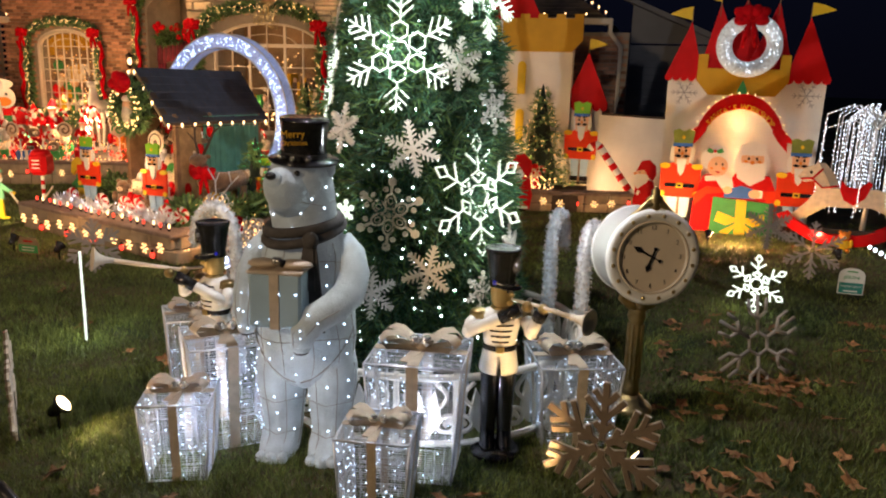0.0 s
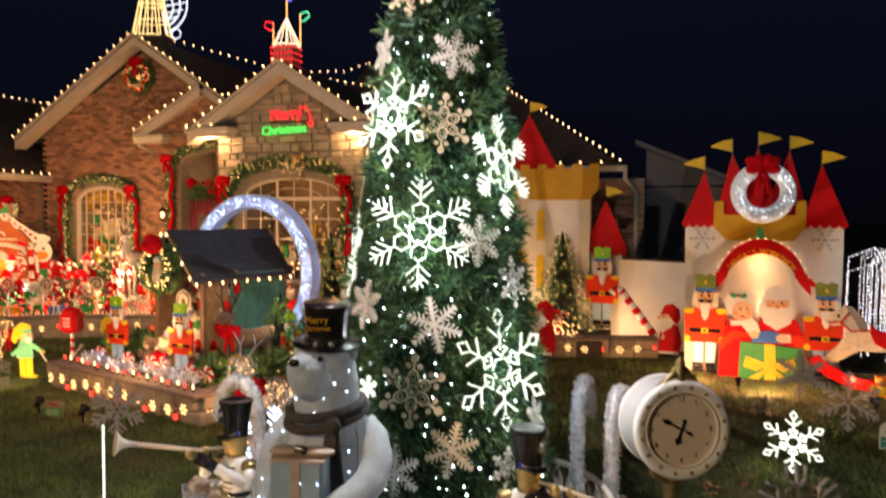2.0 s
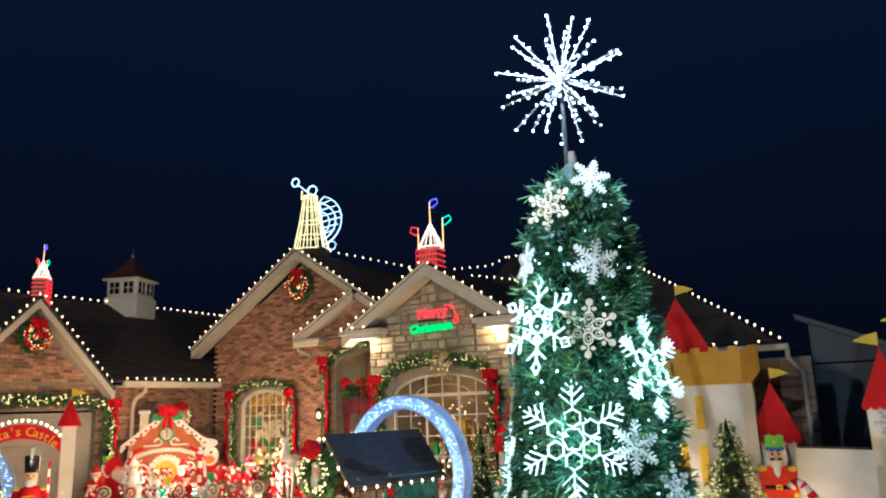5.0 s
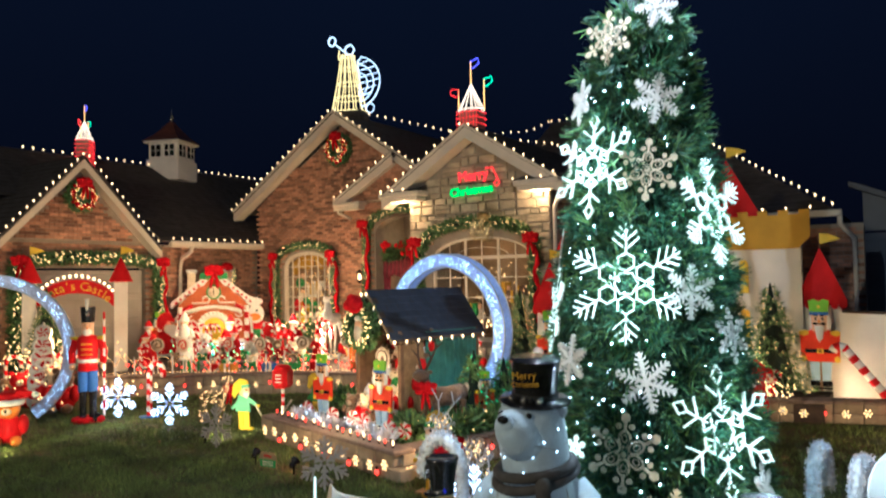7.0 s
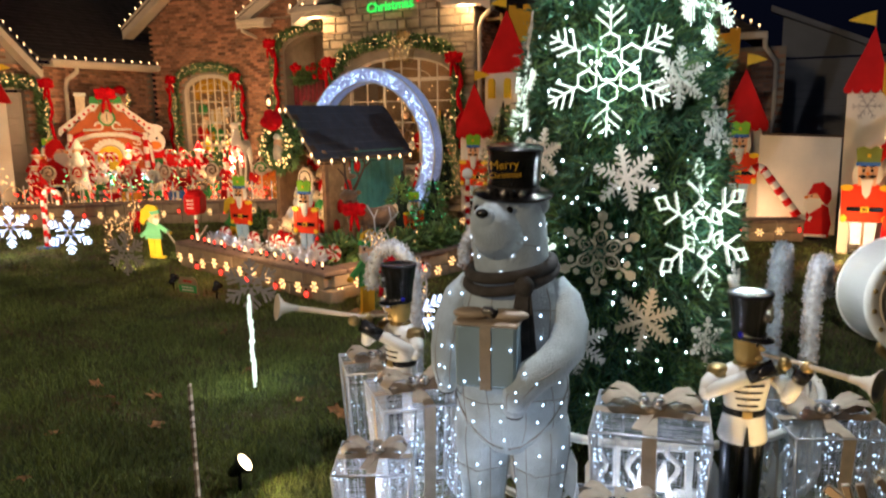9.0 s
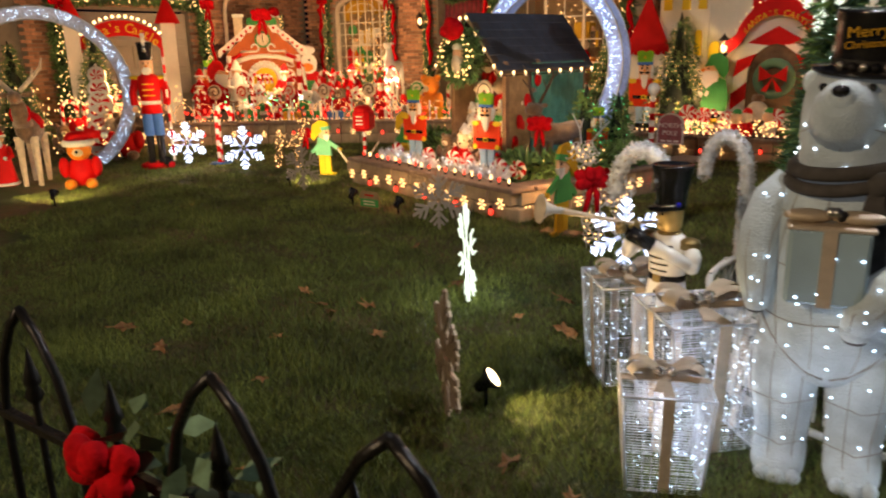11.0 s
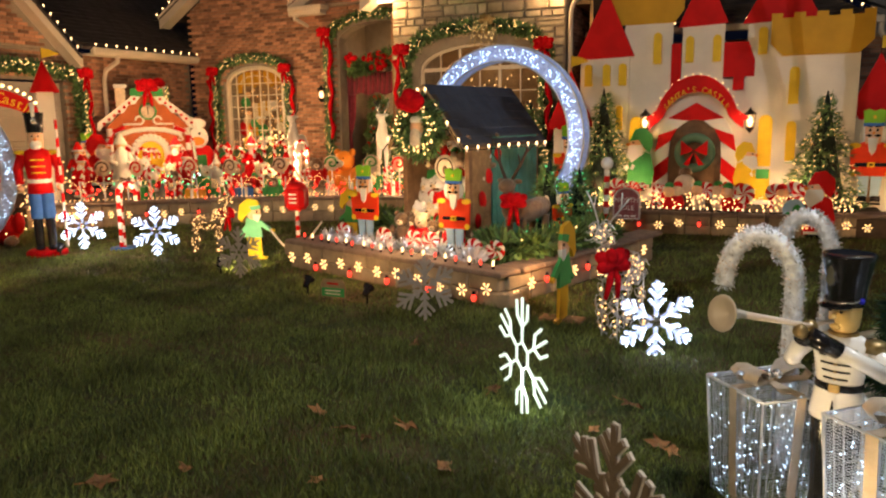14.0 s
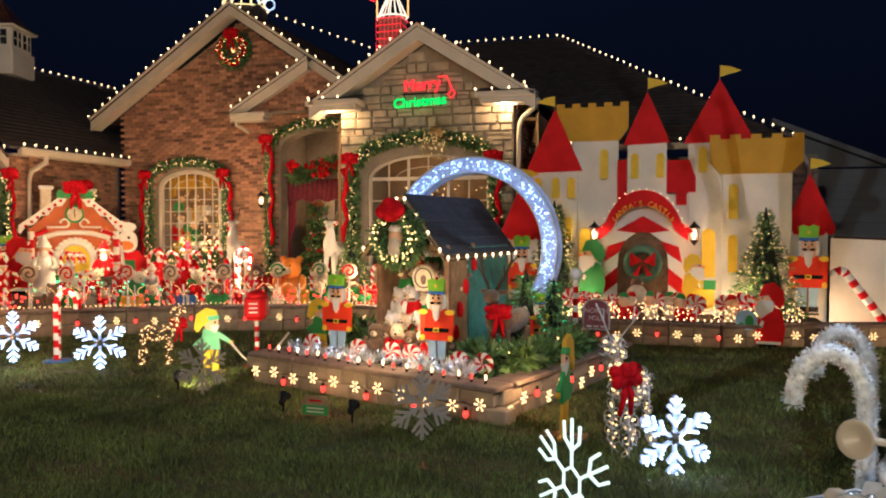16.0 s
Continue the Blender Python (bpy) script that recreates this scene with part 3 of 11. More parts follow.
bricks(gp, [arch_poly(-14.90, -13.06, 0.76, 2.50, 0.48), arch_poly(-11.78, -9.46, GZ, 3.30, 0.56)], Matrix.Translation((0, WY - 0.02, 0)), (-15.2, -12.4, 2.9, 4.2))


def rake(p0, p1, y, depth=0.35, h=0.26, name="rake_board"):
    """A cream barge board along a roof edge from p0 to p1 (x, z), with a soffit behind."""
    b = MB()
    b.prism([(p0[0], p0[1]), (p1[0], p1[1]), (p1[0], p1[1] - h), (p0[0], p0[1] - h)], y, y + 0.04, TRIM)
    b.prism([(p0[0], p0[1] - h + 0.05), (p1[0], p1[1] - h + 0.05), (p1[0], p1[1] - h + 0.02), (p0[0], p0[1] - h + 0.02)], y + 0.042, y + depth, TRIM)
    b.prism([(p0[0], p0[1] + 0.03), (p1[0], p1[1] + 0.03), (p1[0], p1[1] - 0.03), (p0[0], p0[1] - 0.03)], y - 0.03, y - 0.004, TRIM)
    return part(name, b, house, "cream painted barge board")


def roof_slab(quad, name="roof", label="dark shingle roof"):
    """A roof plane of four corners with lapped shingle courses."""
    a, c, d, e = [Vector(p) for p in quad]
    nrm = (c - a).cross(e - a).normalized()
    if nrm.z < 0:
        nrm = -nrm
    b = MB()
    k = max(2, int((e - a).length / 0.16))
    for i in range(k):
        l0, r0 = a + (e - a) * (i / k), c + (d - c) * (i / k)
        l1, r1 = a + (e - a) * ((i + 1.1) / k), c + (d - c) * ((i + 1.1) / k)
        t = nrm * 0.018
        vs = [l0 + t, r0 + t, r1, l1, l0 - nrm * 0.05, r0 - nrm * 0.05, r1 - nrm * 0.05, l1 - nrm * 0.05]
        b.add([tuple(v) for v in vs], [(0, 1, 2, 3), (0, 4, 5, 1), (0, 3, 7, 4), (1, 5, 6, 2), (4, 7, 6, 5)], SHINGLE)
    return part(name, b, house, label)


RK = (-16.42, 4.11)
APR = (-12.66, 6.52)
rake(RK, APR, 15.02)
rake(APR, (-9.9, 4.70), 15.02)
ridge_y = 21.0
roof_slab([(-16.42, 15.0, 4.11), (-16.42, ridge_y, 4.11), (-12.66, ridge_y, 6.52), (-12.66, 15.0, 6.52)])
roof_slab([(-8.85, 15.0, 4.0), (-8.85, ridge_y, 4.0), (-12.66, ridge_y, 6.52), (-12.66, 15.0, 6.52)])
# small gable over the entry, stepped forward
SA = (-10.70, 5.16)
rake((-12.56, 4.12), SA, 14.86)
part("eave_return", MB().box((-12.10, 14.95, 4.02), (0.86, 0.34, 0.10), TRIM, bev=0.015).box((-12.10, 14.97, 3.93), (0.74, 0.28, 0.10), TRIM, bev=0.015)
     .tube([(-12.43, 14.9, 3.92), (-12.43, 14.9, 3.82), (-12.38, 15.2, 3.74), (-12.38, 15.33, 3.7)], 0.04, TRIM, 8), house, "cream boxed eave return")
part("wall", MB().prism([(-12.4, 4.08), (-9.4, 4.08), (-9.4, 4.5), (-10.7, 5.02)], 15.08, 15.36, MORTAR), house)
bricks([(-12.25, 4.1), (-9.5, 4.1), (-9.5, 4.5), (-10.7, 5.0)], [], Matrix.Translation((0, 15.06, 0)))
roof_slab([(-12.56, 14.84, 4.14), (-12.56, 16.9, 4.14), (-10.7, 16.9, 5.18), (-10.7, 14.84, 5.18)])

# stone entry block
SY = 13.75
SAP = (-7.74, 4.97)
sx0, sx1 = -9.42, -6.06
sw_hole = arch_poly(-8.88, -6.52, 0.85, 2.52, 0.44)
part("wall", wall_with_hole(sx0, sx1, GZ, sw_hole, [(sx0, 3.98), SAP, (sx1, 3.98)], SY + 0.04, SY + 0.34, MORTAR), house, "stone gable wall with an arched window")
part("wall", MB().box((sx1 - 0.15, SY + 1.1, 2.0), (0.3, 1.6, 4.08), MORTAR).box((sx0 + 0.15, SY + 1.1, 2.0), (0.3, 1.6, 4.08), MORTAR), house, "brick side wall")
bricks([(0, 0), (1.6, 0), (1.6, 3.9), (0, 3.9)], [], pose(sx1 + 0.02, SY + 0.3, 0, 0, 0, 90))
bricks([(0, 0), (1.6, 0), (1.6, 3.9), (0, 3.9)], [], pose(sx0 - 0.02, SY + 1.9, 0, 0, 0, -90))


def stone(x0, x1, z0, z1):
    """One roughly squared stone with chipped corners and a pillowed face."""
    g, mz = 0.008, (z0 + z1) / 2
    c = min(x1 - x0, z1 - z0) * 0.16
    ring = [(x0 + g + c * R.random(), z0 + g), (x1 - g - c * R.random(), z0 + g + c * 0.3 * R.random()), (x1 - g, z0 + g + c * R.random()), (x1 - g - 0.3 * c * R.random(), z1 - g - c * R.random()),
            (x1 - g - c * R.random(), z1 - g), (x0 + g + c * R.random(), z1 - g - 0.3 * c * R.random()), (x0 + g, z1 - g - c * R.random()), (x0 + g + 0.2 * c, z0 + g + c * R.random())]
    cx = (x0 + x1) / 2
    d = R.uniform(0.02, 0.045)
    n = len(ring)
    vs = [(x, SY + 0.05, z) for x, z in ring] + [(cx + (x - cx) * 0.96, SY + 0.03 - d, mz + (z - mz) * 0.94) for x, z in ring] + [(cx + (x - cx) * 0.8, SY + 0.018 - d, mz + (z - mz) * 0.75) for x, z in ring]
    fs = [(i, (i + 1) % n, n + (i + 1) % n, n + i) for i in range(n)] + [(n + i, n + (i + 1) % n, 2 * n + (i + 1) % n, 2 * n + i) for i in range(n)] + [tuple(range(2 * n, 3 * n))]
    return MB().add(vs, fs, STONE)


def gable_top(x):
    return 3.98 + (SAP[1] - 3.98) * (1 - abs(x - SAP[0]) / ((sx1 - sx0) / 2)) - 0.02


z = GZ
sh = arch_poly(-8.96, -6.44, 0.78, 2.52, 0.52)
while z < 5.0:
    h = R.choice((0.12, 0.15, 0.17, 0.2))
    x = sx0
    while x < sx1 - 0.03:
        w = min(R.uniform(0.16, 0.42) * (0.7 + h * 2), sx1 - x)
        if sx1 - (x + w) < 0.12:
            w = sx1 - x
        for zz0, zz1 in ((z, z + h),) if R.random() > 0.25 or w < 0.25 else ((z, z + h * 0.55), (z + h * 0.55, z + h)):
            cx, cz = x + w / 2, (zz0 + zz1) / 2
            if zz1 < min(gable_top(x), gable_top(x + w)) + 0.10 and not any(inside(sh, q, s) for q in (x + 0.02, cx, x + w - 0.02) for s in (zz0 + 0.02, zz1 - 0.02)):
                part("stone", stone(x, x + w, zz0, zz1), house)
        x += w
    z += h
rake((-9.90, 3.90), (SAP[0], 5.24), 13.36, 0.4, 0.27)
rake((SAP[0], 5.24), (-5.60, 3.90), 13.36, 0.4, 0.27)
for s, xc in ((-1, -9.44), (1, -6.13)):
    b = MB().box((xc, 13.54, 3.93), (1.06, 0.42, 0.11), TRIM, bev=0.015).box((xc, 13.56, 3.83), (0.92, 0.36, 0.10), TRIM, bev=0.015)
    b.add([(xc - 0.53, 13.34, 3.985), (xc + 0.53, 13.34, 3.985), (xc + 0.53, 13.75, 4.12), (xc - 0.53, 13.75, 4.12)], [(0, 1, 2, 3)], SHINGLE)
    b.cyl((xc + 0.1 * s, 13.52, 3.775), (xc + 0.1 * s, 13.52, 3.79), 0.07, 0.07, L_SPOT, 12)
    part("eave_return", b, house, "cream boxed eave return with a downlight")
roof_slab([(-9.90, 13.34, 3.92), (-9.90, 18.6, 3.92), (SAP[0], 18.6, 5.26), (SAP[0], 13.34, 5.26)])
roof_slab([(-5.60, 13.34, 3.92), (-5.60, 18.6, 3.92), (SAP[0], 18.6, 5.26), (SAP[0], 13.34, 5.26)])
part("downspout", MB().tube([(-5.56, 13.5, 3.84), (-5.62, 13.5, 3.70), (-5.88, 13.66, 3.55), (-5.95, 13.7, 3.4), (-5.95, 13.7, 0.0)], 0.045, TRIM, 8), house, "cream downspout")

# main roof to the right: eave, hip and siding beyond
RE, RN = (-8.9, 20.45, 6.6), (-6.2, 20.45, 6.6)
b = MB()
q = [Vector(p) for p in ((-8.9, 15.2, 3.14), (-1.15, 15.2, 3.14), RN, RE)]
k = 40
for i in range(k):
    l0, r0 = q[0] + (q[3] - q[0]) * (i / k), q[1] + (q[2] - q[1]) * (i / k)
    l1, r1 = q[0] + (q[3] - q[0]) * ((i + 1.1) / k), q[1] + (q[2] - q[1]) * ((i + 1.1) / k)
    t = Vector((0, -0.011, 0.016))
    b.add([tuple(v) for v in (l0 + t, r0 + t, r1, l1, l0 - t, r0 - t)], [(0, 1, 2, 3), (0, 4, 5, 1)], SHINGLE)
b.add([(-1.15, 15.2, 3.14), (-1.15, 24, 3.14), tuple(RN)], [(0, 1, 2)], SHINGLE)
part("roof", b, house, "dark shingle hip roof")
part("wall", MB().box((-3.5, 15.75, 1.45), (5.4, 0.3, 3.0), MORTAR), house, "brick side wall behind the castle boards")
part("gutter", MB().box((-3.8, 15.16, 3.12), (5.4, 0.13, 0.12), TRIM, bev=0.02).tube([(-1.14, 15.15, 3.08), (-1.14, 15.15, 2.92), (-0.95, 15.5, 2.68), (-0.95, 15.58, 2.5), (-0.95, 15.58, 0)], 0.045, TRIM, 8), house, "cream gutter")
bricks([(-2.2, 0), (-0.85, 0), (-0.85, 2.9), (-2.2, 2.9)], [], Matrix.Translation((0, 15.58, 0)))
b = MB()
for i in range(17):
    b.box((0.2, 19.0, 0.1 + i * 0.17), (2.3, 0.05, 0.166), SIDING, pose(0, 0, 0, 0, 0, 0))
b.prism([(-0.95, 2.95), (1.35, 2.95), (-0.95, 3.9)], 19.0, 19.1, SIDING)
b.prism([(-1.2, 4.05), (1.5, 2.9), (1.5, 2.78), (-1.2, 3.93)], 18.7, 19.1, SIDING)
part("wall", b, house, "grey lap siding wall in the dark")
part("downspout", MB().tube([(1.42, 18.8, 2.85), (1.42, 18.85, 2.7), (1.25, 18.9, 2.6), (1.25, 18.9, 0)], 0.05, SIDING, 8), house)

# garage wing: runs towards the street, its wall faces the entry court
WX = -16.2
at_w = pose(WX, 0, 0, 0, 0, 90)
wing = [(8.2, GZ), (15.7, GZ), (15.7, 3.1), (8.2, 3.1)]
part("wall", MB().prism([(8.2, GZ), (8.9, GZ), (8.9, 3.1), (8.2, 3.1)], 0.0, 0.3, MORTAR, at_w).prism([(12.0, GZ), (15.7, GZ), (15.7, 3.1), (12.0, 3.1)], 0.0, 0.3, MORTAR, at_w)
     .prism([(8.9, 2.5), (12.0, 2.5), (12.0, 3.1), (8.9, 3.1)], 0.0, 0.3, MORTAR, at_w), house, "brick garage wing wall")
gpoly = [(8.3, 3.1), (11.9, 3.1), (10.1, 4.75)]
part("wall", MB().prism(gpoly, -0.12, 0.1, MORTAR, at_w), house, "brick garage gable")
bricks([(8.2, GZ), (15.6, GZ), (15.6, 3.05), (8.2, 3.05)], [[(8.85, GZ), (12.05, GZ), (12.05, 2.55), (8.85, 2.55)]], pose(WX - 0.012, 0, 0, 0, 0, 90))
bricks([(8.6, 3.14), (11.6, 3.14), (10.1, 4.5)], [], pose(WX + 0.13, 0, 0, 0, 0, 90))
b = MB().box((10.45, 0.15, 1.2), (3.0, 0.08, 2.5), GREYDOOR, at_w)
for i in range(4):
    for j in range(4):
        b.box((9.35 + j * 0.73, 0.10, 0.32 + i * 0.6), (0.62, 0.04, 0.48), GREYDOOR, at_w, bev=0.015)
part("garage_door", b, house, "taupe panelled garage door")
for p0, p1 in (((8.1, 2.95), (10.1, 5.0)), ((10.1, 5.0), (12.15, 2.95))):
    b = MB().prism([p0, p1, (p1[0], p1[1] - 0.24), (p0[0], p0[1] - 0.24)], -0.42, -0.38, TRIM, at_w)
    b.prism([(p0[0], p0[1] - 0.19), (p1[0], p1[1] - 0.19), (p1[0], p1[1] - 0.22), (p0[0], p0[1] - 0.22)], -0.378, -0.12, TRIM, at_w)
    part("rake_board", b, house, "cream painted barge board")
GX = WX + 0.42
roof_slab([(GX, 8.1, 2.97), (-19.0, 8.1, 2.97), (-19.0, 10.1, 5.02), (GX, 10.1, 5.02)])
roof_slab([(GX, 12.15, 2.97), (-19.0, 12.15, 2.97), (-19.0, 10.1, 5.02), (GX, 10.1, 5.02)])
roof_slab([(-15.6, 12.0, 3.16), (-15.6, 15.7, 3.16), (-18.9, 15.7, 5.55), (-18.9, 12.0, 5.55)])
roof_slab([(-15.6, 15.7, 3.16), (-15.6, 19.5, 3.16), (-18.9, 19.5, 5.55), (-18.9, 15.7, 5.55)])
roof_slab([(-17.2, 6.6, 4.2), (-17.2, 12.0, 4.2), (-18.9, 12.0, 5.55), (-18.9, 6.6, 5.55)])
roof_slab([(-15.7, 4.4, 3.1), (-15.7, 8.2, 3.1), (-18.9, 8.2, 5.55), (-18.9, 4.4, 5.55)])
part("wall", MB().box((-16.6, 6.2, 1.5), (0.3, 4.0, 3.1), MORTAR), house)
part("gutter", MB().box((-15.62, 13.9, 3.11), (0.13, 3.3, 0.12), TRIM, bev=0.02).box((-15.8, 13.9, 3.04), (0.4, 3.2, 0.03), TRIM)
     .tube([(-15.62, 12.9, 3.06), (-15.62, 12.9, 2.92), (-16.05, 12.95, 2.75), (-16.12, 12.95, 2.55), (-16.12, 12.95, 0)], 0.05, TRIM, 8), house, "cream gutter and downspout")
part("gutter", MB().box((-15.70, 6.3, 3.08), (0.13, 3.7, 0.12), TRIM, bev=0.02), house, "cream gutter")


def arched_window(x0, x1, z0, zs, rise, y, cols, rows, name, label, room):
    """Frame, muntins, glass and a lit room behind."""
    w = thing(name, label, "window", Matrix.Translation((0, y, 0)), kind="structure")
    b = MB()
    cx, hw = (x0 + x1) / 2, (x1 - x0) / 2
    outer = [(x0, 0, z0), (x0, 0, zs)] + [(cx - hw * math.cos(math.pi * i / 16), 0, zs + rise * math.sin(math.pi * i / 16)) for i in range(1, 16)] + [(x1, 0, zs), (x1, 0, z0)]
    for a, c in zip(outer, outer[1:]):
        d = Vector(c) - Vector(a)
        ang = math.degrees(math.atan2(d.z, d.x))
        mid = (Vector(a) + Vector(c)) / 2
        b.box((0, 0, 0), (d.length + 0.05, 0.10, 0.09), TRIM, pose(mid.x, 0.03, mid.z, 0, -ang, 0), bev=0.012)
    part("window_frame", b, w, "cream painted frame")
    part("window_sill", MB().box((cx, -0.03, z0 - 0.04), (x1 - x0 + 0.2, 0.22, 0.08), TRIM, bev=0.015), w)
    b = MB()
    for i in range(1, cols):
        x = x0 + (x1 - x0) * i / cols
        h = zs + rise * math.sqrt(max(0, 1 - ((x - cx) / hw) ** 2))
        t = 0.05 if cols == 6 and i in (2, 4) else 0.02
        b.box((x, 0.05, (z0 + h) / 2), (t, 0.03, h - z0), TRIM)
    for j in range(1, rows + 1):
        z = z0 + (zs - z0) * j / rows
        b.box((cx, 0.052, z), (x1 - x0, 0.028, 0.07 if cols == 6 and j == rows else 0.02), TRIM)
    b.tube([(cx + 0.55 * hw * math.cos(math.pi * i / 12), 0.05, zs + 0.5 * rise * math.sin(math.pi * i / 12)) for i in range(13)], 0.01, TRIM, 4)
    part("muntins", b, w, "cream glazing bars")
    pane = MB().prism([(x0, z0), (x1, z0)] + [(cx + hw * math.cos(math.pi * i / 14), zs + rise * math.sin(math.pi * i / 14)) for i in range(15)], 0.075, 0.081, GLASS)
    g = part("pane", pane, w)
    g.visible_shadow = False
    # room shell
    d = room
    part("room_shell", MB().box((cx, d, (z0 + zs) / 2), (x1 - x0 + 1.6, 0.06, 4.0), INTERIOR).box((cx - hw - 0.8, d / 2 + 0.2, 1.7), (0.06, d - 0.4, 4.0), INTERIOR)
         .box((cx + hw + 0.8, d / 2 + 0.2, 1.7), (0.06, d - 0.4, 4.0), INTERIOR).box((cx, d / 2 + 0.2, 3.6), (x1 - x0 + 1.6, d - 0.4, 0.06), INTERIOR), w, "warm room walls")
    return w


INTERIOR = mat("interior_wall", (0.30, 0.19, 0.10), 0.8, var=0.25, scale=2)
arched_window(-14.78, -13.18, 0.85, 2.50, 0.36, WY, 7, 6, "window_1", "arched cream window with small panes, lit from inside", 2.2)
arched_window(-8.88, -6.52, 0.85, 2.52, 0.44, SY + 0.1, 6, 4, "window_2", "wide arched cream window in the stone gable", 1.6)


def clutter_window(x0, x1, z0, y, seed, name, label):
    """Toys, gifts and lights heaped inside a window."""
    r = random.Random(seed)
    t = thing(name, label, "display", Matrix.Translation(((x0 + x1) / 2, y, z0)))
    part("shelf", MB().box((0, 0, -0.05), (x1 - x0, 0.4, 0.06), WOOD), t)
    for i in range(26):
        x, z, s = r.uniform(x0, x1) - (x0 + x1) / 2, r.uniform(0.03, 1.2) * (0.4 + 0.6 * r.random()), r.uniform(0.07, 0.16)
        m = r.choice((RED, FURW, FURW, YEL, GREENP, FUR, WHITE, ORANGE, GOLDP))
        b = MB()
        if i % 3:
            b.ball((x, r.uniform(-0.1, 0.15), z + s), (s, s, s * 1.2), m, 10, 7).ball((x, 0, z + s * 2.6), s * 0.65, r.choice((FURW, SKIN, FUR)), 10, 7)
        else:
            b.box((x, 0, z + s), (s * 2, s * 2, s * 2), m, bev=0.01).box((x, -0.01, z + s), (s * 0.4, s * 2.02, s * 2.02), GOLDP)
        b.cyl((x, 0.1, -0.02), (x, 0.1, z + s), 0.01, 0.01, WOOD, 5)
        part("toy", b, t)
    part("mini_lights", dots([(r.uniform(x0, x1) - (x0 + x1) / 2, r.uniform(-0.15, 0.1), r.uniform(0, 1.5)) for i in range(110)], 0.013, L_WARMS), t)
    part("candle_lights", dots([(r.uniform(x0, x1) - (x0 + x1) / 2, -0.12, r.uniform(0.05, 0.45)) for i in range(26)], 0.028, L_WARMS), t)
    return t


clutter_window(-14.6, -13.3, 0.9, WY + 0.36, 4, "window_display", "toys and candle lights heaped in the lit window")
clutter_window(-8.66, -6.7, 0.9, SY + 0.5, 5, "window_display", "toys and small lights on a shelf in the wide window")
b = MB()
for s in (-1, 1):
    for k in range(9):
        x = -13.98 + s * (0.08 + 0.08 * k)
        b.tube([(x, WY + 0.3, 2.8), (x + 0.02 * s, WY + 0.3, 2.55 - 0.03 * (9 - k) * (k % 3) * 0.3), (x + 0.05 * s, WY + 0.32, 2.3 if k > 6 else 2.5)], 0.05, GOLDP, 6)
solo("curtain_swag", b, "gold swagged curtain at the top of the window", "curtain")

CURTAIN2 = mat("wine_curtain", (0.26, 0.03, 0.05), 0.9, var=0.3, scale=10, bump=0.3)
# entry recess: side walls, doors, striped curtains
door = thing("door_1", "dark double entry door with sidelight behind red curtains", "door", Matrix.Translation((0, 16.9, 0)), kind="structure")
part("recess", MB().box((-11.9, -0.7, 2.0), (0.2, 1.4, 4.2), MORTAR).box((-9.3, -0.7, 2.0), (0.2, 1.4, 4.2), MORTAR).box((-10.6, 0.2, 2.0), (2.8, 0.1, 4.2), MORTAR).box((-10.6, -0.7, 4.0), (2.8, 1.5, 0.1), TRIM), door)
part("door_frame", MB().box((-10.55, 0.08, 1.5), (1.7, 0.1, 3.0), TRIM, bev=0.02), door, "cream frame")
part("door_leaf", MB().box((-10.75, 0.0, 1.15), (0.55, 0.06, 2.2), DARKW, bev=0.01), door)
part("door_leaf", MB().box((-10.15, 0.0, 1.15), (0.55, 0.06, 2.2), DARKW, bev=0.01), door)
part("transom", MB().prism(arch_poly(-11.25, -9.85, 2.55, 2.85, 0.35), -0.02, 0.02, GLASS), door)
t = thing("striped_curtain", "dark red striped valance and tied side drape hung across the entry", "curtain", Matrix.Translation((0, 15.78, 0)))
b = MB()
for k in range(9):
    x, m = -11.79 + 0.04 * k, CURTAIN if k % 2 else CURTAIN2
    b.tube([(x, 0.02 * (k % 2), 2.62), (x - 0.004 * k, 0.02 * (k % 2), 1.7), (-11.79 + 0.022 * k, 0.015 * (k % 2), 1.25), (-11.79 + 0.03 * k, 0.02 * (k % 2), 0.45)], [0.032, 0.034, 0.022, 0.034], m, 8)
part("drape", b, t)
b = MB()
for k in range(38):
    x = -11.80 + 0.06 * k
    b.tube([(x, -0.06 - 0.02 * (k % 2), 2.66), (x + 0.006, -0.06, 2.42), (x, -0.07 - 0.015 * (k % 3), 2.19 + 0.03 * math.sin(k * 0.9))], [0.03, 0.036, 0.042], CURTAIN if k % 2 else CURTAIN2, 8)
part("valance", b, t)
part("rod", MB().tube([(-11.8, 0, 2.65), (-9.45, 0, 2.65)], 0.018, IRON, 8), t, "dark curtain rod")
# slim tree crowded with red balls inside the entry
t = thing("entry_tree", "slim green tree crowded with red balls inside the entry", "tree", Matrix.Translation((-11.12, 16.2, 0.2)))
er = random.Random(8)
for k in range(5):
    rr = 0.30 - 0.05 * k
    part("branch_ring", garland([(rr * math.cos(q * math.pi / 6), rr * math.sin(q * math.pi / 6), 0.35 + 0.36 * k) for q in range(13)], 0.13, 130), t)
ep = [(0.36 * (1 - 0.8 * u) * math.cos(w), 0.36 * (1 - 0.8 * u) * math.sin(w), 0.2 + 1.75 * u) for u, w in ((er.random(), er.uniform(0, 6.28)) for _ in range(90))]
part("ornaments", dots(ep[:60], 0.038, RED), t, kind="stuff")
part("mini_lights", dots(ep[60:], 0.011, L_WARMS), t, kind="stuff")
part("trunk", MB().cyl((0, 0, -0.05), (0, 0, 1.9), 0.03, 0.012, DARKW, 8), t)
gb, gpts = wreath(0.28, 0.12)
t = thing("door_wreath", "green wreath with small lights and ornaments on the door", "wreath", Matrix.Translation((-10.75, 16.78, 1.45)))
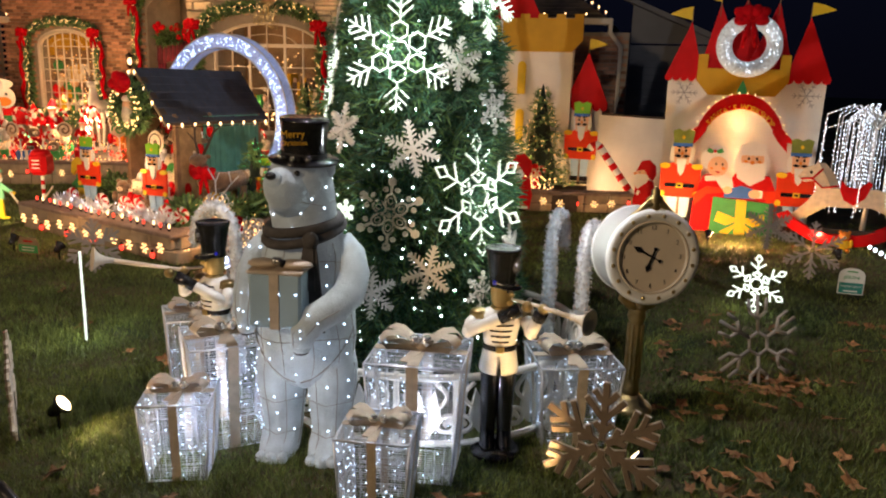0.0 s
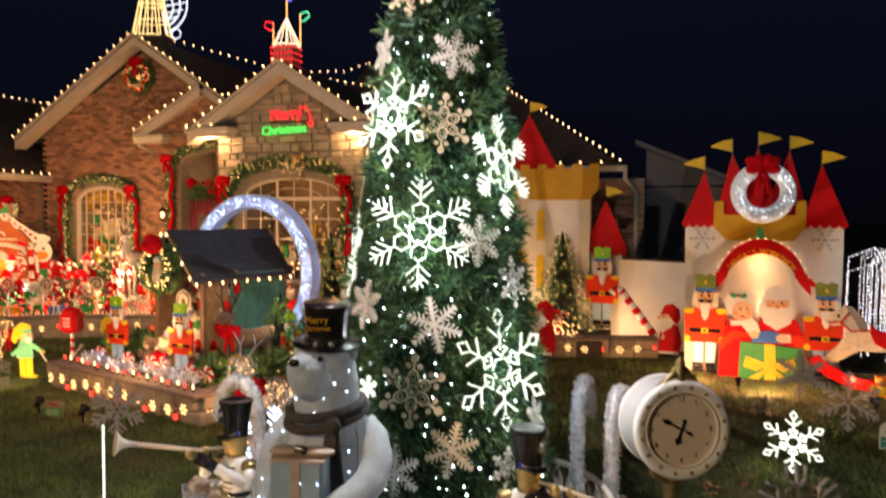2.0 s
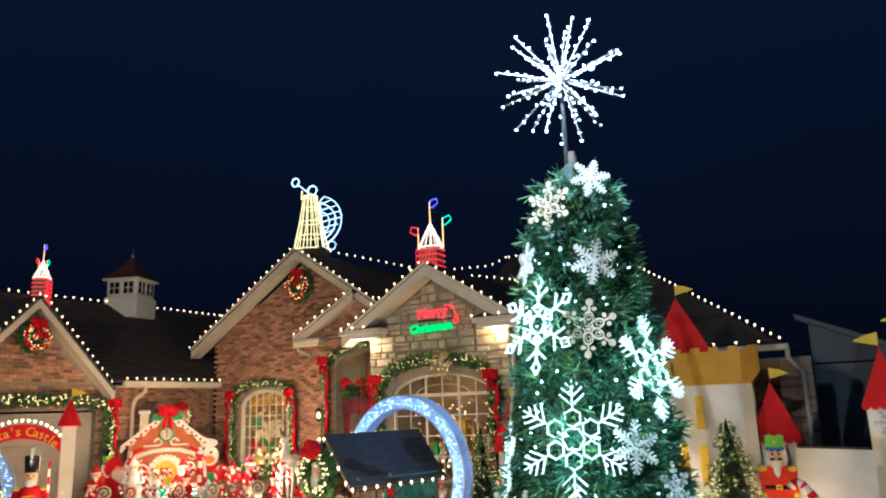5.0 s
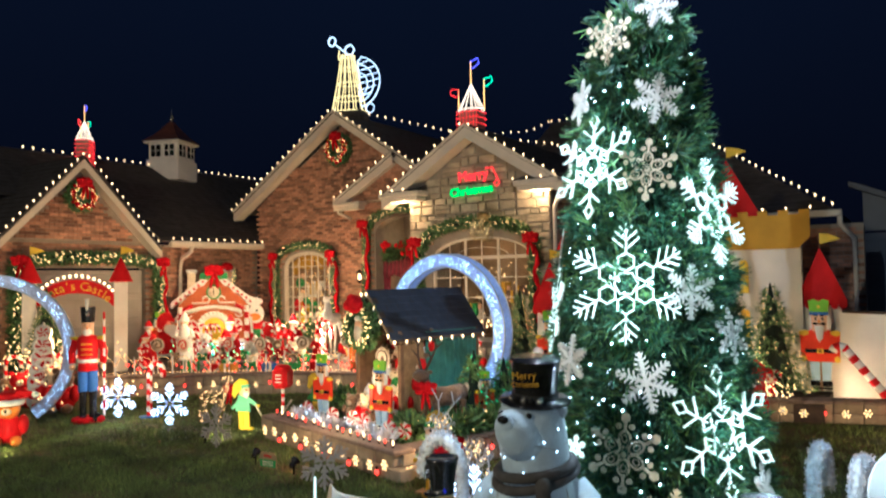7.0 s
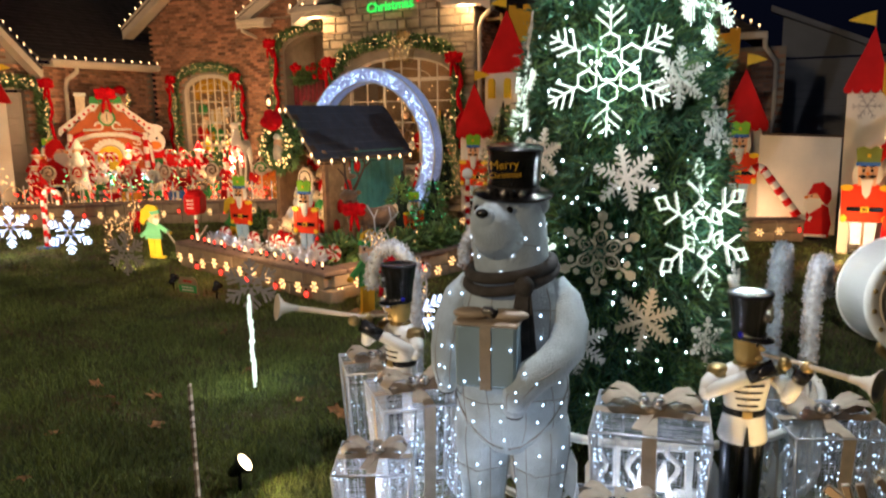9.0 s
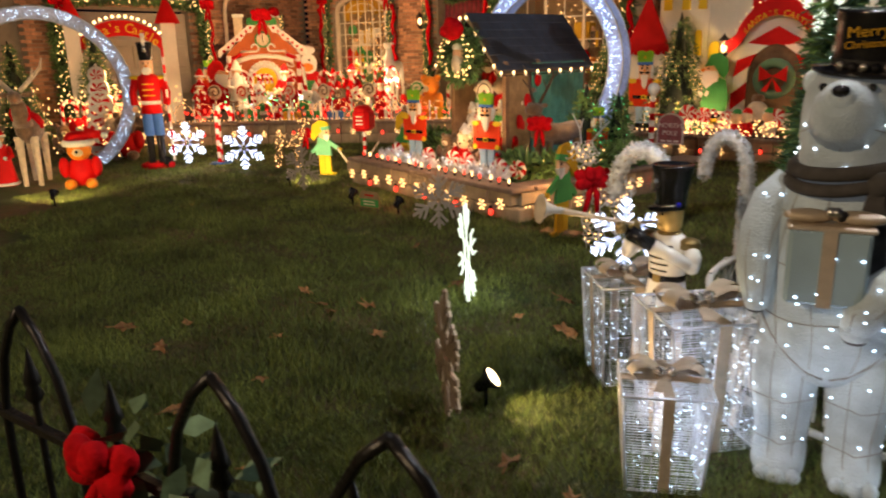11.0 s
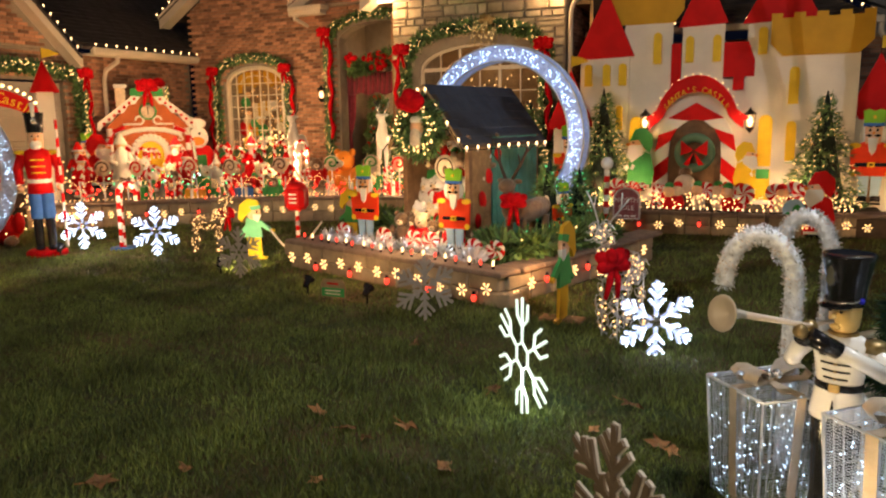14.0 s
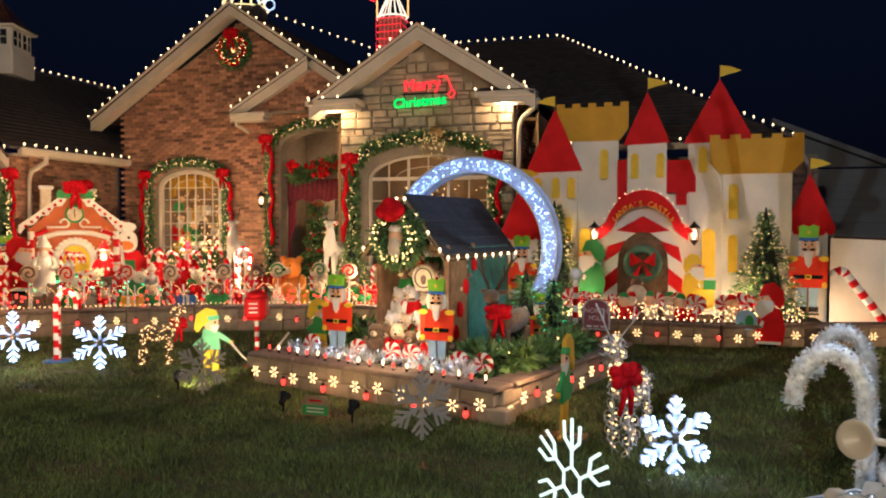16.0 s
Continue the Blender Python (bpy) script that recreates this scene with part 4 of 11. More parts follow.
part("greenery", gb, t)
part("ornaments", dots([(p[0] * R.uniform(0.8, 1.2), -0.1, p[2] * R.uniform(0.8, 1.2)) for p in gpts for _ in (0, 1)], 0.035, RED), t, kind="stuff")
part("mini_lights", dots([(p[0] * R.uniform(0.8, 1.2), -0.12, p[2] * R.uniform(0.8, 1.2)) for p in gpts for _ in (0, 1)], 0.009, L_WARMS), t, kind="stuff")
b = garland([(-11.5, 15.62, 2.72), (-11.0, 15.62, 2.84), (-10.5, 15.62, 2.98), (-9.9, 15.62, 3.02)], 0.16, 260)
t = thing("entry_garland", "red bow garland across the entry", "garland")
part("greenery", b, t)
part("ornaments", dots([(-11.5 + R.random() * 1.8, 15.5, 2.72 + R.random() * 0.33) for _ in range(40)], 0.07, REDV), t, kind="stuff")


# garlands with bows round the openings
def framed_garland(name, label, pts, y, r=0.10, bows=(), ribbons=()):
    t = thing(name, label, "garland", Matrix.Translation((pts[0][0], y, pts[0][1])))
    o = pts[0]
    loc = [(x - o[0], 0, z - o[1]) for x, z in pts]
    part("greenery", garland(loc, r, 190), t)
    part("mini_lights", dots([p + Vector((R.gauss(0, r * 0.5), -r * 0.75 - 0.02 * R.random(), R.gauss(0, r * 0.5))) for p in along(loc, 0.036)], 0.0085, L_WARMS), t, kind="stuff")
    for x, z in bows:
        part("bow", bow(0.33), t, "red velvet bow", Matrix.Translation((x - o[0], -r - 0.05, z - o[1])))
    for x, z0, z1 in ribbons:
        pts2 = [(x - o[0] + 0.05 * math.sin(k * 1.9), -r, z0 + (z1 - z0) * k / 9 - o[1]) for k in range(10)]
        part("ribbon", MB().tube(pts2, [0.035 + 0.025 * (k % 2) for k in range(10)], REDV, 5), t, "red velvet ribbon")
    return t


wa = [(-13.98 + 1.02 * math.cos(math.pi * (1 - i / 12)), 2.72 + 0.36 * math.sin(math.pi * i / 12)) for i in range(13)]
framed_garland("window_garland", "lit fir garland with red bows over the arched window", [(-15.02, 0.9), (-15.02, 2.7)] + wa + [(-12.95, 2.7), (-12.95, 0.95)], WY - 0.1,
               bows=((-15.02, 2.78), (-12.95, 2.78)), ribbons=((-15.16, 0.9, 2.6), (-12.8, 1.2, 2.6)))
da = [(-10.65 + 1.12 * math.cos(math.pi * (1 - i / 12)), 3.42 + 0.44 * math.sin(math.pi * i / 12)) for i in range(13)]
framed_garland("entry_arch_garland", "lit fir garland with a red bow over the entry arch", [(-11.85, 0.5), (-11.85, 3.4)] + da, WY - 0.12, bows=((-11.85, 3.5),), ribbons=((-11.75, 1.2, 3.4),))
sa = [(-7.70 + 1.30 * math.cos(math.pi * (1 - i / 12)), 2.80 + 0.46 * math.sin(math.pi * i / 12)) for i in range(13)]
framed_garland("stone_window_garland", "lit fir garland with red bows over the wide window", [(-9.1, 0.9), (-9.1, 2.8)] + sa + [(-6.36, 2.8), (-6.36, 0.9)], SY - 0.14, r=0.115,
               bows=((-9.1, 2.86), (-6.36, 2.84)), ribbons=((-9.22, 1.0, 2.7), (-6.27, 1.2, 2.7)))
solo("garland_support", MB().box((-14.0, WY - 0.1, 0.42), (2.3, 0.2, 0.9), BLOCK), "stone bed edge under the arched window", "bed edge")
t = thing("sill_garland", "lit fir garland on the window sill", "garland")
part("greenery", garland([(-14.9, WY - 0.15, 0.85), (-14.0, WY - 0.2, 0.75), (-13.1, WY - 0.15, 0.85)], 0.16, 260), t)
part("mini_lights", dots([(-14.9 + 1.8 * R.random(), WY - 0.3, 0.8 + R.gauss(0, 0.07)) for _ in range(70)], 0.013, L_WARMS), t)

# gable wreaths
for (x, y, z, rz, r) in ((-12.69, 15.25, 5.53, 0, 0.35), (WX + 0.3, 10.1, 4.12, 90, 0.3)):
    t = thing("gable_wreath", "ornament wreath with small lights and a glowing centre", "wreath", pose(x, y, z, 0, 0, rz))
    gb, gpts = wreath(r * 0.85, 0.12)
    part("greenery", gb, t)
    part("ornaments", dots([(p[0] * R.uniform(0.75, 1.3), -0.12, p[2] * R.uniform(0.75, 1.3)) for p in gpts for _ in (0, 1)], 0.04, REDV), t, kind="stuff")
    part("gold_balls", dots([(p[0] * R.uniform(0.75, 1.3), -0.12, p[2] * R.uniform(0.75, 1.3)) for p in gpts], 0.03, GOLDP), t, kind="stuff")
    part("mini_lights", dots([(p[0] * R.uniform(0.7, 1.3), -0.15, p[2] * R.uniform(0.7, 1.3)) for p in gpts for _ in (0, 1)], 0.009, L_WARMS), t, kind="stuff")
    part("bow", bow(0.36), t, "red bow", Matrix.Translation((0, -0.14, r * 0.9)))
    part("candle_glow", MB().ball((0, -0.05, 0), (0.045, 0.03, 0.07), L_AMB, 10, 7), t, "amber candle lamp")

# roof lights
ls = "warm white bulbs on a wire along the roof edge"
light_string("roof_lights", [(RK[0], 14.96, RK[1] + 0.04), (APR[0], 14.96, APR[1] + 0.04)], 0.24, ls)
light_string("roof_lights", [(APR[0] + 0.1, 14.96, APR[1] - 0.04), (-10.0, 14.96, 4.81)], 0.24, ls)
light_string("roof_lights", [(-12.5, 14.8, 4.19), (SA[0], 14.8, SA[1] + 0.04)], 0.26, ls)
light_string("roof_lights", [(-9.87, 13.3, 3.96), (SAP[0], 13.3, 5.28)], 0.24, ls)
light_string("roof_lights", [(SAP[0] + 0.12, 13.3, 5.20), (-5.58, 13.3, 3.94)], 0.24, ls)
light_string("roof_lights", [(-9.9, 13.34, 4.0), (-9.1, 13.34, 4.0)], 0.3, ls)
light_string("roof_lights", [(-6.66, 13.34, 4.0), (-5.56, 13.34, 4.0)], 0.3, ls)
light_string("roof_lights", [(-12.4, 16.2, 6.58), (-10.7, 18.8, 6.18), (-9.4, 20.0, 6.36), (-8.9, 20.4, 6.66)], 0.24, ls)
light_string("roof_lights", [(-9.9, 18.5, 5.98), (-7.9, 18.4, 5.56), (-7.2, 17.6, 5.1)], 0.24, ls)
light_string("roof_lights", [(-8.9, 20.42, 6.64), (-6.2, 20.42, 6.64), (-1.15, 15.2, 3.2)], 0.24, ls)
light_string("roof_lights", [(-15.55, 12.3, 3.2), (-15.55, 15.35, 3.2)], 0.27, ls)
light_string("roof_lights", [(-18.9, 10.4, 5.6), (-18.9, 18.9, 5.6)], 0.26, ls)
light_string("roof_lights", [(GX + 0.03, 8.1, 3.03), (GX + 0.03, 10.1, 5.07)], 0.2, ls)
light_string("roof_lights", [(GX + 0.03, 10.2, 5.0), (GX + 0.03, 12.15, 3.01)], 0.2, ls)
light_string("roof_lights", [(-15.64, 4.5, 3.17), (-15.64, 8.1, 3.17)], 0.25, ls)
light_string("roof_lights", [(-5.6, 15.1, 3.22), (-1.2, 15.1, 3.22)], 0.4, ls)

# cupola on the garage ridge
t = thing("cupola", "white louvred cupola with a flared brown roof and finial", "cupola", pose(-18.7, 14.7, 5.25, 0, 0, 20) @ Matrix.Diagonal((1.1, 1.1, 0.82, 1)))
part("base", MB().box((0, 0, 0.25), (0.95, 0.95, 0.75), WHITE, bev=0.02), t)
b = MB().box((0, 0, 0.92), (0.86, 0.86, 0.62), WHITE, bev=0.02).box((0, 0, 1.26), (1.06, 1.06, 0.08), WHITE, bev=0.02)
part("body", b, t)
for a in (0, 90, 180, 270):
    for s in (-0.2, 0.2):
        w = part("window", MB().box((s, -0.435, 0.94), (0.27, 0.02, 0.42), BLACK), t, m=pose(0, 0, 0, 0, 0, a))
        part("muntins", MB().box((s, -0.45, 0.94), (0.02, 0.02, 0.42), WHITE).box((s, -0.45, 0.94), (0.27, 0.018, 0.02), WHITE), w)
part("roof", MB().lathe([(0.78, 1.3), (0.5, 1.52), (0.28, 1.78), (0.09, 2.05), (0.03, 2.1)], mat("copper_roof", (0.20, 0.07, 0.04), 0.5, 0.3), 4, pose(0, 0, 0, 0, 0, 45), False), t)
part("finial", MB().lathe([(0.03, 2.1), (0.07, 2.2), (0.03, 2.3), (0.02, 2.4), (0.0, 2.6)], SILVER, 8), t)

# light-wire angel with trumpet on the gable
t = thing("light_angel", "wire-frame angel outlined in warm and cool lights blowing a trumpet", "light figure", pose(-12.85, 15.9, 6.62, 0, 0, 12) @ Matrix.Scale(1.36, 4))
b = MB()
for i in range(13):
    a, r0 = 6.283 * i / 13, 0.38
    b.tube([(r0 * math.cos(a), 0.25 * math.sin(a), 0.0), (0.24 * math.cos(a), 0.2 * math.sin(a), 0.6), (0.13 * math.cos(a) - 0.02, 0.12 * math.sin(a), 1.18)], 0.010, L_GOLD, 4)
for z, r0 in ((0.02, 0.38), (0.3, 0.31), (0.6, 0.24), (0.9, 0.19), (1.15, 0.14)):
    b.tube([(r0 * math.cos(6.283 * i / 16), 0.7 * r0 * math.sin(6.283 * i / 16), z) for i in range(16)], 0.010, L_GOLD, 4, True)
part("robe", b, t, "robe of warm rope light")
b = MB()
for k in range(3):
    s = 1 - 0.26 * k
    b.tube([(0.15, 0.1, 1.05)] + [(0.12 + s * 0.52 * math.sin(q), 0.1, 0.12 + 0.42 * (1 - s) + s * 0.55 * (1 + math.cos(q)) * 0.95) for q in [0.25 + 0.24 * j for j in range(12)]] + [(0.2, 0.1, 0.2 + 0.3 * k)], 0.013, L_COOL2, 4)
for j in range(6):
    z = 0.35 + 0.13 * j
    b.tube([(0.2, 0.1, z), (0.2 + 0.42 * math.sin(0.6 + 0.4 * j), 0.1, z + 0.06)], 0.011, L_COOL2, 4)
b.tube([(0.42 + 0.09 * math.cos(q), 0.1, 0.1 + 0.09 * math.sin(q)) for q in [0.55 * j for j in range(12)]], 0.012, L_COOL2, 4)
part("wing", b, t, "wing of cool rope light")
b = MB().tube([(0.1 * math.cos(q) + 0.03, 0, 1.28 + 0.1 * math.sin(q)) for q in [0.52 * j for j in range(12)]], 0.018, L_COOL2, 4, True)
b.tube([(-0.05, 0, 1.15), (-0.22, 0, 1.12), (-0.2, 0, 1.3)], 0.018, L_GOLD, 4)
b.tube([(-0.06, 0, 1.24), (-0.32, 0, 1.46)], 0.016, L_COOL2, 4)
b.tube([(-0.36 + 0.08 * math.cos(q), 0, 1.5 + 0.09 * math.sin(q)) for q in [0.52 * j for j in range(12)]], 0.018, L_COOL2, 4, True)
part("head_and_trumpet", b, t)
part("base", MB().box((0, 0, -0.18), (0.7, 0.4, 0.4), SHINGLE), t)


def light_castle(x, y, z, s, rz=0):
    """A chimney cap of rope light: red brick lattice, white cone, three flags."""
    t = thing("light_chimney", "chimney wrapped in red rope light with three flags", "light figure", pose(x, y, z, 0, 0, rz) @ Matrix.Scale(s, 4))
    b = MB()
    part("chimney", MB().box((0, 0, 0.1), (0.5, 0.4, 1.0), MORTAR), t, "dark brick chimney")
    for k in range(7):
        zz = -0.3 + k * 0.145
        b.tube([(-0.28, -0.24, zz), (0.28, -0.24, zz), (0.28, 0.24, zz), (-0.28, 0.24, zz)], 0.010, L_NRED, 4, True)
    for k in range(7):
        b.tube([(-0.28 + 0.093 * k, -0.25, -0.3), (-0.28 + 0.093 * k, -0.25, 0.6)], 0.005, L_NRED, 4)
    part("brick_lattice", b, t)
    b = MB()
    for k in range(12):
        a = 6.283 * k / 12
        b.tube([(0.33 * math.cos(a), 0.28 * math.sin(a), 0.63), (0, 0, 1.3)], 0.012, L_WARMS2, 4)
    b.tube([(0.33 * math.cos(6.283 * k / 16), 0.28 * math.sin(6.283 * k / 16), 0.63) for k in range(16)], 0.016, L_WARMS2, 4, True)
    part("cone", b, t)
    for (px, z0, z1, m, sg) in ((-0.36, 0.6, 1.2, L_NRED, -1), (0, 1.3, 1.85, L_BLUEB, 1), (0.36, 0.6, 1.35, L_NGRN2, 1)):
        f = part("flag", MB().tube([(px, 0, z1), (px + sg * 0.2, 0, z1 + 0.04), (px + sg * 0.24, 0, z1 - 0.08), (px + sg * 0.08, 0, z1 - 0.18), (px, 0, z1 - 0.16)], 0.016, m, 4, True), t)
        part("pole", MB().tube([(px, 0, z0), (px, 0, z1)], 0.014, L_AMB, 4), f)



light_castle(-9.48, 16.7, 5.72, 1.05)
light_castle(-18.5, 11.8, 5.5, 0.74, 128)

# neon greeting on the stone gable
t = thing("neon_greeting", "red and green lit script greeting on the stone gable", "lit sign", Matrix.Translation((-7.70, SY - 0.08, 4.05)))
letters("Merry", 0.29, L_NRED, t, pose(-0.05, 0, 0.17, 0, -3, 0) @ Matrix.Shear("XY", 4, (0, 0)), 0.012, bevel=0.006)
letters("Christmas", 0.25, L_NGRN, t, pose(-0.1, 0, -0.14, 0, -3, 0), 0.012, bevel=0.006)
part("swoosh", MB().tube([(0.25, 0, 0.3), (0.42, 0, 0.3), (0.5, 0, 0.12), (0.58, 0, -0.02), (0.5, 0, -0.1), (0.44, 0, -0.02), (0.52, 0, 0.05)], 0.016, L_NRED, 5), t, "red lit swash")
part("bracket", MB().box((0, 0.06, 0.02), (0.9, 0.02, 0.03), IRON), t)

# ---- painted board castle ----


def ell(cx, cz, rx, rz, n=16, a0=0, a1=360):
    return [(cx + rx * math.cos(radians(a0 + (a1 - a0) * i / n)), cz + rz * math.sin(radians(a0 + (a1 - a0) * i / n))) for i in range(n if a1 - a0 >= 360 else n + 1)]


def crenels(x0, x1, zb, zt, taper, n=5):
    """Gold battlement: n merlons, narrower at the foot."""
    w = (x1 - x0) / (2 * n - 1)
    p = [(x0 + taper, zb), (x1 - taper, zb), (x1, zb + (zt - zb) * 0.3)]
    for i in range(n):
        a = x1 - 2 * i * w
        p += [(a, zt), (a - w, zt)] + ([(a - w, zt - 0.07), (a - 2 * w, zt - 0.07)] if i < n - 1 else [])
    return p + [(x0, zb + (zt - zb) * 0.3)]


def flag(b, x, z, y, s=0.3, d=1):
    b.cyl((x, y, z - 0.2), (x, y, z + 0.18), 0.008, 0.008, WOOD, 6)
    b.prism([(x, z + 0.18), (x + d * s * 0.5, z + 0.15), (x + d * s, z + 0.08), (x + d * s * 0.5, z + 0.04), (x, z)], y - 0.006, y + 0.006, YEL)


CY = 13.3
castle = thing("castle", "painted plywood castle front with red roofs and gold battlements", "castle", pose(-3.6, CY, GZ))
CO = Matrix.Translation((3.6, -CY, -GZ))


def cpart(name, b, label=""):
    return part(name, b, castle, label, CO)


cpart("wall_board", MB().prism([(-5.65, GZ), (-1.56, GZ), (-1.56, 2.5), (-2.62, 2.5), (-2.62, 2.95), (-3.1, 2.95), (-3.1, 2.15), (-3.43, 2.15), (-4.2, 2.15), (-4.2, 3.05), (-4.95, 3.05), (-4.95, 2.5), (-5.65, 2.5)], CY, CY + 0.05, BOARDW), "white painted plywood wall")
cpart("tower_board", MB().prism([(-4.05, 1.7), (-3.43, 1.7), (-3.43, 3.0), (-4.05, 3.0)], CY - 0.045, CY - 0.005, BOARDW), "white tower board")
cpart("tower_board", MB().prism([(-3.08, GZ), (-2.2, GZ), (-2.2, 3.0), (-3.08, 3.0)], CY - 0.035, CY - 0.004, BOARDW), "white tower board")
cpart("tower_board", MB().prism([(-2.58, GZ), (-1.57, GZ), (-1.57, 2.5), (-2.58, 2.5)], CY - 0.09, CY - 0.04, BOARDW), "white tower board")
cpart("tower_board", MB().prism([(-5.66, GZ), (-4.86, GZ), (-4.86, 2.56), (-5.66, 2.56)], CY - 0.05, CY - 0.01, BOARDW), "white tower board")
cpart("battlement", MB().prism(crenels(-5.22, -4.04, 3.05, 3.68, 0.14, 5), CY - 0.03, CY - 0.004, GOLDP), "mustard battlement")
cpart("battlement", MB().prism(crenels(-2.78, -1.42, 2.46, 3.07, 0.17, 5), CY - 0.14, CY - 0.10, GOLDP), "mustard battlement")
for x0, x1, xt, zb, zt, yy in ((-5.74, -4.78, -5.24, 2.53, 3.60, CY - 0.09), (-4.12, -3.38, -3.74, 2.96, 3.82, CY - 0.085), (-3.18, -2.12, -2.64, 2.96, 3.96, CY - 0.08)):
    b = MB().prism([(x0, zb), (x1, zb + 0.03), (xt, zt)], yy, yy + 0.04, RED)
    r = cpart("tower_roof", b, "red pointed roof board")
    fb = MB()
    flag(fb, xt, zt + 0.04, yy + 0.02, 0.32, -1 if xt < -5 else 1)
    part("flag", fb, r, "yellow pennant")
cpart("red_panel", MB().prism([(-4.21, 1.95), (-4.06, 1.95), (-4.06, 2.72), (-4.21, 2.72)], CY - 0.055, CY - 0.002, RED), "red painted panel")
cpart("red_panel", MB().prism([(-3.43, 2.18), (-3.28, 2.18), (-3.28, 1.98), (-3.12, 1.98), (-3.12, 2.18), (-2.98, 2.18), (-2.98, 2.42), (-3.08, 2.7), (-3.43, 2.7)], CY - 0.06, CY - 0.002, RED), "red stepped panel")
for x, z0, z1, w in ((-5.52, 2.1, 2.45, 0.12), (-5.22, 2.1, 2.45, 0.12), (-4.96, 2.1, 2.45, 0.12), (-5.0, 1.38, 1.78, 0.10), (-4.42, 2.42, 2.9, 0.12), (-3.93, 2.42, 2.82, 0.12), (-3.53, 2.42, 2.82, 0.12), (-2.88, 2.5, 2.9, 0.13),
                     (-2.42, 1.75, 2.3, 0.14), (-2.42, 0.9, 1.5, 0.14), (-4.72, 0.3, 1.6, 0.2), (-2.78, 0.3, 1.6, 0.2)):
    cpart("window_slit", MB().prism([(x - w / 2, z0), (x + w / 2, z0)] + arc(x, z1 - w / 2, w / 2, 0, 180, 6), CY - 0.115, CY - 0.05, YEL), "yellow painted slit window")
# candy-striped door arch
b, DX = MB(), -3.79
edge_o = [(0.62, -0.30), (0.62, 0.0), (0.62, 0.26), (0.62, 0.52), (0.62, 0.78), (0.61, 1.04), (0.56, 1.30), (0.42, 1.56), (0.0, 1.80)]
edge_i = [(0.40, 0.0), (0.40, 0.18), (0.40, 0.44), (0.40, 0.70), (0.40, 0.96), (0.38, 1.20), (0.28, 1.40), (0.12, 1.52), (0.0, 1.54)]
for s in (-1, 1):
    for k in range(8):
        q = [edge_o[k], edge_o[k + 1], edge_i[k + 1], edge_i[k]]
        b.prism([(DX + s * x, max(z, GZ + 0.005 * k)) for x, z in q], CY - 0.17 - 0.001 * k, CY - 0.06, RED if k % 2 else WHITE)
cpart("door_arch", b, "red and white striped door surround")
d = cpart("door_board", MB().prism([(DX - 0.4, GZ), (DX + 0.4, GZ)] + arc(DX, 1.02, 0.4, 0, 180, 12, 0.52), CY - 0.12, CY - 0.055, WOOD), "brown arched door")
b = MB().tube([(DX + 0.24 * math.cos(6.283 * i / 20), CY - 0.15, 1.02 + 0.24 * math.sin(6.283 * i / 20)) for i in range(20)], 0.075, mat("faded_green_wreath", (0.10, 0.22, 0.16), 0.8, bump=0.6), 8, True)
w = part("door_wreath", b, d, "flat green wreath")
for s in (-1, 1):
    part("bow_loop", MB().prism([(DX, 1.06), (DX + s * 0.2, 1.22), (DX + s * 0.2, 0.98)], CY - 0.26, CY - 0.235, RED).prism([(DX, 1.04), (DX + s * 0.16, 0.84), (DX + s * 0.07, 0.82)], CY - 0.255, CY - 0.236, RED), d, "red bow loop")
# arched banner
b = MB().prism(arc(DX, 1.30, 0.66, 160, 20, 20, 0.92) + arc(DX, 1.26, 0.55, 25, 155, 18, 0.70), CY - 0.22, CY - 0.19, RED)
for s in (-1, 1):
    b.prism([(DX + s * 0.48, 1.78), (DX + s * 0.64, 1.66), (DX + s * 0.80, 1.54), (DX + s * 0.70, 1.52), (DX + s * 0.70, 1.40), (DX + s * 0.56, 1.50), (DX + s * 0.46, 1.62)], CY - 0.235, CY - 0.222, RED)
sg = cpart("banner", b, "red arched banner with gold lettering")
for i, ch in enumerate("SANTA'S CASTLE"):
    a = (i - 6.5) * 7.3
    if ch != " ":
        letters(ch, 0.13, YEL, sg, pose(DX + 0.61 * math.sin(radians(a)), CY - 0.226, 1.19 + 0.80 * math.cos(radians(a)), 0, a * 0.9, 0), 0.003)
for p in arc(DX, 1.30, 0.69, 160, 20, 15, 0.93):
    part("bulb", MB().ball((p[0], CY - 0.23, p[1]), 0.0095, L_WARM, 6, 5), sg)


def lantern(x, y, z, name="wall_lantern"):
    t = thing(name, "black framed wall lantern with a warm lamp", "lantern", pose(x, y, z), "castle lanterns")
    b = MB().lathe([(0.0, 0.2), (0.02, 0.17), (0.035, 0.15), (0.09, 0.10), (0.09, 0.085)], IRON, 6, None, False).lathe([(0.06, -0.13), (0.075, -0.11), (0.0, -0.2)], IRON, 6, None, False)
    for k in range(6):
        a = 6.283 * k / 6
        b.cyl((0.075 * math.cos(a), 0.075 * math.sin(a), 0.09), (0.06 * math.cos(a), 0.06 * math.sin(a), -0.12), 0.006, 0.006, IRON, 4)
    b.tube([(0, 0, -0.13), (0, 0.06, -0.18), (0, 0.16, -0.12)], 0.012, IRON, 6)
    part("frame", b, t)
    part("lamp", MB().ball((0, 0, -0.02), (0.045, 0.045, 0.08), L_WARM, 8, 6), t, "glowing lamp")
    return t


lantern(-4.56, CY - 0.2, 1.52)
lantern(-3.0, CY - 0.2, 1.52)

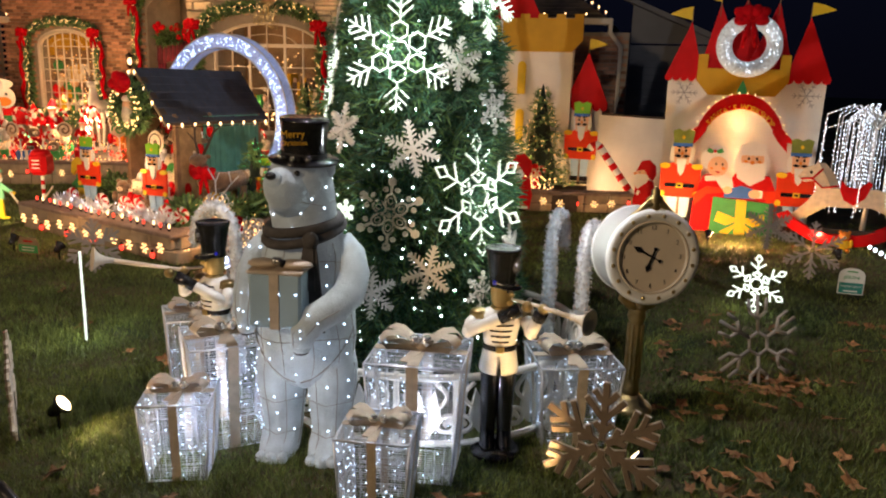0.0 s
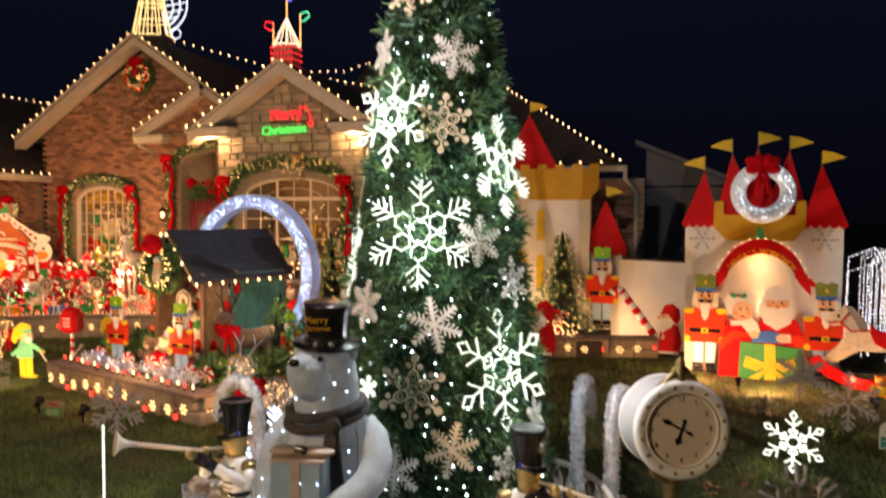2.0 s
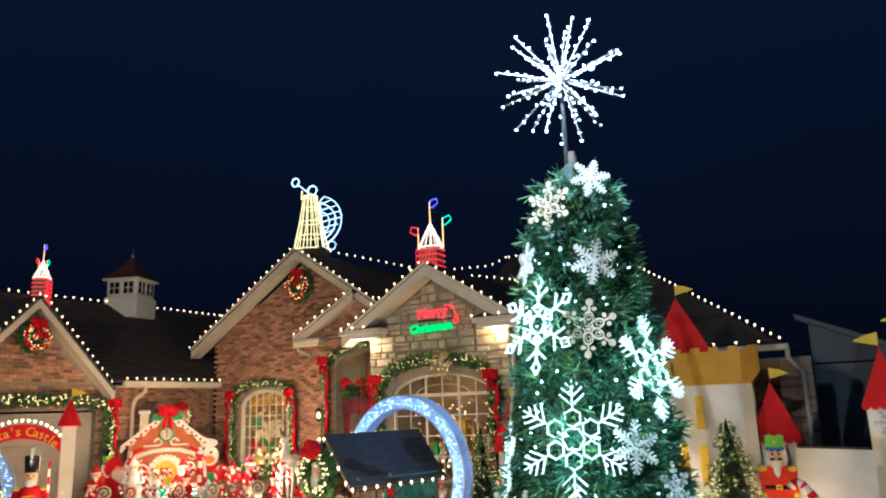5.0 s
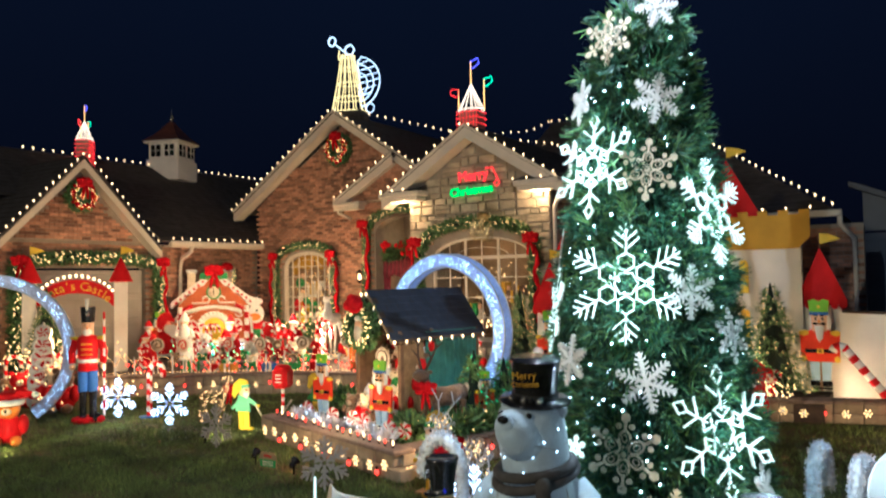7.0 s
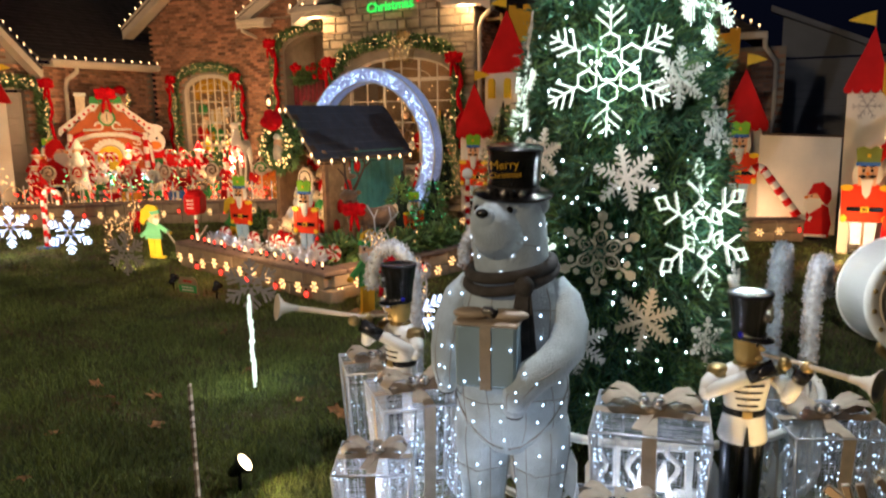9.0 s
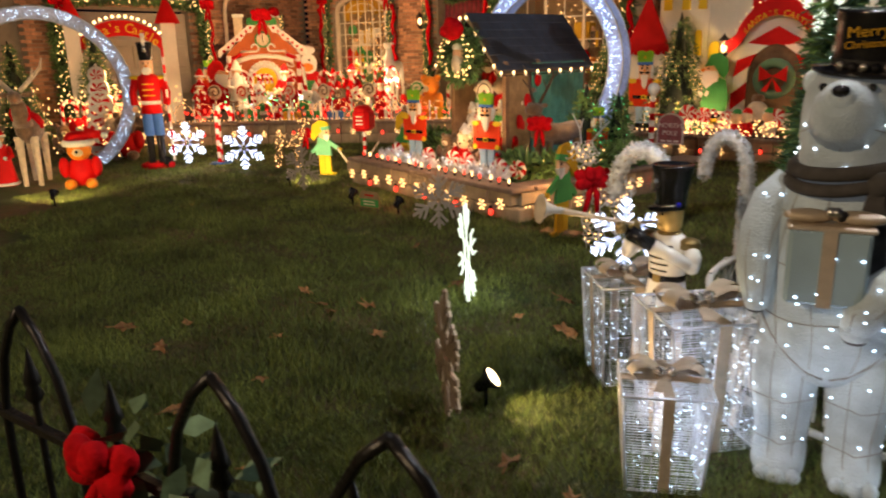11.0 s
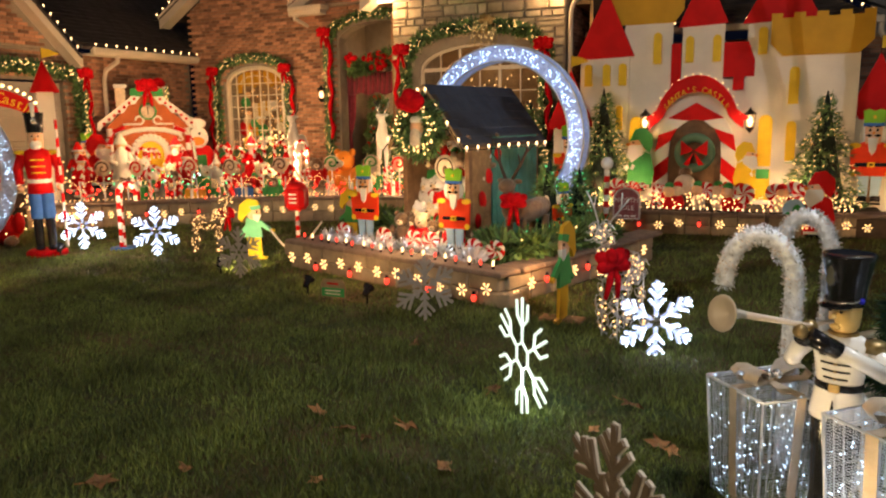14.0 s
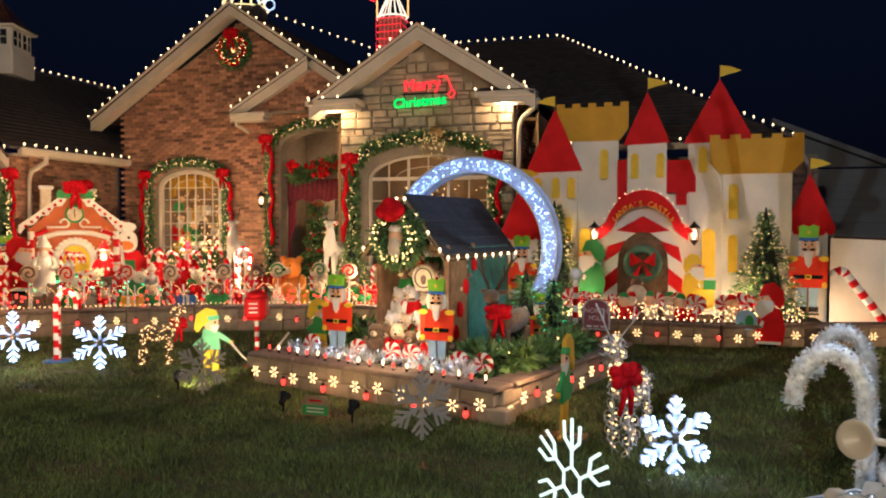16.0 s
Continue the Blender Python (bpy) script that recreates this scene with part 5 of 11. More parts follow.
# small tower with scalloped roof
t = thing("small_tower", "narrow white tower board with a scalloped red roof", "tower", pose(-1.31, 13.32, GZ))
part("tower_board", MB().prism([(-0.29, 0), (0.27, 0), (0.27, 1.62), (-0.29, 1.62)], 0, 0.04, BOARDW), t)
sc = [(-0.36, 1.60)]
for i in range(6):
    sc += arc(-0.30 + 0.12 * i, 1.60, 0.06, 180, 360, 4)[1:]
part("tower_roof", MB().prism(sc + [(0.36, 1.68), (0.0, 2.5), (-0.36, 1.66)], -0.05, -0.01, RED), t, "scalloped red roof board")
fb = MB()
flag(fb, 0.0, 2.55, -0.03, 0.3)
part("flag", fb, t, "yellow pennant")
# the same tower also stands at the left edge of the castle
copy_thing(t, pose(-5.75, 13.0, GZ - 0.1))


def low_wall():
    t = thing("low_white_wall", "low white board wall with a dark top edge", "wall board", pose(-0.5, 13.05, GZ))
    part("board", MB().prism([(-0.55, 0), (0.56, 0), (0.56, 1.46), (-0.55, 1.5)], 0, 0.05, BOARDW), t)
    part("top_edge", MB().box((0, 0.02, 1.49), (1.13, 0.08, 0.03), DARKW, pose(0, 0, 0, 0, 2, 0)), t)


low_wall()


# painted figures, each one mesh
def nutcracker(h, hat=LIME, skirt=SKYB):
    b = MB()
    P = lambda poly, k, m: b.prism([(x * h * 0.84, z * h) for x, z in poly], -0.012 - 0.005 * k, 0.012 - 0.003 * k, m)
    for s in (-1, 1):
        P([(s * 0.02, 0.03), (s * 0.13, 0.03), (s * 0.13, 0.09), (s * 0.02, 0.09)], 1, BLACK)
        P([(s * 0.015, 0.08), (s * 0.11, 0.08), (s * 0.14, 0.34), (s * 0.01, 0.34)], 0, skirt)
        P([(s * 0.15, 0.36), (s * 0.23, 0.34), (s * 0.24, 0.60), (s * 0.16, 0.63)], 2, REDB)
        P(ell(s * 0.19, 0.62, 0.065, 0.03), 4, YEL)
        P(ell(s * 0.20, 0.33, 0.035, 0.035), 3, YEL)
        P(ell(s * 0.10, 0.74, 0.045, 0.085), 3, WHITE)
    P([(-0.17, 0.30), (0.17, 0.30), (0.19, 0.62), (0.09, 0.66), (-0.09, 0.66), (-0.19, 0.62)], 1, REDB)
    P([(-0.175, 0.40), (0.175, 0.40), (0.178, 0.44), (-0.178, 0.44)], 3, BLACK)
    P([(-0.04, 0.395), (0.04, 0.395), (0.04, 0.445), (-0.04, 0.445)], 5, YEL)
    P([(-0.022, 0.41), (0.022, 0.41), (0.022, 0.43), (-0.022, 0.43)], 6, BLACK)
    P([(-0.085, 0.64), (0.085, 0.64), (0.10, 0.84), (-0.10, 0.84)], 4, SKIN)
    P([(-0.06, 0.70), (0.06, 0.70), (0.035, 0.56), (0.0, 0.52), (-0.035, 0.56)], 6, WHITE)
    for s in (-1, 1):
        P([(0, 0.725), (s * 0.05, 0.74), (s * 0.09, 0.725), (s * 0.045, 0.708)], 7, BLACK)
        P(ell(s * 0.04, 0.78, 0.014, 0.016, 8), 6, BLACK)
        P([(s * 0.015, 0.805), (s * 0.075, 0.815), (s * 0.075, 0.825), (s * 0.015, 0.82)], 6, BLACK)
    P(ell(0, 0.752, 0.016, 0.018, 8), 7, ORANGE)
    P([(-0.115, 0.82), (0.115, 0.82), (0.118, 0.855), (-0.118, 0.855)], 6, BLUEP)
    P([(-0.11, 0.85), (0.11, 0.85), (0.125, 0.98), (0.06, 1.0), (0, 0.975), (-0.06, 1.0), (-0.125, 0.98)], 5, hat)
    P(ell(0, 0.915, 0.02, 0.02, 8), 7, YEL)
    b.box((0, 0.02, 0.3 * h), (0.05, 0.025, 0.6 * h + 0.06), WOOD)
    b.box((0, 0, 0.012), (0.22 * h, 0.12, 0.024), BLACK)
    return b


def gnome(h, coat=None, hat=None, flip=1, toy=None):
    """A bearded winter figure cut from board, seen from the side."""
    coat, hat = coat or RED, hat or RED
    b = MB()
    P = lambda poly, k, m: b.prism([(flip * x * h, z * h) for x, z in poly], -0.012 - 0.005 * k, 0.012 - 0.003 * k, m)
    P([(-0.16, 0.06), (0.22, 0.06), (0.26, 0.30), (0.20, 0.58), (0.0, 0.66), (-0.12, 0.5)], 0, coat)
    P(ell(0.02, 0.04, 0.14, 0.04), 1, BLACK)
    P([(-0.14, 0.07), (0.2, 0.07), (0.2, 0.11), (-0.14, 0.11)], 2, WHITE)
    P(ell(0.0, 0.72, 0.13, 0.12), 2, SKIN)
    P([(-0.13, 0.72), (-0.16, 0.56), (-0.08, 0.44), (0.04, 0.48), (0.10, 0.62), (0.08, 0.72)], 3, WHITE)
    P([(-0.12, 0.78), (0.02, 0.80), (0.10, 0.68), (0.18, 0.60), (0.24, 0.72), (0.22, 0.88), (0.10, 0.99), (-0.04, 0.96)], 4, hat)
    P(ell(-0.14, 0.73, 0.03, 0.025, 8), 5, ORANGE)
    P(ell(-0.06, 0.755, 0.014, 0.014, 8), 5, BLACK)
    P([(0.10, 0.50), (-0.10, 0.36), (-0.14, 0.40), (0.06, 0.56)], 4, coat)
    P([(-0.10, 0.35), (-0.06, 0.33), (-0.03, 0.40), (-0.07, 0.43)], 5, WHITE)
    P(ell(-0.16, 0.37, 0.04, 0.04, 8), 5, WHITE)
    if toy == "ball":
        P(ell(-0.28, 0.42, 0.155, 0.155), 6, SKYB)
        P(ell(-0.24, 0.40, 0.06, 0.10), 7, GREENP)
        P(ell(-0.35, 0.34, 0.045, 0.05, 10), 7, GREENP)
    if toy == "drum":
        P([(-0.36, 0.30), (-0.14, 0.30), (-0.14, 0.5), (-0.36, 0.5)], 6, GREENP)
        P([(-0.38, 0.48), (-0.12, 0.48), (-0.12, 0.53), (-0.38, 0.53)], 7, WHITE)
    b.box((0.03 * flip * h, 0.02, 0.25 * h), (0.04, 0.025, 0.5 * h), WOOD)
    return b


def elf(h, coat, trim, flip=1):
    b = MB()
    P = lambda poly, k, m: b.prism([(flip * x * h, z * h) for x, z in poly], -0.012 - 0.005 * k, 0.012 - 0.003 * k, m)
    P([(-0.10, 0.0), (0.0, 0.0), (0.0, 0.42), (-0.12, 0.42)], 0, trim)
    P([(0.02, 0.0), (0.14, 0.0), (0.12, 0.42), (0.01, 0.42)], 1, trim)
    P([(-0.02, 0.0), (0.20, 0.0), (0.24, 0.05), (0.0, 0.06)], 2, trim)
    P([(-0.17, 0.36), (0.16, 0.36), (0.12, 0.68), (-0.10, 0.68)], 2, coat)
    P([(0.0, 0.62), (0.30, 0.46), (0.32, 0.52), (0.06, 0.70)], 3, coat)
    P(ell(0.34, 0.48, 0.035, 0.03, 8), 4, trim)
    P([(-0.06, 0.62), (-0.28, 0.42), (-0.24, 0.38), (-0.04, 0.54)], 1, coat)
    P(ell(0.02, 0.78, 0.12, 0.12), 3, SKIN)
    P([(0.02, 0.74), (0.16, 0.74), (0.10, 0.62), (0.02, 0.66)], 4, WHITE)
    P([(-0.12, 0.70), (0.02, 0.82), (0.16, 0.86), (0.10, 0.97), (-0.06, 1.0), (-0.20, 0.90), (-0.24, 0.68), (-0.18, 0.62)], 5, trim)
    P([(0.0, 0.80), (0.17, 0.84), (0.15, 0.90), (-0.03, 0.87)], 6, coat)
    P(ell(0.09, 0.785, 0.013, 0.016, 8), 5, BLACK)
    b.box((0, 0.02, 0.2 * h), (0.04, 0.025, 0.4 * h + 0.05), WOOD)
    return b


solo("nutcracker_figure", nutcracker(1.38), "painted board nutcracker with a lime hat and red coat", "nutcracker", pose(-1.34, 13.15, 0.28), "castle nutcrackers")
solo("nutcracker_figure", nutcracker(1.30), "painted board nutcracker with a lime hat beside the arch", "nutcracker", pose(-5.72, 12.85, 0.18), "castle nutcrackers")
solo("toymaker_figure", gnome(0.92, RED, RED, 1, "ball"), "red-suited bearded board figure holding a ball", "board figure", pose(-2.1, 11.6, GZ), "bearded board figures")
solo("toymaker_figure", gnome(0.80, YEL, YEL, -1, "drum"), "yellow-suited bearded board figure with a green drum", "board figure", pose(-2.98, 12.75, 0.42), "bearded board figures")
solo("toymaker_figure", gnome(1.02, GREENP, GREENP, 1), "green-suited board figure by the door", "board figure", pose(-4.62, 12.8, 0.42), "bearded board figures")
solo("toymaker_figure", gnome(0.85, RED, RED, 1), "red-suited bearded board figure by the white wall", "board figure", pose(-0.25, 12.3, GZ + 0.02), "bearded board figures")


def fir(h, r, x, y, z, label, lights=L_WARMS, n=None, dens=1.0, group="small lit firs"):
    t = thing("small_fir_tree", label, "fir tree", pose(x, y, z), group)
    part("trunk", MB().cyl((0, 0, -0.02), (0, 0, h * 0.9), 0.035, 0.008, DARKW, 8).cyl((0, 0, -0.02), (0, 0, 0.05), 0.14, 0.1, BLACK, 10), t)
    cs, tips = [], []
    tiers = int(h / 0.075)
    for k in range(tiers):
        u = k / tiers
        zz = 0.12 + (h - 0.12) * u
        rr = r * (1 - u ** 1.15) + 0.02
        for j in range(max(4, int(17 * dens * (1 - u) + 4))):
            a = R.random() * 6.283
            for q in (0.45, 0.75, 1.0):
                rad = rr * q * R.uniform(0.85, 1.1)
                cs.append(((rad * math.cos(a), rad * math.sin(a), zz - 0.08 * q * r + R.gauss(0, 0.02)), (math.cos(a), math.sin(a), -0.15 + R.gauss(0, 0.25))))
            tips.append((rr * math.cos(a) * 1.02, rr * math.sin(a) * 1.02, zz - 0.06 * r))
    # dark cone added inside, stopping light through the sprigs
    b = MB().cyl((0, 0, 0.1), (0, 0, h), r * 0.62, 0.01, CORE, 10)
    part("foliage", sprigs(b, cs, 0.085, NEEDLE, 5, 0.007), t, "dense green needles", kind="stuff")
    R.shuffle(tips)
    part("mini_lights", dots(tips[:n or int(270 * h)], 0.0066, lights, None, 5, 4), t, kind="stuff")
    return t


fir(1.72, 0.52, -1.98, 12.85, 0.2, "slim fir tree with warm lights before the castle")
fir(1.85, 0.50, -5.2, 12.95, 0.2, "slim fir tree with warm lights at the castle corner")


# low stone ledges with hanging stars
def ledge(name, pts, h, label, stars=True, cap=True):
    """A low block wall along points in plan, blocks and caps as parts."""
    t = thing(name, label, "stone ledge", pose(0, 0, 0))
    for (x0, y0), (x1, y1) in zip(pts, pts[1:]):
        d = math.hypot(x1 - x0, y1 - y0)
        a = math.degrees(math.atan2(y1 - y0, x1 - x0))
        n = max(1, round(d / 0.36))
        for i in range(n):
            for k in range(2):
                off = 0.5 if k else 0.0
                u = (i + 0.5 + off * 0.0) * d / n
                part("block", MB().box((0, 0, 0), (d / n - 0.008, 0.22, h / 2 - 0.006), BLOCK, bev=0.012), t, m=pose(x0 + (x1 - x0) * u / d, y0 + (y1 - y0) * u / d, GZ + h * (0.25 + 0.5 * k), 0, 0, a + R.uniform(-0.5, 0.5)))
            if cap:
                u = (i + 0.5) * d / n
                part("cap", MB().box((0, -0.01, 0), (d / n - 0.006, 0.30, 0.05), CAPSTONE, bev=0.012), t, m=pose(x0 + (x1 - x0) * u / d, y0 + (y1 - y0) * u / d, GZ + h + 0.022, 0, 0, a))
    if stars:
        line = [(x, y, GZ + h * 0.62) for x, y in pts]
        for k, p in enumerate(along(line, 0.27)):
            star_light(p + Vector((0, -0.16, R.uniform(-0.04, 0.03))), k % 3 == 1)
    return t


STAR = MB()
for i in range(6):
    a = 6.283 * i / 6
    STAR.tube([(0, 0, 0), (0.046 * math.cos(a), -0.006, 0.046 * math.sin(a))], 0.006, WIREW, 4)
    STAR.ball((0.048 * math.cos(a), -0.008, 0.048 * math.sin(a)), 0.0095, L_WARMS, 6, 5)
    STAR.ball((0.026 * math.cos(a), -0.008, 0.026 * math.sin(a)), 0.0065, L_WARMS, 6, 5)
STAR = STAR.mesh("star_light")
REDBULB = MB().ball((0, -0.01, 0), (0.024, 0.024, 0.036), L_RED, 8, 6).cyl((0, -0.01, 0.03), (0, -0.01, 0.06), 0.014, 0.012, BLACK, 6).mesh("red_bulb")


def star_light(p, red=False, rz=0):
    ob = new("red_hanging_bulb" if red else "star_light", REDBULB if red else STAR)
    ob.matrix_basis = Matrix.Translation(p) @ pose(0, 0, 0, 0, 0, rz)
    return tagged(ob, "red glass bulb hung on the stone ledge" if red else "small six-point star of warm lights on the ledge", "bulb" if red else "star light", "ledge lights")


ledge("castle_ledge", [(-5.4, 11.75), (-4.4, 11.55), (-2.7, 11.55), (-1.5, 12.0), (-0.4, 12.35)], 0.28, "low stone ledge with hanging star lights before the castle")
solo("castle_bed", MB().box((-3.4, 12.6, 0.05), (4.4, 1.5, 0.34), DARKW), "dark mulch bed raised behind the stone ledge", "planting bed", kind="structure")
light_string("ledge_lights", [(-5.4, 11.7, 0.30), (-4.4, 11.5, 0.30), (-2.7, 11.5, 0.30), (-1.6, 11.95, 0.30)], 0.09, "fine warm lights along the ledge top", 0.5)


def candy_cane(h, r):
    """A cane with a spiral stripe, one tube."""
    b, n = MB(), 8
    pts = [Vector((0, 0, h * 0.75 * k / 16)) for k in range(17)] + [Vector((h * 0.13 - h * 0.13 * math.cos(math.pi * k / 10), 0, h * 0.75 + h * 0.16 * math.sin(math.pi * k / 10))) for k in range(1, 11)] + [Vector((h * 0.26, 0, h * 0.68))]
    b.tube(pts, r, WHITE, n)
    b.mats.append(RED)
    for q in range((len(pts) - 1) * n):
        b.mi[q] = ((2 * (q // n) + q % n) // 4) % 2
    return b


def swirl(r, m=None):
    """A peppermint disc: curved red and white wedges with a rounded rim."""
    b, n = MB(), 36
    rings = [(0.35, -0.016, 0.5), (0.75, -0.016, 0.2), (0.95, -0.012, 0.05), (1.0, 0.0, 0.0), (0.95, 0.012, 0.05)]
    vs = [(0, -0.016, 0), (0, 0.014, 0)] + [(q * r * math.cos(6.2832 * i / n + tw), y, q * r * math.sin(6.2832 * i / n + tw)) for q, y, tw in rings for i in range(n)]
    k = len(rings)
    fs = [(0, 2 + i, 2 + (i + 1) % n) for i in range(n)] + [(2 + j * n + i, 2 + (j + 1) * n + i, 2 + (j + 1) * n + (i + 1) % n, 2 + j * n + (i + 1) % n) for j in range(k - 1) for i in range(n)]
    fs += [(1, 2 + (k - 1) * n + (i + 1) % n, 2 + (k - 1) * n + i) for i in range(n)]
    b.add(vs, fs, WHITE)
    b.mats.append(m or RED)
    b.mi = [((q % n) // 3) % 2 for q in range(len(fs))]
    return b


# sweets and small figures on the castle bed
r = random.Random(11)
for i in range(26):
    x, y = -4.9 + 3.0 * r.random(), 12.0 + 0.6 * r.random()
    if i % 3 == 0:
        t = thing("peppermint_disc", "red and white peppermint disc on a stick", "sweet ornament", pose(x, y, 0.5, 0, 0, r.uniform(-25, 25)), "castle sweets")
        part("disc", swirl(0.11 + 0.05 * r.random()), t)
        part("stick", MB().cyl((0, 0.012, -0.3), (0, 0.012, -0.05), 0.008, 0.008, WHITE, 6), t, "white stick")
    elif i % 3 == 1:
        solo("candy_cane", candy_cane(0.42, 0.022), "striped candy cane standing in the bed", "candy cane", pose(x, y, 0.2, 0, 0, r.uniform(-40, 40)), "castle sweets")
    else:
        b = MB().ball((0, 0, 0.12), (0.1, 0.09, 0.13), r.choice((RED, FURW, FUR, GREENP)), 10, 7).ball((0, -0.02, 0.3), 0.085, r.choice((FURW, SKIN)), 10, 7).ball((0, 0, 0.38), (0.07, 0.07, 0.06), r.choice((RED, GREENP)), 8, 6)
        solo("toy_figure", b, "small plush winter figure in the castle bed", "toy figure", pose(x, y, 0.21, 0, 0, r.uniform(-40, 40)), "castle toys")
b = MB().box((0, 0, 0.12), (0.26, 0.2, 0.24), FUR, bev=0.04).ball((0, -0.02, 0.36), (0.16, 0.13, 0.16), FURW, 12, 8).box((0, -0.1, 0.36), (0.28, 0.03, 0.04), WHITE).lathe([(0.0, 0.62), (0.08, 0.6), (0.1, 0.52)], FUR, 10)
solo("mouse_musician", b, "brown plush figure with a round hat at the castle door", "toy figure", pose(-3.85, 12.5, 0.21))
part_l = dots([(-5.2 + 3.6 * r.random(), 11.75 + 0.5 * r.random(), 0.3 + 0.18 * r.random()) for _ in range(260)], 0.011, L_WARMS)
solo("bed_net_lights", part_l, "net of warm mini lights over the castle bed", "net lights", kind="stuff")

# striped barber post with pole sign
t = thing("pole_sign", "red and white striped post with ball and hanging plaque", "sign post", pose(-4.45, 9.6, GZ))
b = MB()
for k in range(9):
    b.cyl((0, 0, 0.35 + 0.075 * k), (0, 0, 0.35 + 0.075 * (k + 1)), 0.032, 0.032, RED if k % 2 else WHITE, 10)
part("post", b, t)
part("base", MB().lathe([(0.14, 0), (0.14, 0.05), (0.07, 0.09), (0.06, 0.3), (0.09, 0.34), (0.0, 0.36)], RED, 14), t, "red turned base")
part("ball", MB().ball((0, 0, 1.10), 0.075, ENAMEL, 12, 8), t, "white ball finial")
# plaque stands unlit: its dimness is put into the red and white colours
p = part("plaque", MB().prism([(-0.14, 0.015), (0.14, 0.015), (0.14, 0.24)] + arc(0, 0.24, 0.14, 0, 180, 10, 0.115), -0.02, 0.02, mat("dull_red_board", (0.17, 0.035, 0.045), 0.6, var=0.3, scale=14, bump=0.2)), t, "dull red plaque", pose(0.25, -0.05, 0.45))
part("rim", MB().prism([(-0.16, 0), (0.16, 0), (0.16, 0.24)] + arc(0, 0.24, 0.16, 0, 180, 10, 0.135), -0.016, 0.016, mat("dim_pale_rim", (0.38, 0.33, 0.33), 0.6, var=0.3, scale=14, bump=0.2)), p, "pale rim, dimmed in its colour for lack of light")
sign_white = mat("dim_white_paint", (0.5, 0.42, 0.42), 0.6, var=0.3, scale=20, bump=0.1)
letters("NORTH", 0.078, sign_white, p, pose(0, -0.026, 0.225), 0.002)
letters("POLE", 0.078, sign_white, p, pose(0, -0.026, 0.135), 0.002)
for k in range(3):
    part("small_bar", MB().box((-0.08 + 0.08 * k, -0.022, 0.04), (0.06, 0.004, 0.022), sign_white), p)
part("arm", MB().box((0.2, -0.05, 0.80), (0.44, 0.02, 0.02), RED).box((0.27, -0.05, 0.79), (0.02, 0.02, 0.1), RED), t)

# ---- workshop board ----
WSY = 11.45


def W(x, z):
    return (0.025 + (x - 0.025) * 1.047, 1.878 + (z - 1.878) * 1.047)


def WP(pts):
    return [W(x, z) for x, z in pts]


shop = thing("workshop", "white plywood workshop front with red roofs and a lit wreath ring", "workshop", pose(1.0, WSY, GZ))
SO = Matrix.Translation((-1.0, -WSY, -GZ))


def spart(name, b, label=""):
    return part(name, b, shop, label, SO)


spart("wall_board", MB().prism(WP([(0.02, -0.03), (1.92, -0.03), (1.94, 2.05), (0.0, 2.05)]), WSY, WSY + 0.06, BOARDW), "white painted plywood wall")
for x0, x1, xt, zt, dd in ((-0.05, 0.44, 0.24, 2.77, 0), (0.36, 0.98, 0.58, 3.0, 1), (0.92, 1.55, 1.28, 3.02, 1), (1.44, 1.98, 1.66, 2.82, 0), (0.6, 1.25, 0.9, 3.08, 2)):
    sc = [(x0, 2.06)]
    k = 5
    for i in range(k):
        sc += arc(x0 + (x1 - x0) * (i + 0.5) / k, 2.06, (x1 - x0) / k / 2, 180, 360, 4)[1:]
    rf = spart("roof_board", MB().prism(WP(sc + [(xt, zt)]), WSY - 0.05 + 0.045 * dd, WSY - 0.01 + 0.045 * dd, RED), "red pointed roof with scalloped edge")
    fb = MB()
    fx, fz = W(xt, zt)
    flag(fb, fx, fz + 0.02, WSY, 0.3, -1 if xt < 0.9 else 1)
    part("flag", fb, rf, "yellow pennant")
spart("battlement", MB().prism(WP([(0.52, 1.84), (1.34, 1.84), (1.48, 2.02), (1.48, 2.36), (1.36, 2.36), (1.36, 2.18), (0.48, 2.18), (0.48, 2.36), (0.36, 2.36), (0.36, 2.02)]), WSY - 0.1, WSY - 0.06, GOLDP), "mustard battlement panel")
# lit ring with bow
rc = W(0.95, 2.47)
b = MB().tube([(rc[0] + 0.315 * math.cos(6.283 * i / 28), WSY - 0.2, rc[1] + 0.315 * math.sin(6.283 * i / 28)) for i in range(28)], 0.105, mat("frosted_ring", (0.62, 0.72, 0.74), 0.6, var=0.25, scale=30, bump=0.6, emit=0.10), 10, True)
ring = spart("wreath_ring", b, "frosted white ring full of cool lights")
part("ring_lights", dots([(rc[0] + q * math.cos(a), WSY - 0.30, rc[1] + q * math.sin(a)) for a, q in [(R.random() * 6.283, 0.315 + R.uniform(-0.075, 0.075)) for _ in range(70)]], 0.0062, L_COOL), ring, kind="stuff")
part("bow", bow(0.40), ring, "dark red bow", Matrix.Translation((rc[0] - 0.02, WSY - 0.34, rc[1] + 0.34)))
for s in (-1, 1):
    hb = MB().prism([(0, 0), (0.1, 0.08), (0.24, 0.1), (0.34, 0.0), (0.24, -0.06), (0.1, -0.06)], -0.012, 0.0, GREENP)
    h = spart("holly_leaf", hb, "green holly leaf")
    h.matrix_basis = SO @ pose(*[W(0.93, 1.72)[0], WSY - 0.12, W(0.93, 1.72)[1]], 0, 0, 0) @ Matrix.Diagonal((s, 1, 1, 1)) if s > 0 else SO @ pose(W(0.93, 1.72)[0], WSY - 0.13, W(0.93, 1.72)[1], 0, 180, 0)
hb = MB().prism([(-0.05, 0), (-0.06, 0.14), (0, 0.28), (0.06, 0.14), (0.05, 0)], WSY - 0.14, WSY - 0.125, GREENP)
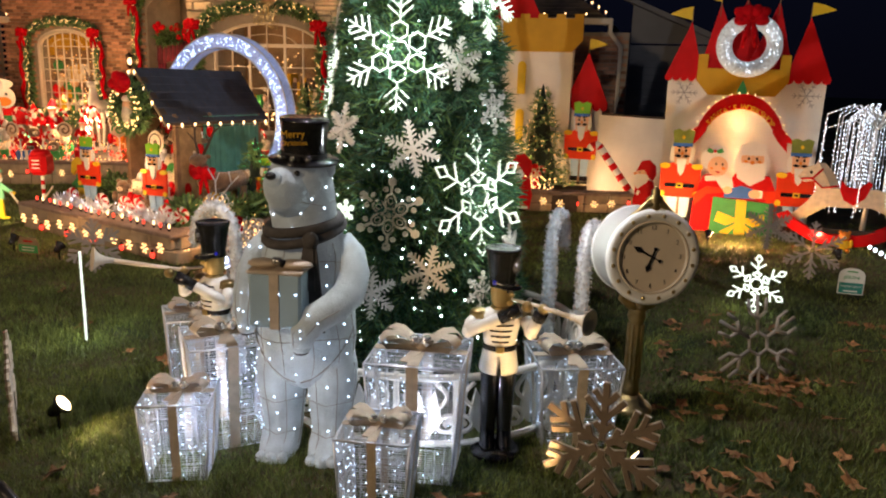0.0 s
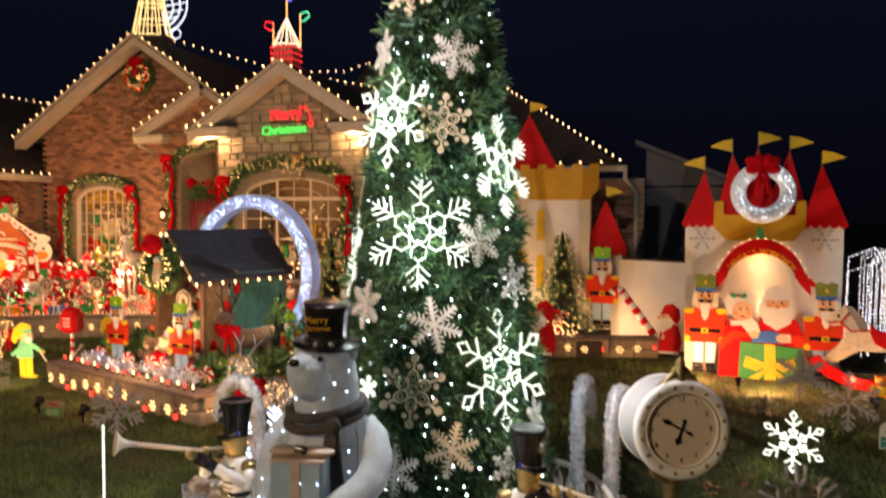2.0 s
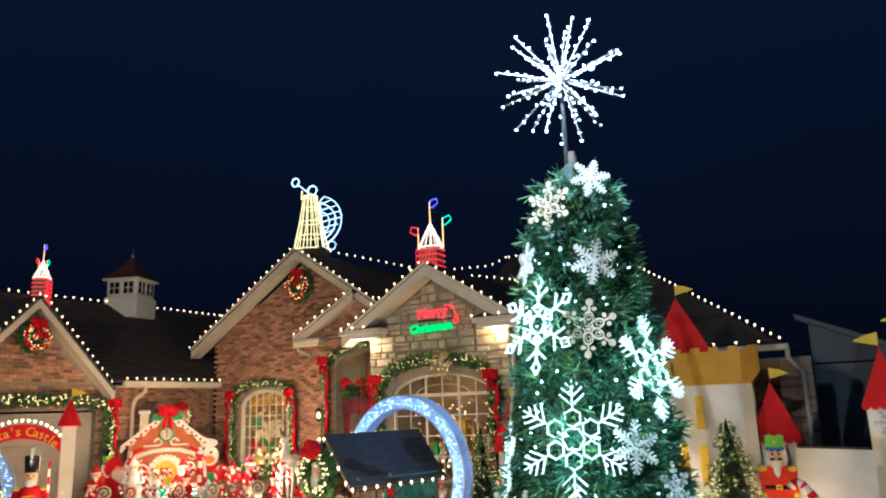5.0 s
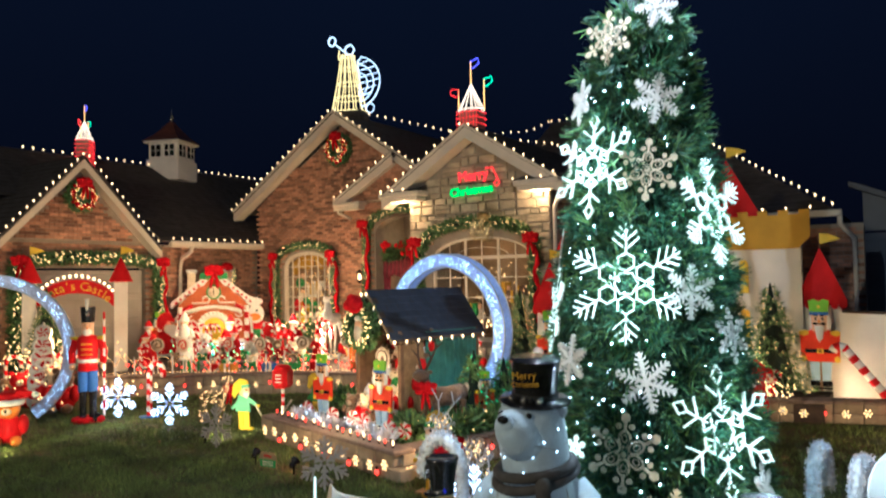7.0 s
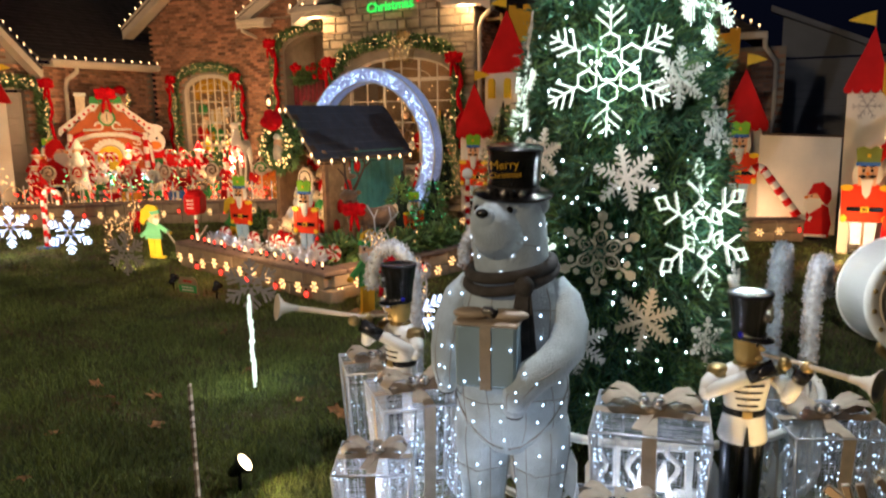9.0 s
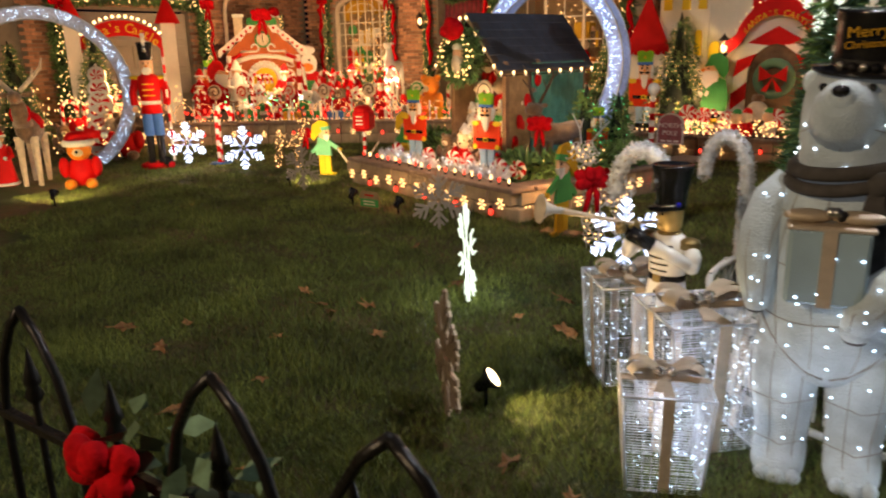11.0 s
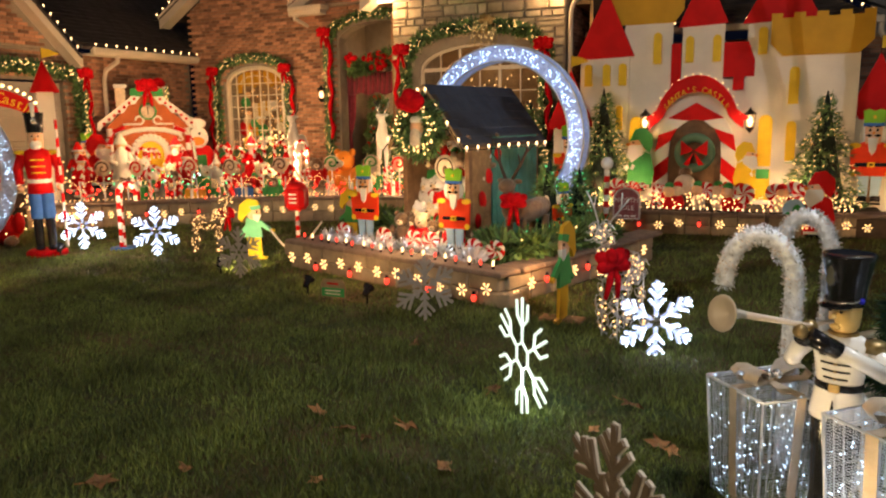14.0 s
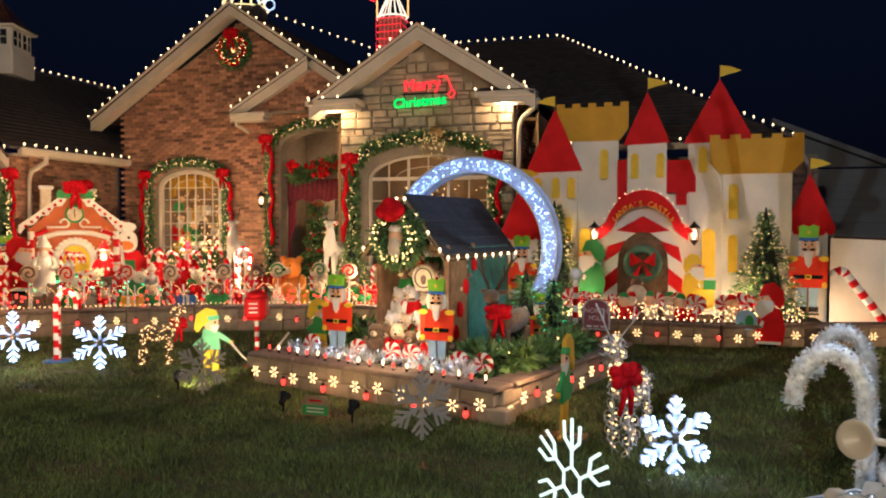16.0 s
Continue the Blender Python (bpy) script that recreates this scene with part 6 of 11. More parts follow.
spart("holly_leaf", hb, "green holly leaf").matrix_basis = SO @ Matrix.Translation((W(0.93, 1.78)[0], 0, W(0.93, 1.78)[1]))
# arched banner
bx, bz = W(0.95, 1.12)
b = MB().prism(arc(bx, bz, 0.60, 158, 22, 18, 0.78) + arc(bx, bz, 0.50, 26, 154, 18, 0.58), WSY - 0.16, WSY - 0.13, RED)
for s in (-1, 1):
    b.prism([(bx + s * 0.44, bz + 0.40), (bx + s * 0.58, bz + 0.30), (bx + s * 0.72, bz + 0.14), (bx + s * 0.62, bz + 0.15), (bx + s * 0.63, bz + 0.02), (bx + s * 0.50, bz + 0.16), (bx + s * 0.42, bz + 0.28)], WSY - 0.175, WSY - 0.162, RED)
sg = spart("banner", b, "red arched banner with gold lettering")
for i, ch in enumerate("SANTA'S WORKSHOP"):
    a = (i - 7.5) * 6.3
    if ch != " ":
        letters(ch, 0.105, YEL, sg, pose(bx + 0.55 * math.sin(radians(a)), WSY - 0.166, bz - 0.08 + 0.68 * math.cos(radians(a)), 0, a * 0.9, 0), 0.003)
for p in arc(bx, bz, 0.63, 160, 20, 15, 0.79):
    part("bulb", MB().ball((p[0], WSY - 0.17, p[1]), 0.009, L_WARM, 6, 5), sg)
# snowflake stencils
for sx in (0.22, 1.72):
    b = MB()
    c = W(sx, 1.86)
    for i in range(6):
        a = 6.283 * i / 6
        b.box((0.09, 0, 0), (0.18, 0.006, 0.008), GREYFL, pose(c[0], WSY - 0.005, c[1], 0, math.degrees(a), 0))
        for q in (0.07, 0.13):
            for s in (-1, 1):
                b.box((0.02, 0, 0), (0.05, 0.005, 0.007), GREYFL, pose(c[0] + q * math.cos(a), WSY - 0.005, c[1] - q * math.sin(a), 0, math.degrees(a) + s * 50, 0))
    spart("flake_stencil", b, "thin grey snowflake outline")


def couple():
    """Two winter figures behind a green gift, one plain board."""
    b = MB()
    P = lambda poly, k, m: b.prism(poly, -0.012 - 0.006 * k, 0.012 - 0.003 * k, m)
    P([(-0.62, 0.02), (-0.2, 0.02), (-0.12, 0.7), (-0.2, 0.95), (-0.48, 0.92), (-0.6, 0.5)], 0, RED)
    P([(-0.2, 0.1), (0.62, 0.1), (0.66, 0.6), (0.5, 0.95), (0.0, 0.98), (-0.15, 0.7)], 1, RED)
    P(ell(0.22, 1.12, 0.27, 0.27), 2, WHITE)
    P(ell(0.22, 1.20, 0.17, 0.15), 3, SKIN)
    P([(0.0, 1.14), (0.44, 1.14), (0.42, 0.9), (0.22, 0.78), (0.02, 0.9)], 4, WHITE)
    P([(0.02, 1.26), (0.42, 1.26), (0.4, 1.42), (0.22, 1.48), (0.04, 1.42)], 4, WHITE)
    P(ell(0.22, 1.15, 0.035, 0.03, 8), 6, ORANGE)
    P(ell(-0.3, 1.18, 0.24, 0.22), 2, WHITE)
    P(ell(-0.28, 1.06, 0.15, 0.16), 3, SKIN)
    P(ell(-0.2, 1.04, 0.025, 0.02, 8), 4, ORANGE)
    for s in (-0.06, 0.06):
        P(ell(0.22 + s, 1.21, 0.016, 0.02, 8), 6, BLACK)
        P(ell(-0.26 + s * 0.8, 1.10, 0.014, 0.018, 8), 6, BLACK)
    for s in (-1, 1):
        P([(-0.34, 1.30), (-0.34 + s * 0.10, 1.35), (-0.34 + s * 0.13, 1.29), (-0.34 + s * 0.06, 1.26)], 5, GREENP)
        P([(0.22, 1.12), (0.22 + s * 0.08, 1.13), (0.22 + s * 0.14, 1.07), (0.22 + s * 0.06, 1.07)], 7, WHITE)
        P([(0.22 + s * 0.03, 1.25), (0.22 + s * 0.09, 1.27), (0.22 + s * 0.09, 1.285), (0.22 + s * 0.03, 1.27)], 7, WHITE)
        P(ell(0.22 + s * 0.10, 1.165, 0.03, 0.022, 8), 5, ORANGE)
        P(ell(-0.28 + s * 0.09, 1.03, 0.024, 0.018, 8), 5, ORANGE)
    P(ell(-0.34, 1.30, 0.025, 0.025, 8), 6, RED)
    P([(-0.32, 0.985), (-0.22, 0.985), (-0.27, 0.955)], 5, REDV)
    P([(-0.46, 0.90), (-0.12, 0.94), (-0.14, 0.86), (-0.44, 0.82)], 3, WHITE)
    P([(-0.58, 0.42), (-0.40, 0.62), (-0.12, 0.66), (-0.10, 0.72), (-0.42, 0.74), (-0.60, 0.60)], 4, REDB)
    P([(0.64, 0.42), (0.60, 0.72), (0.36, 0.70), (0.34, 0.62), (0.48, 0.58), (0.50, 0.42)], 4, REDB)
    P([(0.34, 0.60), (0.42, 0.60), (0.42, 0.72), (0.34, 0.72)], 5, WHITE)
    P([(-0.3, 0.86), (-0.1, 0.6), (0.02, 0.64), (-0.05, 0.88), (-0.15, 0.92)], 4, WHITE)
    P([(-0.14, 0.58), (0.32, 0.58), (0.32, 0.72), (0.1, 0.78), (-0.14, 0.7)], 5, BLUEP)
    P(ell(0.3, 0.66, 0.09, 0.07, 10), 6, SKIN)
    P(ell(-0.1, 0.7, 0.07, 0.06, 10), 6, SKIN)
    P([(-0.32, 0.0), (0.62, 0.0), (0.60, 0.52), (-0.30, 0.58)], 6, GREENP)
    P([(0.06, 0.0), (0.22, 0.0), (0.2, 0.55), (0.05, 0.56)], 7, YEL)
    for s in (-1, 1):
        P([(0.13, 0.24), (0.13 + s * 0.34, 0.36), (0.13 + s * 0.38, 0.2), (0.13 + s * 0.2, 0.14)], 8, YEL)
        P([(0.13, 0.22), (0.13 + s * 0.3, 0.02), (0.13 + s * 0.16, 0.0)], 8, YEL)
    b.box((0, 0.03, 0.3), (0.05, 0.03, 0.62), WOOD)
    return b


solo("winter_couple_figure", couple(), "painted board of two red-suited figures behind a green gift", "board figure", pose(1.0, WSY - 0.3, GZ) @ Matrix.Scale(0.87, 4))
solo("nutcracker_figure", nutcracker(1.36, mat("olive_glitter", (0.20, 0.26, 0.04), 0.6, bump=0.5)), "painted board nutcracker with an olive hat at the workshop", "nutcracker", pose(0.28, WSY - 0.22, GZ + 0.05), "workshop nutcrackers")
solo("nutcracker_figure", nutcracker(1.30, mat("olive_glitter", (0.20, 0.26, 0.04), 0.6, bump=0.5)), "painted board nutcracker with an olive hat at the workshop", "nutcracker", pose(1.78, WSY - 0.32, GZ + 0.05), "workshop nutcrackers")

# weeping tree of cool lights
t = thing("weeping_light_tree", "white trunked weeping tree with hanging cool lights", "light tree", pose(2.62, 11.1, GZ))
part("trunk", MB().tube([(0, 0, 0), (0.02, 0, 0.6), (-0.01, 0, 1.3), (0, 0, 1.6)], [0.04, 0.03, 0.025, 0.02], WHITE, 8), t, "white trunk")
bw, bl = MB(), MB()
for i in range(58):
    a, ro = r.random() * 6.283, r.uniform(0.15, 0.62)
    top = 1.72 + r.uniform(-0.1, 0.12)
    pts = [(0, 0, 1.5), (0.5 * ro * math.cos(a), 0.5 * ro * math.sin(a), top), (ro * math.cos(a), ro * math.sin(a), top - 0.12), (ro * 1.05 * math.cos(a), ro * 1.05 * math.sin(a), r.uniform(0.35, 0.8))]
    bw.tube(pts, 0.006, WHITE, 4)
    for p in along(pts[1:], 0.055):
        bl.ball(p + Vector((r.gauss(0, 0.008), r.gauss(0, 0.008), 0)), (0.0045, 0.0045, 0.009), L_COOL, 5, 4)
part("branches", bw, t, "drooping white wire branches")
part("lights", bl, t, "cool white lights", kind="stuff")

# rocking horse cut from board
t = thing("rocking_horse", "cream board rocking horse with red saddle on red rockers", "rocking horse", pose(2.30, 10.75, GZ + 0.02, 0, 0, -6))
part("body", MB().prism([(-0.58, 0.86), (-0.50, 0.98), (-0.40, 1.02), (-0.36, 1.10), (-0.32, 1.02), (-0.22, 0.92), (-0.12, 0.76), (0.10, 0.72), (0.34, 0.76), (0.48, 0.72), (0.58, 0.56), (0.66, 0.30), (0.56, 0.26), (0.46, 0.46), (0.30, 0.52), (0.0, 0.50), (-0.20, 0.50), (-0.34, 0.40), (-0.56, 0.26), (-0.64, 0.32), (-0.44, 0.54), (-0.34, 0.70), (-0.38, 0.82), (-0.50, 0.80)], -0.02, 0.02, FURW), t, "cream board horse")
part("mane", MB().prism([(-0.36, 1.06), (-0.28, 1.06), (-0.14, 0.90), (-0.08, 0.74), (-0.18, 0.74), (-0.26, 0.90)], -0.03, -0.021, GREYFL), t, "grey painted mane")
part("eye", MB().prism(ell(-0.43, 0.93, 0.018, 0.022, 8), -0.027, -0.021, BLACK), t)
part("tail", MB().prism([(0.48, 0.70), (0.62, 0.74), (0.74, 0.62), (0.76, 0.44), (0.68, 0.40), (0.66, 0.56), (0.56, 0.62)], -0.012, 0.012, GREYFL), t, "grey tail")
part("saddle", MB().prism([(-0.06, 0.84), (0.0, 0.77), (0.14, 0.76), (0.24, 0.86), (0.28, 0.82), (0.22, 0.64), (0.10, 0.54), (-0.02, 0.60), (-0.08, 0.74)], -0.032, -0.021, RED), t, "red saddle")
part("bridle", MB().tube([(-0.54, -0.03, 0.84), (-0.40, -0.03, 0.86), (-0.30, -0.03, 0.98)], 0.014, RED, 6).tube([(-0.42, -0.03, 0.86), (-0.28, -0.03, 0.74), (-0.08, -0.03, 0.78)], 0.012, RED, 6), t, "red bridle")
for y in (-0.06, 0.06):
    part("rocker", MB().prism(arc(0, 0.90, 0.98, 218, 322, 18, 0.90) + arc(0, 0.94, 0.86, 318, 222, 18, 0.80), y - 0.015, y + 0.015, RED), t, "red rocker")
part("hollow_strip", MB().prism([(-0.50, 0.22), (0.52, 0.22), (0.46, 0.16), (-0.44, 0.16)], -0.04, 0.04, BLACKM), t, "black strip in the hollow between the rockers")

# yard sign
t = thing("yard_sign", "small white and green lawn notice on wire legs", "yard sign", pose(1.80, 7.75, GZ))
p = part("panel", MB().prism([(-0.11, 0.12), (0.11, 0.12), (0.11, 0.30)] + arc(0, 0.30, 0.11, 0, 180, 8, 0.07), -0.004, 0.004, WHITE), t)
part("green_band", MB().box((0, -0.007, 0.18), (0.20, 0.004, 0.1), mat("sign_green", (0.02, 0.22, 0.18), 0.5)), p)
letters("please", 0.055, GREENP, p, pose(0, -0.007, 0.285), 0.001)
letters("KEEP OFF GRASS", 0.024, WHITE, p, pose(0, -0.011, 0.195), 0.001)
part("bar", MB().box((0, -0.006, 0.335), (0.09, 0.003, 0.012), GREENP), p)
part("bar", MB().box((0, -0.011, 0.152), (0.12, 0.003, 0.012), WHITE), p)
for x in (-0.08, 0.08):
    part("leg", MB().cyl((x, 0.004, -0.01), (x, 0.004, 0.14), 0.004, 0.004, IRON, 5), t)
light_string("path_lights", [(2.55, 10.3, 0.05), (2.75, 9.0, 0.02), (2.95, 7.6, 0.0), (3.2, 6.0, 0.0)], 0.16, "cool white lights on a wire along the lawn edge", 0.8, MB().ball((0, 0, 0), (0.026, 0.026, 0.032), L_COOL, 8, 6).mesh("bulb"))

# leaning candy cane at the low white wall
b = MB()
cane_path = [(-1.12, 12.5, 0.92), (-1.085, 12.5, 0.975), (-1.02, 12.5, 1.0), (-0.965, 12.5, 0.98)]
cane_path += [tuple(Vector((-0.94, 12.5, 0.94)).lerp(Vector((-0.22, 12.52, -0.02)), k / 12)) for k in range(13)]
b.tube(cane_path, 0.06, WHITE, 12)
b.mats.append(RED)
for q in range((len(cane_path) - 1) * 12):
    b.mi[q] = (q // 12) % 2
solo("leaning_cane", b, "thick red and white candy cane leaning at the white wall", "candy cane")

# ---- big tree ----
TX, TY = -1.44, 4.68


def tree_r(z):
    return 0.70 - (z - 0.2) * 0.128


tree = thing("big_tree", "tall cone tree of dense green garland with cool white lights", "christmas tree", pose(TX, TY, GZ))
part("trunk", MB().cyl((0, 0, 0), (0, 0, 3.9), 0.06, 0.03, DARKW, 10), tree)
# unseen dark cone added so that no light passes through the needles
part("core", MB().lathe([(0.0, 0.2), (0.54, 0.22), (0.55, 0.35), (0.12, 3.75), (0.0, 3.85)], CORE, 20), tree, "dark green cone added inside to block light")
cs, cs2 = [], []
for i in range(17000):
    z = 0.22 + 3.6 * (1 - math.sqrt(R.random() * 0.93 + 0.0049)) / 0.97
    a = R.random() * 6.283
    lump = 0.06 * math.sin(7 * a + 3 * math.sin(5 * z)) * math.sin(11 * z) + 0.05 * noise.noise((4 * math.cos(a), 4 * math.sin(a), 5 * z))
    rr = tree_r(z) - 0.07 + lump + R.uniform(-0.05, 0.02)
    d = Vector((math.cos(a), math.sin(a), R.uniform(-0.7, 0.3))) + Vector((R.gauss(0, 0.4), R.gauss(0, 0.4), R.gauss(0, 0.3)))
    (cs if i % 3 else cs2).append(((rr * math.cos(a), rr * math.sin(a), z), d))
part("foliage", sprigs(MB(), cs, 0.10, NEEDLEB, 6, 0.0065), tree, "dense blue-green needles", kind="stuff")
part("foliage", sprigs(MB(), cs2, 0.11, NEEDLE, 6, 0.0065), tree, "lighter green needle tips", kind="stuff")
leds = []
for i in range(560):
    z = 0.25 + 3.55 * (1 - math.sqrt(R.random() * 0.93 + 0.004)) / 0.97
    a = R.random() * 6.283
    leds.append(((tree_r(z) + 0.0 + R.uniform(-0.03, 0.02)) * math.cos(a), (tree_r(z) + R.uniform(-0.03, 0.02)) * math.sin(a), z))
LED = MB().ball((0, 0, 0), 0.0062, L_TREE, 6, 5).cyl((0, 0, -0.03), (0, 0, -0.01), 0.006, 0.006, GREENP, 5).mesh("bulb")
for p in leds:
    part("bulb", LED, tree, m=Matrix.Translation(p))


# ---- snowflakes ----
def strokes(r, style):
    """Strokes (x0, z0, x1, z1, width) of a six-armed flake of radius r."""
    out = []
    for i in range(6):
        a = radians(60 * i + 90)
        def P(d, off=0.0, s=1):
            return (d * r * math.cos(a) - s * off * r * math.sin(a), d * r * math.sin(a) + s * off * r * math.cos(a))
        if style == "rope":
            hx = [P(0.36 + 0.155 * math.cos(radians(60 * k)), 0.155 * math.sin(radians(60 * k))) for k in range(6)]
            out += [(*hx[k], *hx[(k + 1) % 6], 0.03) for k in range(6)]
            out.append((*P(0.515), *P(1.0), 0.03))
            for d, l in ((0.58, 0.30), (0.73, 0.25), (0.87, 0.14)):
                for s in (-1, 1):
                    out.append((*P(d), *P(d + l * 0.6, l * 0.7, s), 0.03))
        elif style == "hex":
            out.append((*P(0.34), *P(0.72), 0.03))
            for s in (-1, 1):
                out.append((*P(0.22), *P(0.34, 0.14, s), 0.03))
                out.append((*P(0.34, 0.14, s), *P(0.42), 0.03))
                out.append((*P(0.72), *P(0.86, 0.10, s), 0.03))
                out.append((*P(0.86, 0.10, s), *P(1.0), 0.03))
                out.append((*P(0.52), *P(0.70, 0.24, s), 0.03))
        elif style == "dense":
            out.append((*P(0.10), *P(0.97), 0.085))
            for d, l in ((0.20, 0.17), (0.40, 0.40), (0.64, 0.24)):
                for s in (-1, 1):
                    out.append((*P(d), *P(d + l * 0.80, l * 0.70, s), 0.072))
        elif style == "branch":
            out.append((*P(0.10), *P(1.0), 0.065))
            for d, l in ((0.34, 0.30), (0.58, 0.30), (0.80, 0.18)):
                for s in (-1, 1):
                    out.append((*P(d), *P(d + l * 0.7, l * 0.62, s), 0.055))
        elif style == "comb":
            out.append((*P(0.24), *P(1.0), 0.035))
            for s in (-1, 1):
                out.append((*P(0.50), *P(0.66, 0.19, s), 0.035))
                out.append((*P(0.66, 0.19, s), *P(0.92, 0.21, s), 0.035))
    return out


def flake_board(r, style, m, th=0.012, edge=None):
    b = MB()
    if style == "fern":
        # six broad toothed arms and a round hub
        right = [(0.05, 0.0)]
        for d, l in ((0.20, 0.17), (0.36, 0.25), (0.52, 0.25), (0.68, 0.20), (0.83, 0.13)):
            right += [(0.065, d), (l, d + 0.10), (l - 0.03, d + 0.155), (0.07, d + 0.085)]
        arm = [(x * r, z * r) for x, z in right + [(0.04, 0.98), (0.0, 1.0)]] + [(-x * r, z * r) for x, z in ([(0.04, 0.98)] + right[::-1])]
        for i in range(6):
            b.prism(arm, -th / 2 - 0.0005 * i, th / 2 + 0.0003 * i, m, pose(0, 0, 0, 0, 60 * i, 0))
        return b.prism(ell(0, 0, 0.12 * r, 0.12 * r, 12), -th / 2 - 0.004, th / 2, m)
    if style == "lace":
        for i in range(6):
            at = pose(0, 0, 0, 0, 60 * i, 0)
            b.prism([(-0.035 * r, 0.5 * r), (0.035 * r, 0.5 * r), (0.045 * r, 0.80 * r), (-0.045 * r, 0.80 * r)], -th / 2, th / 2 + 0.0003 * i, m, at)
            b.prism([(0.125 * r * math.sin(radians(60 * k)), 0.875 * r + 0.135 * r * math.cos(radians(60 * k))) for k in range(6)], -th / 2 - 0.002, th / 2, m, at)
            for s in (-1, 1):
                b.prism([(s * q[0], q[1]) for q in ell(0.16 * r, 0.66 * r, 0.085 * r, 0.075 * r, 10)], -th / 2 - 0.001, th / 2, m, at)
            b.tube([(0.145 * r * math.sin(q), -0.002, 0.345 * r - 0.20 * r * math.cos(q)) for q in [6.2832 * k / 16 for k in range(16)]], 0.034 * r, m, 6, True, at)
            b.tube([(0.07 * r * math.sin(q), -0.003, 0.36 * r - 0.09 * r * math.cos(q)) for q in [6.2832 * k / 10 for k in range(10)]], 0.022 * r, m, 5, True, at)
        return b.prism(ell(0, 0, 0.10 * r, 0.10 * r, 12), -th / 2 - 0.004, th / 2, m)
    for k, (x0, z0, x1, z1, w) in enumerate(strokes(r, style)):
        d = math.hypot(x1 - x0, z1 - z0)
        a = math.degrees(math.atan2(z1 - z0, x1 - x0))
        t = th + 0.0004 * (k % 7)
        b.box((0, 0, 0), (d + w * r * 0.5, t, w * r * 2 * 0.6), m, pose((x0 + x1) / 2, 0, (z0 + z1) / 2, 0, -a, 0), bev=0.0015)
        if edge:
            b.box((0, t * 0.35, 0), (d + w * r * 0.5 + 0.006, t * 0.7, w * r * 1.2 + 0.006), edge, pose((x0 + x1) / 2, 0.003, (z0 + z1) / 2, 0, -a, 0))
    return b


def flake_rope(r, style, m, tube_r=0.007):
    b = MB()
    for x0, z0, x1, z1, w in strokes(r, style):
        b.tube([(x0, 0, z0), (x1, 0, z1)], tube_r, m, 6)
    if style in ("rope", "hex"):
        b.tube([(0.2 * r * math.cos(6.283 * i / 6), 0, 0.2 * r * math.sin(6.283 * i / 6)) for i in range(6)], tube_r, m, 6, True)
    if style == "comb":
        b.tube([(0.24 * r * math.cos(6.283 * i / 6 + 0.5236), 0, 0.24 * r * math.sin(6.283 * i / 6 + 0.5236)) for i in range(6)], tube_r, m, 6, True)
    return b


def on_tree(ang, z, off=0.03, roll=0):
    d = tree_r(z) + off
    return pose(TX + d * math.sin(radians(ang)), TY - d * math.cos(radians(ang)), z, 0, 0, ang) @ pose(0, 0, 0, -8, 0, 0) @ pose(0, 0, 0, 0, roll, 0)


rope = "snowflake outlined in cool white rope light on the tree"
for ang, z, r_, st in ((6, 2.04, 0.32, "rope"), (70, 2.42, 0.30, "rope"), (54, 1.27, 0.34, "hex"), (-22, 2.70, 0.30, "hex"), (-60, 1.9, 0.26, "rope")):
    b = flake_rope(r_, st, L_ROPE, 0.0034)
    for x0, z0, x1, z1, w in strokes(r_, st):
        d = max(1, int(math.hypot(x1 - x0, z1 - z0) / 0.021))
        dots([(x0 + (x1 - x0) * q / d, -0.003, z0 + (z1 - z0) * q / d) for q in range(d + 1)], 0.0055, L_ROPE, b, 6, 4)
    t = thing("lit_tree_snowflake", rope, "lit snowflake", on_tree(ang, z, 0.05), "lit snowflakes on the tree")
    part("rope_light", b, t)
    part("frame", flake_rope(r_ * 0.99, st, WHITE, 0.004), t, m=Matrix.Translation((0, 0.012, 0)))
    part("hook", MB().tube([(0, 0.0, 0.1), (0, 0.06, 0.12)], 0.004, IRON, 4), t)
for ang, z, r_, st, m, roll in ((44, 1.99, 0.15, "fern", ORNW, 8), (16, 1.53, 0.16, "fern", ORNW, -12), (-30, 1.62, 0.145, "fern", ORNW, 5), (5, 1.17, 0.205, "lace", ORNG, 3), (25, 0.86, 0.155, "fern", ORNG, 14), (-2, 0.73, 0.155, "fern", ORNW, 0),
                                (53, 0.73, 0.12, "lace", ORNW, 10), (-12, 3.43, 0.165, "lace", ORNG, 0), (31, 3.05, 0.15, "fern", ORNW, 12), (37, 3.58, 0.13, "fern", ORNW, 20), (21, 2.65, 0.175, "lace", ORNG, 6), (-68, 2.2, 0.17, "lace", ORNW, 0),
                                (70, 1.75, 0.15, "lace", ORNW, 0), (-45, 3.1, 0.14, "fern", ORNW, 0), (-62, 2.75, 0.14, "fern", ORNW, 0), (80, 0.95, 0.13, "fern", ORNW, 0)):
    b = flake_board(r_, st, m, 0.007)
    b.tube([(0, 0, r_), (0, 0.015, r_ + 0.03)], 0.003, IRON, 4)
    lab = "champagne lace-cut snowflake ornament on the tree" if st == "lace" and m is ORNG else "white glitter snowflake ornament with fern-like arms on the tree"
    solo("snowflake_ornament", b, lab, "snowflake ornament", on_tree(ang, z, 0.045, roll), "snowflake ornaments")
solo("lit_small_snowflake", flake_rope(0.07, "rope", L_ROPE, 0.006), "tiny lit snowflake on the tree", "lit snowflake", on_tree(-21, 1.16, 0.05))
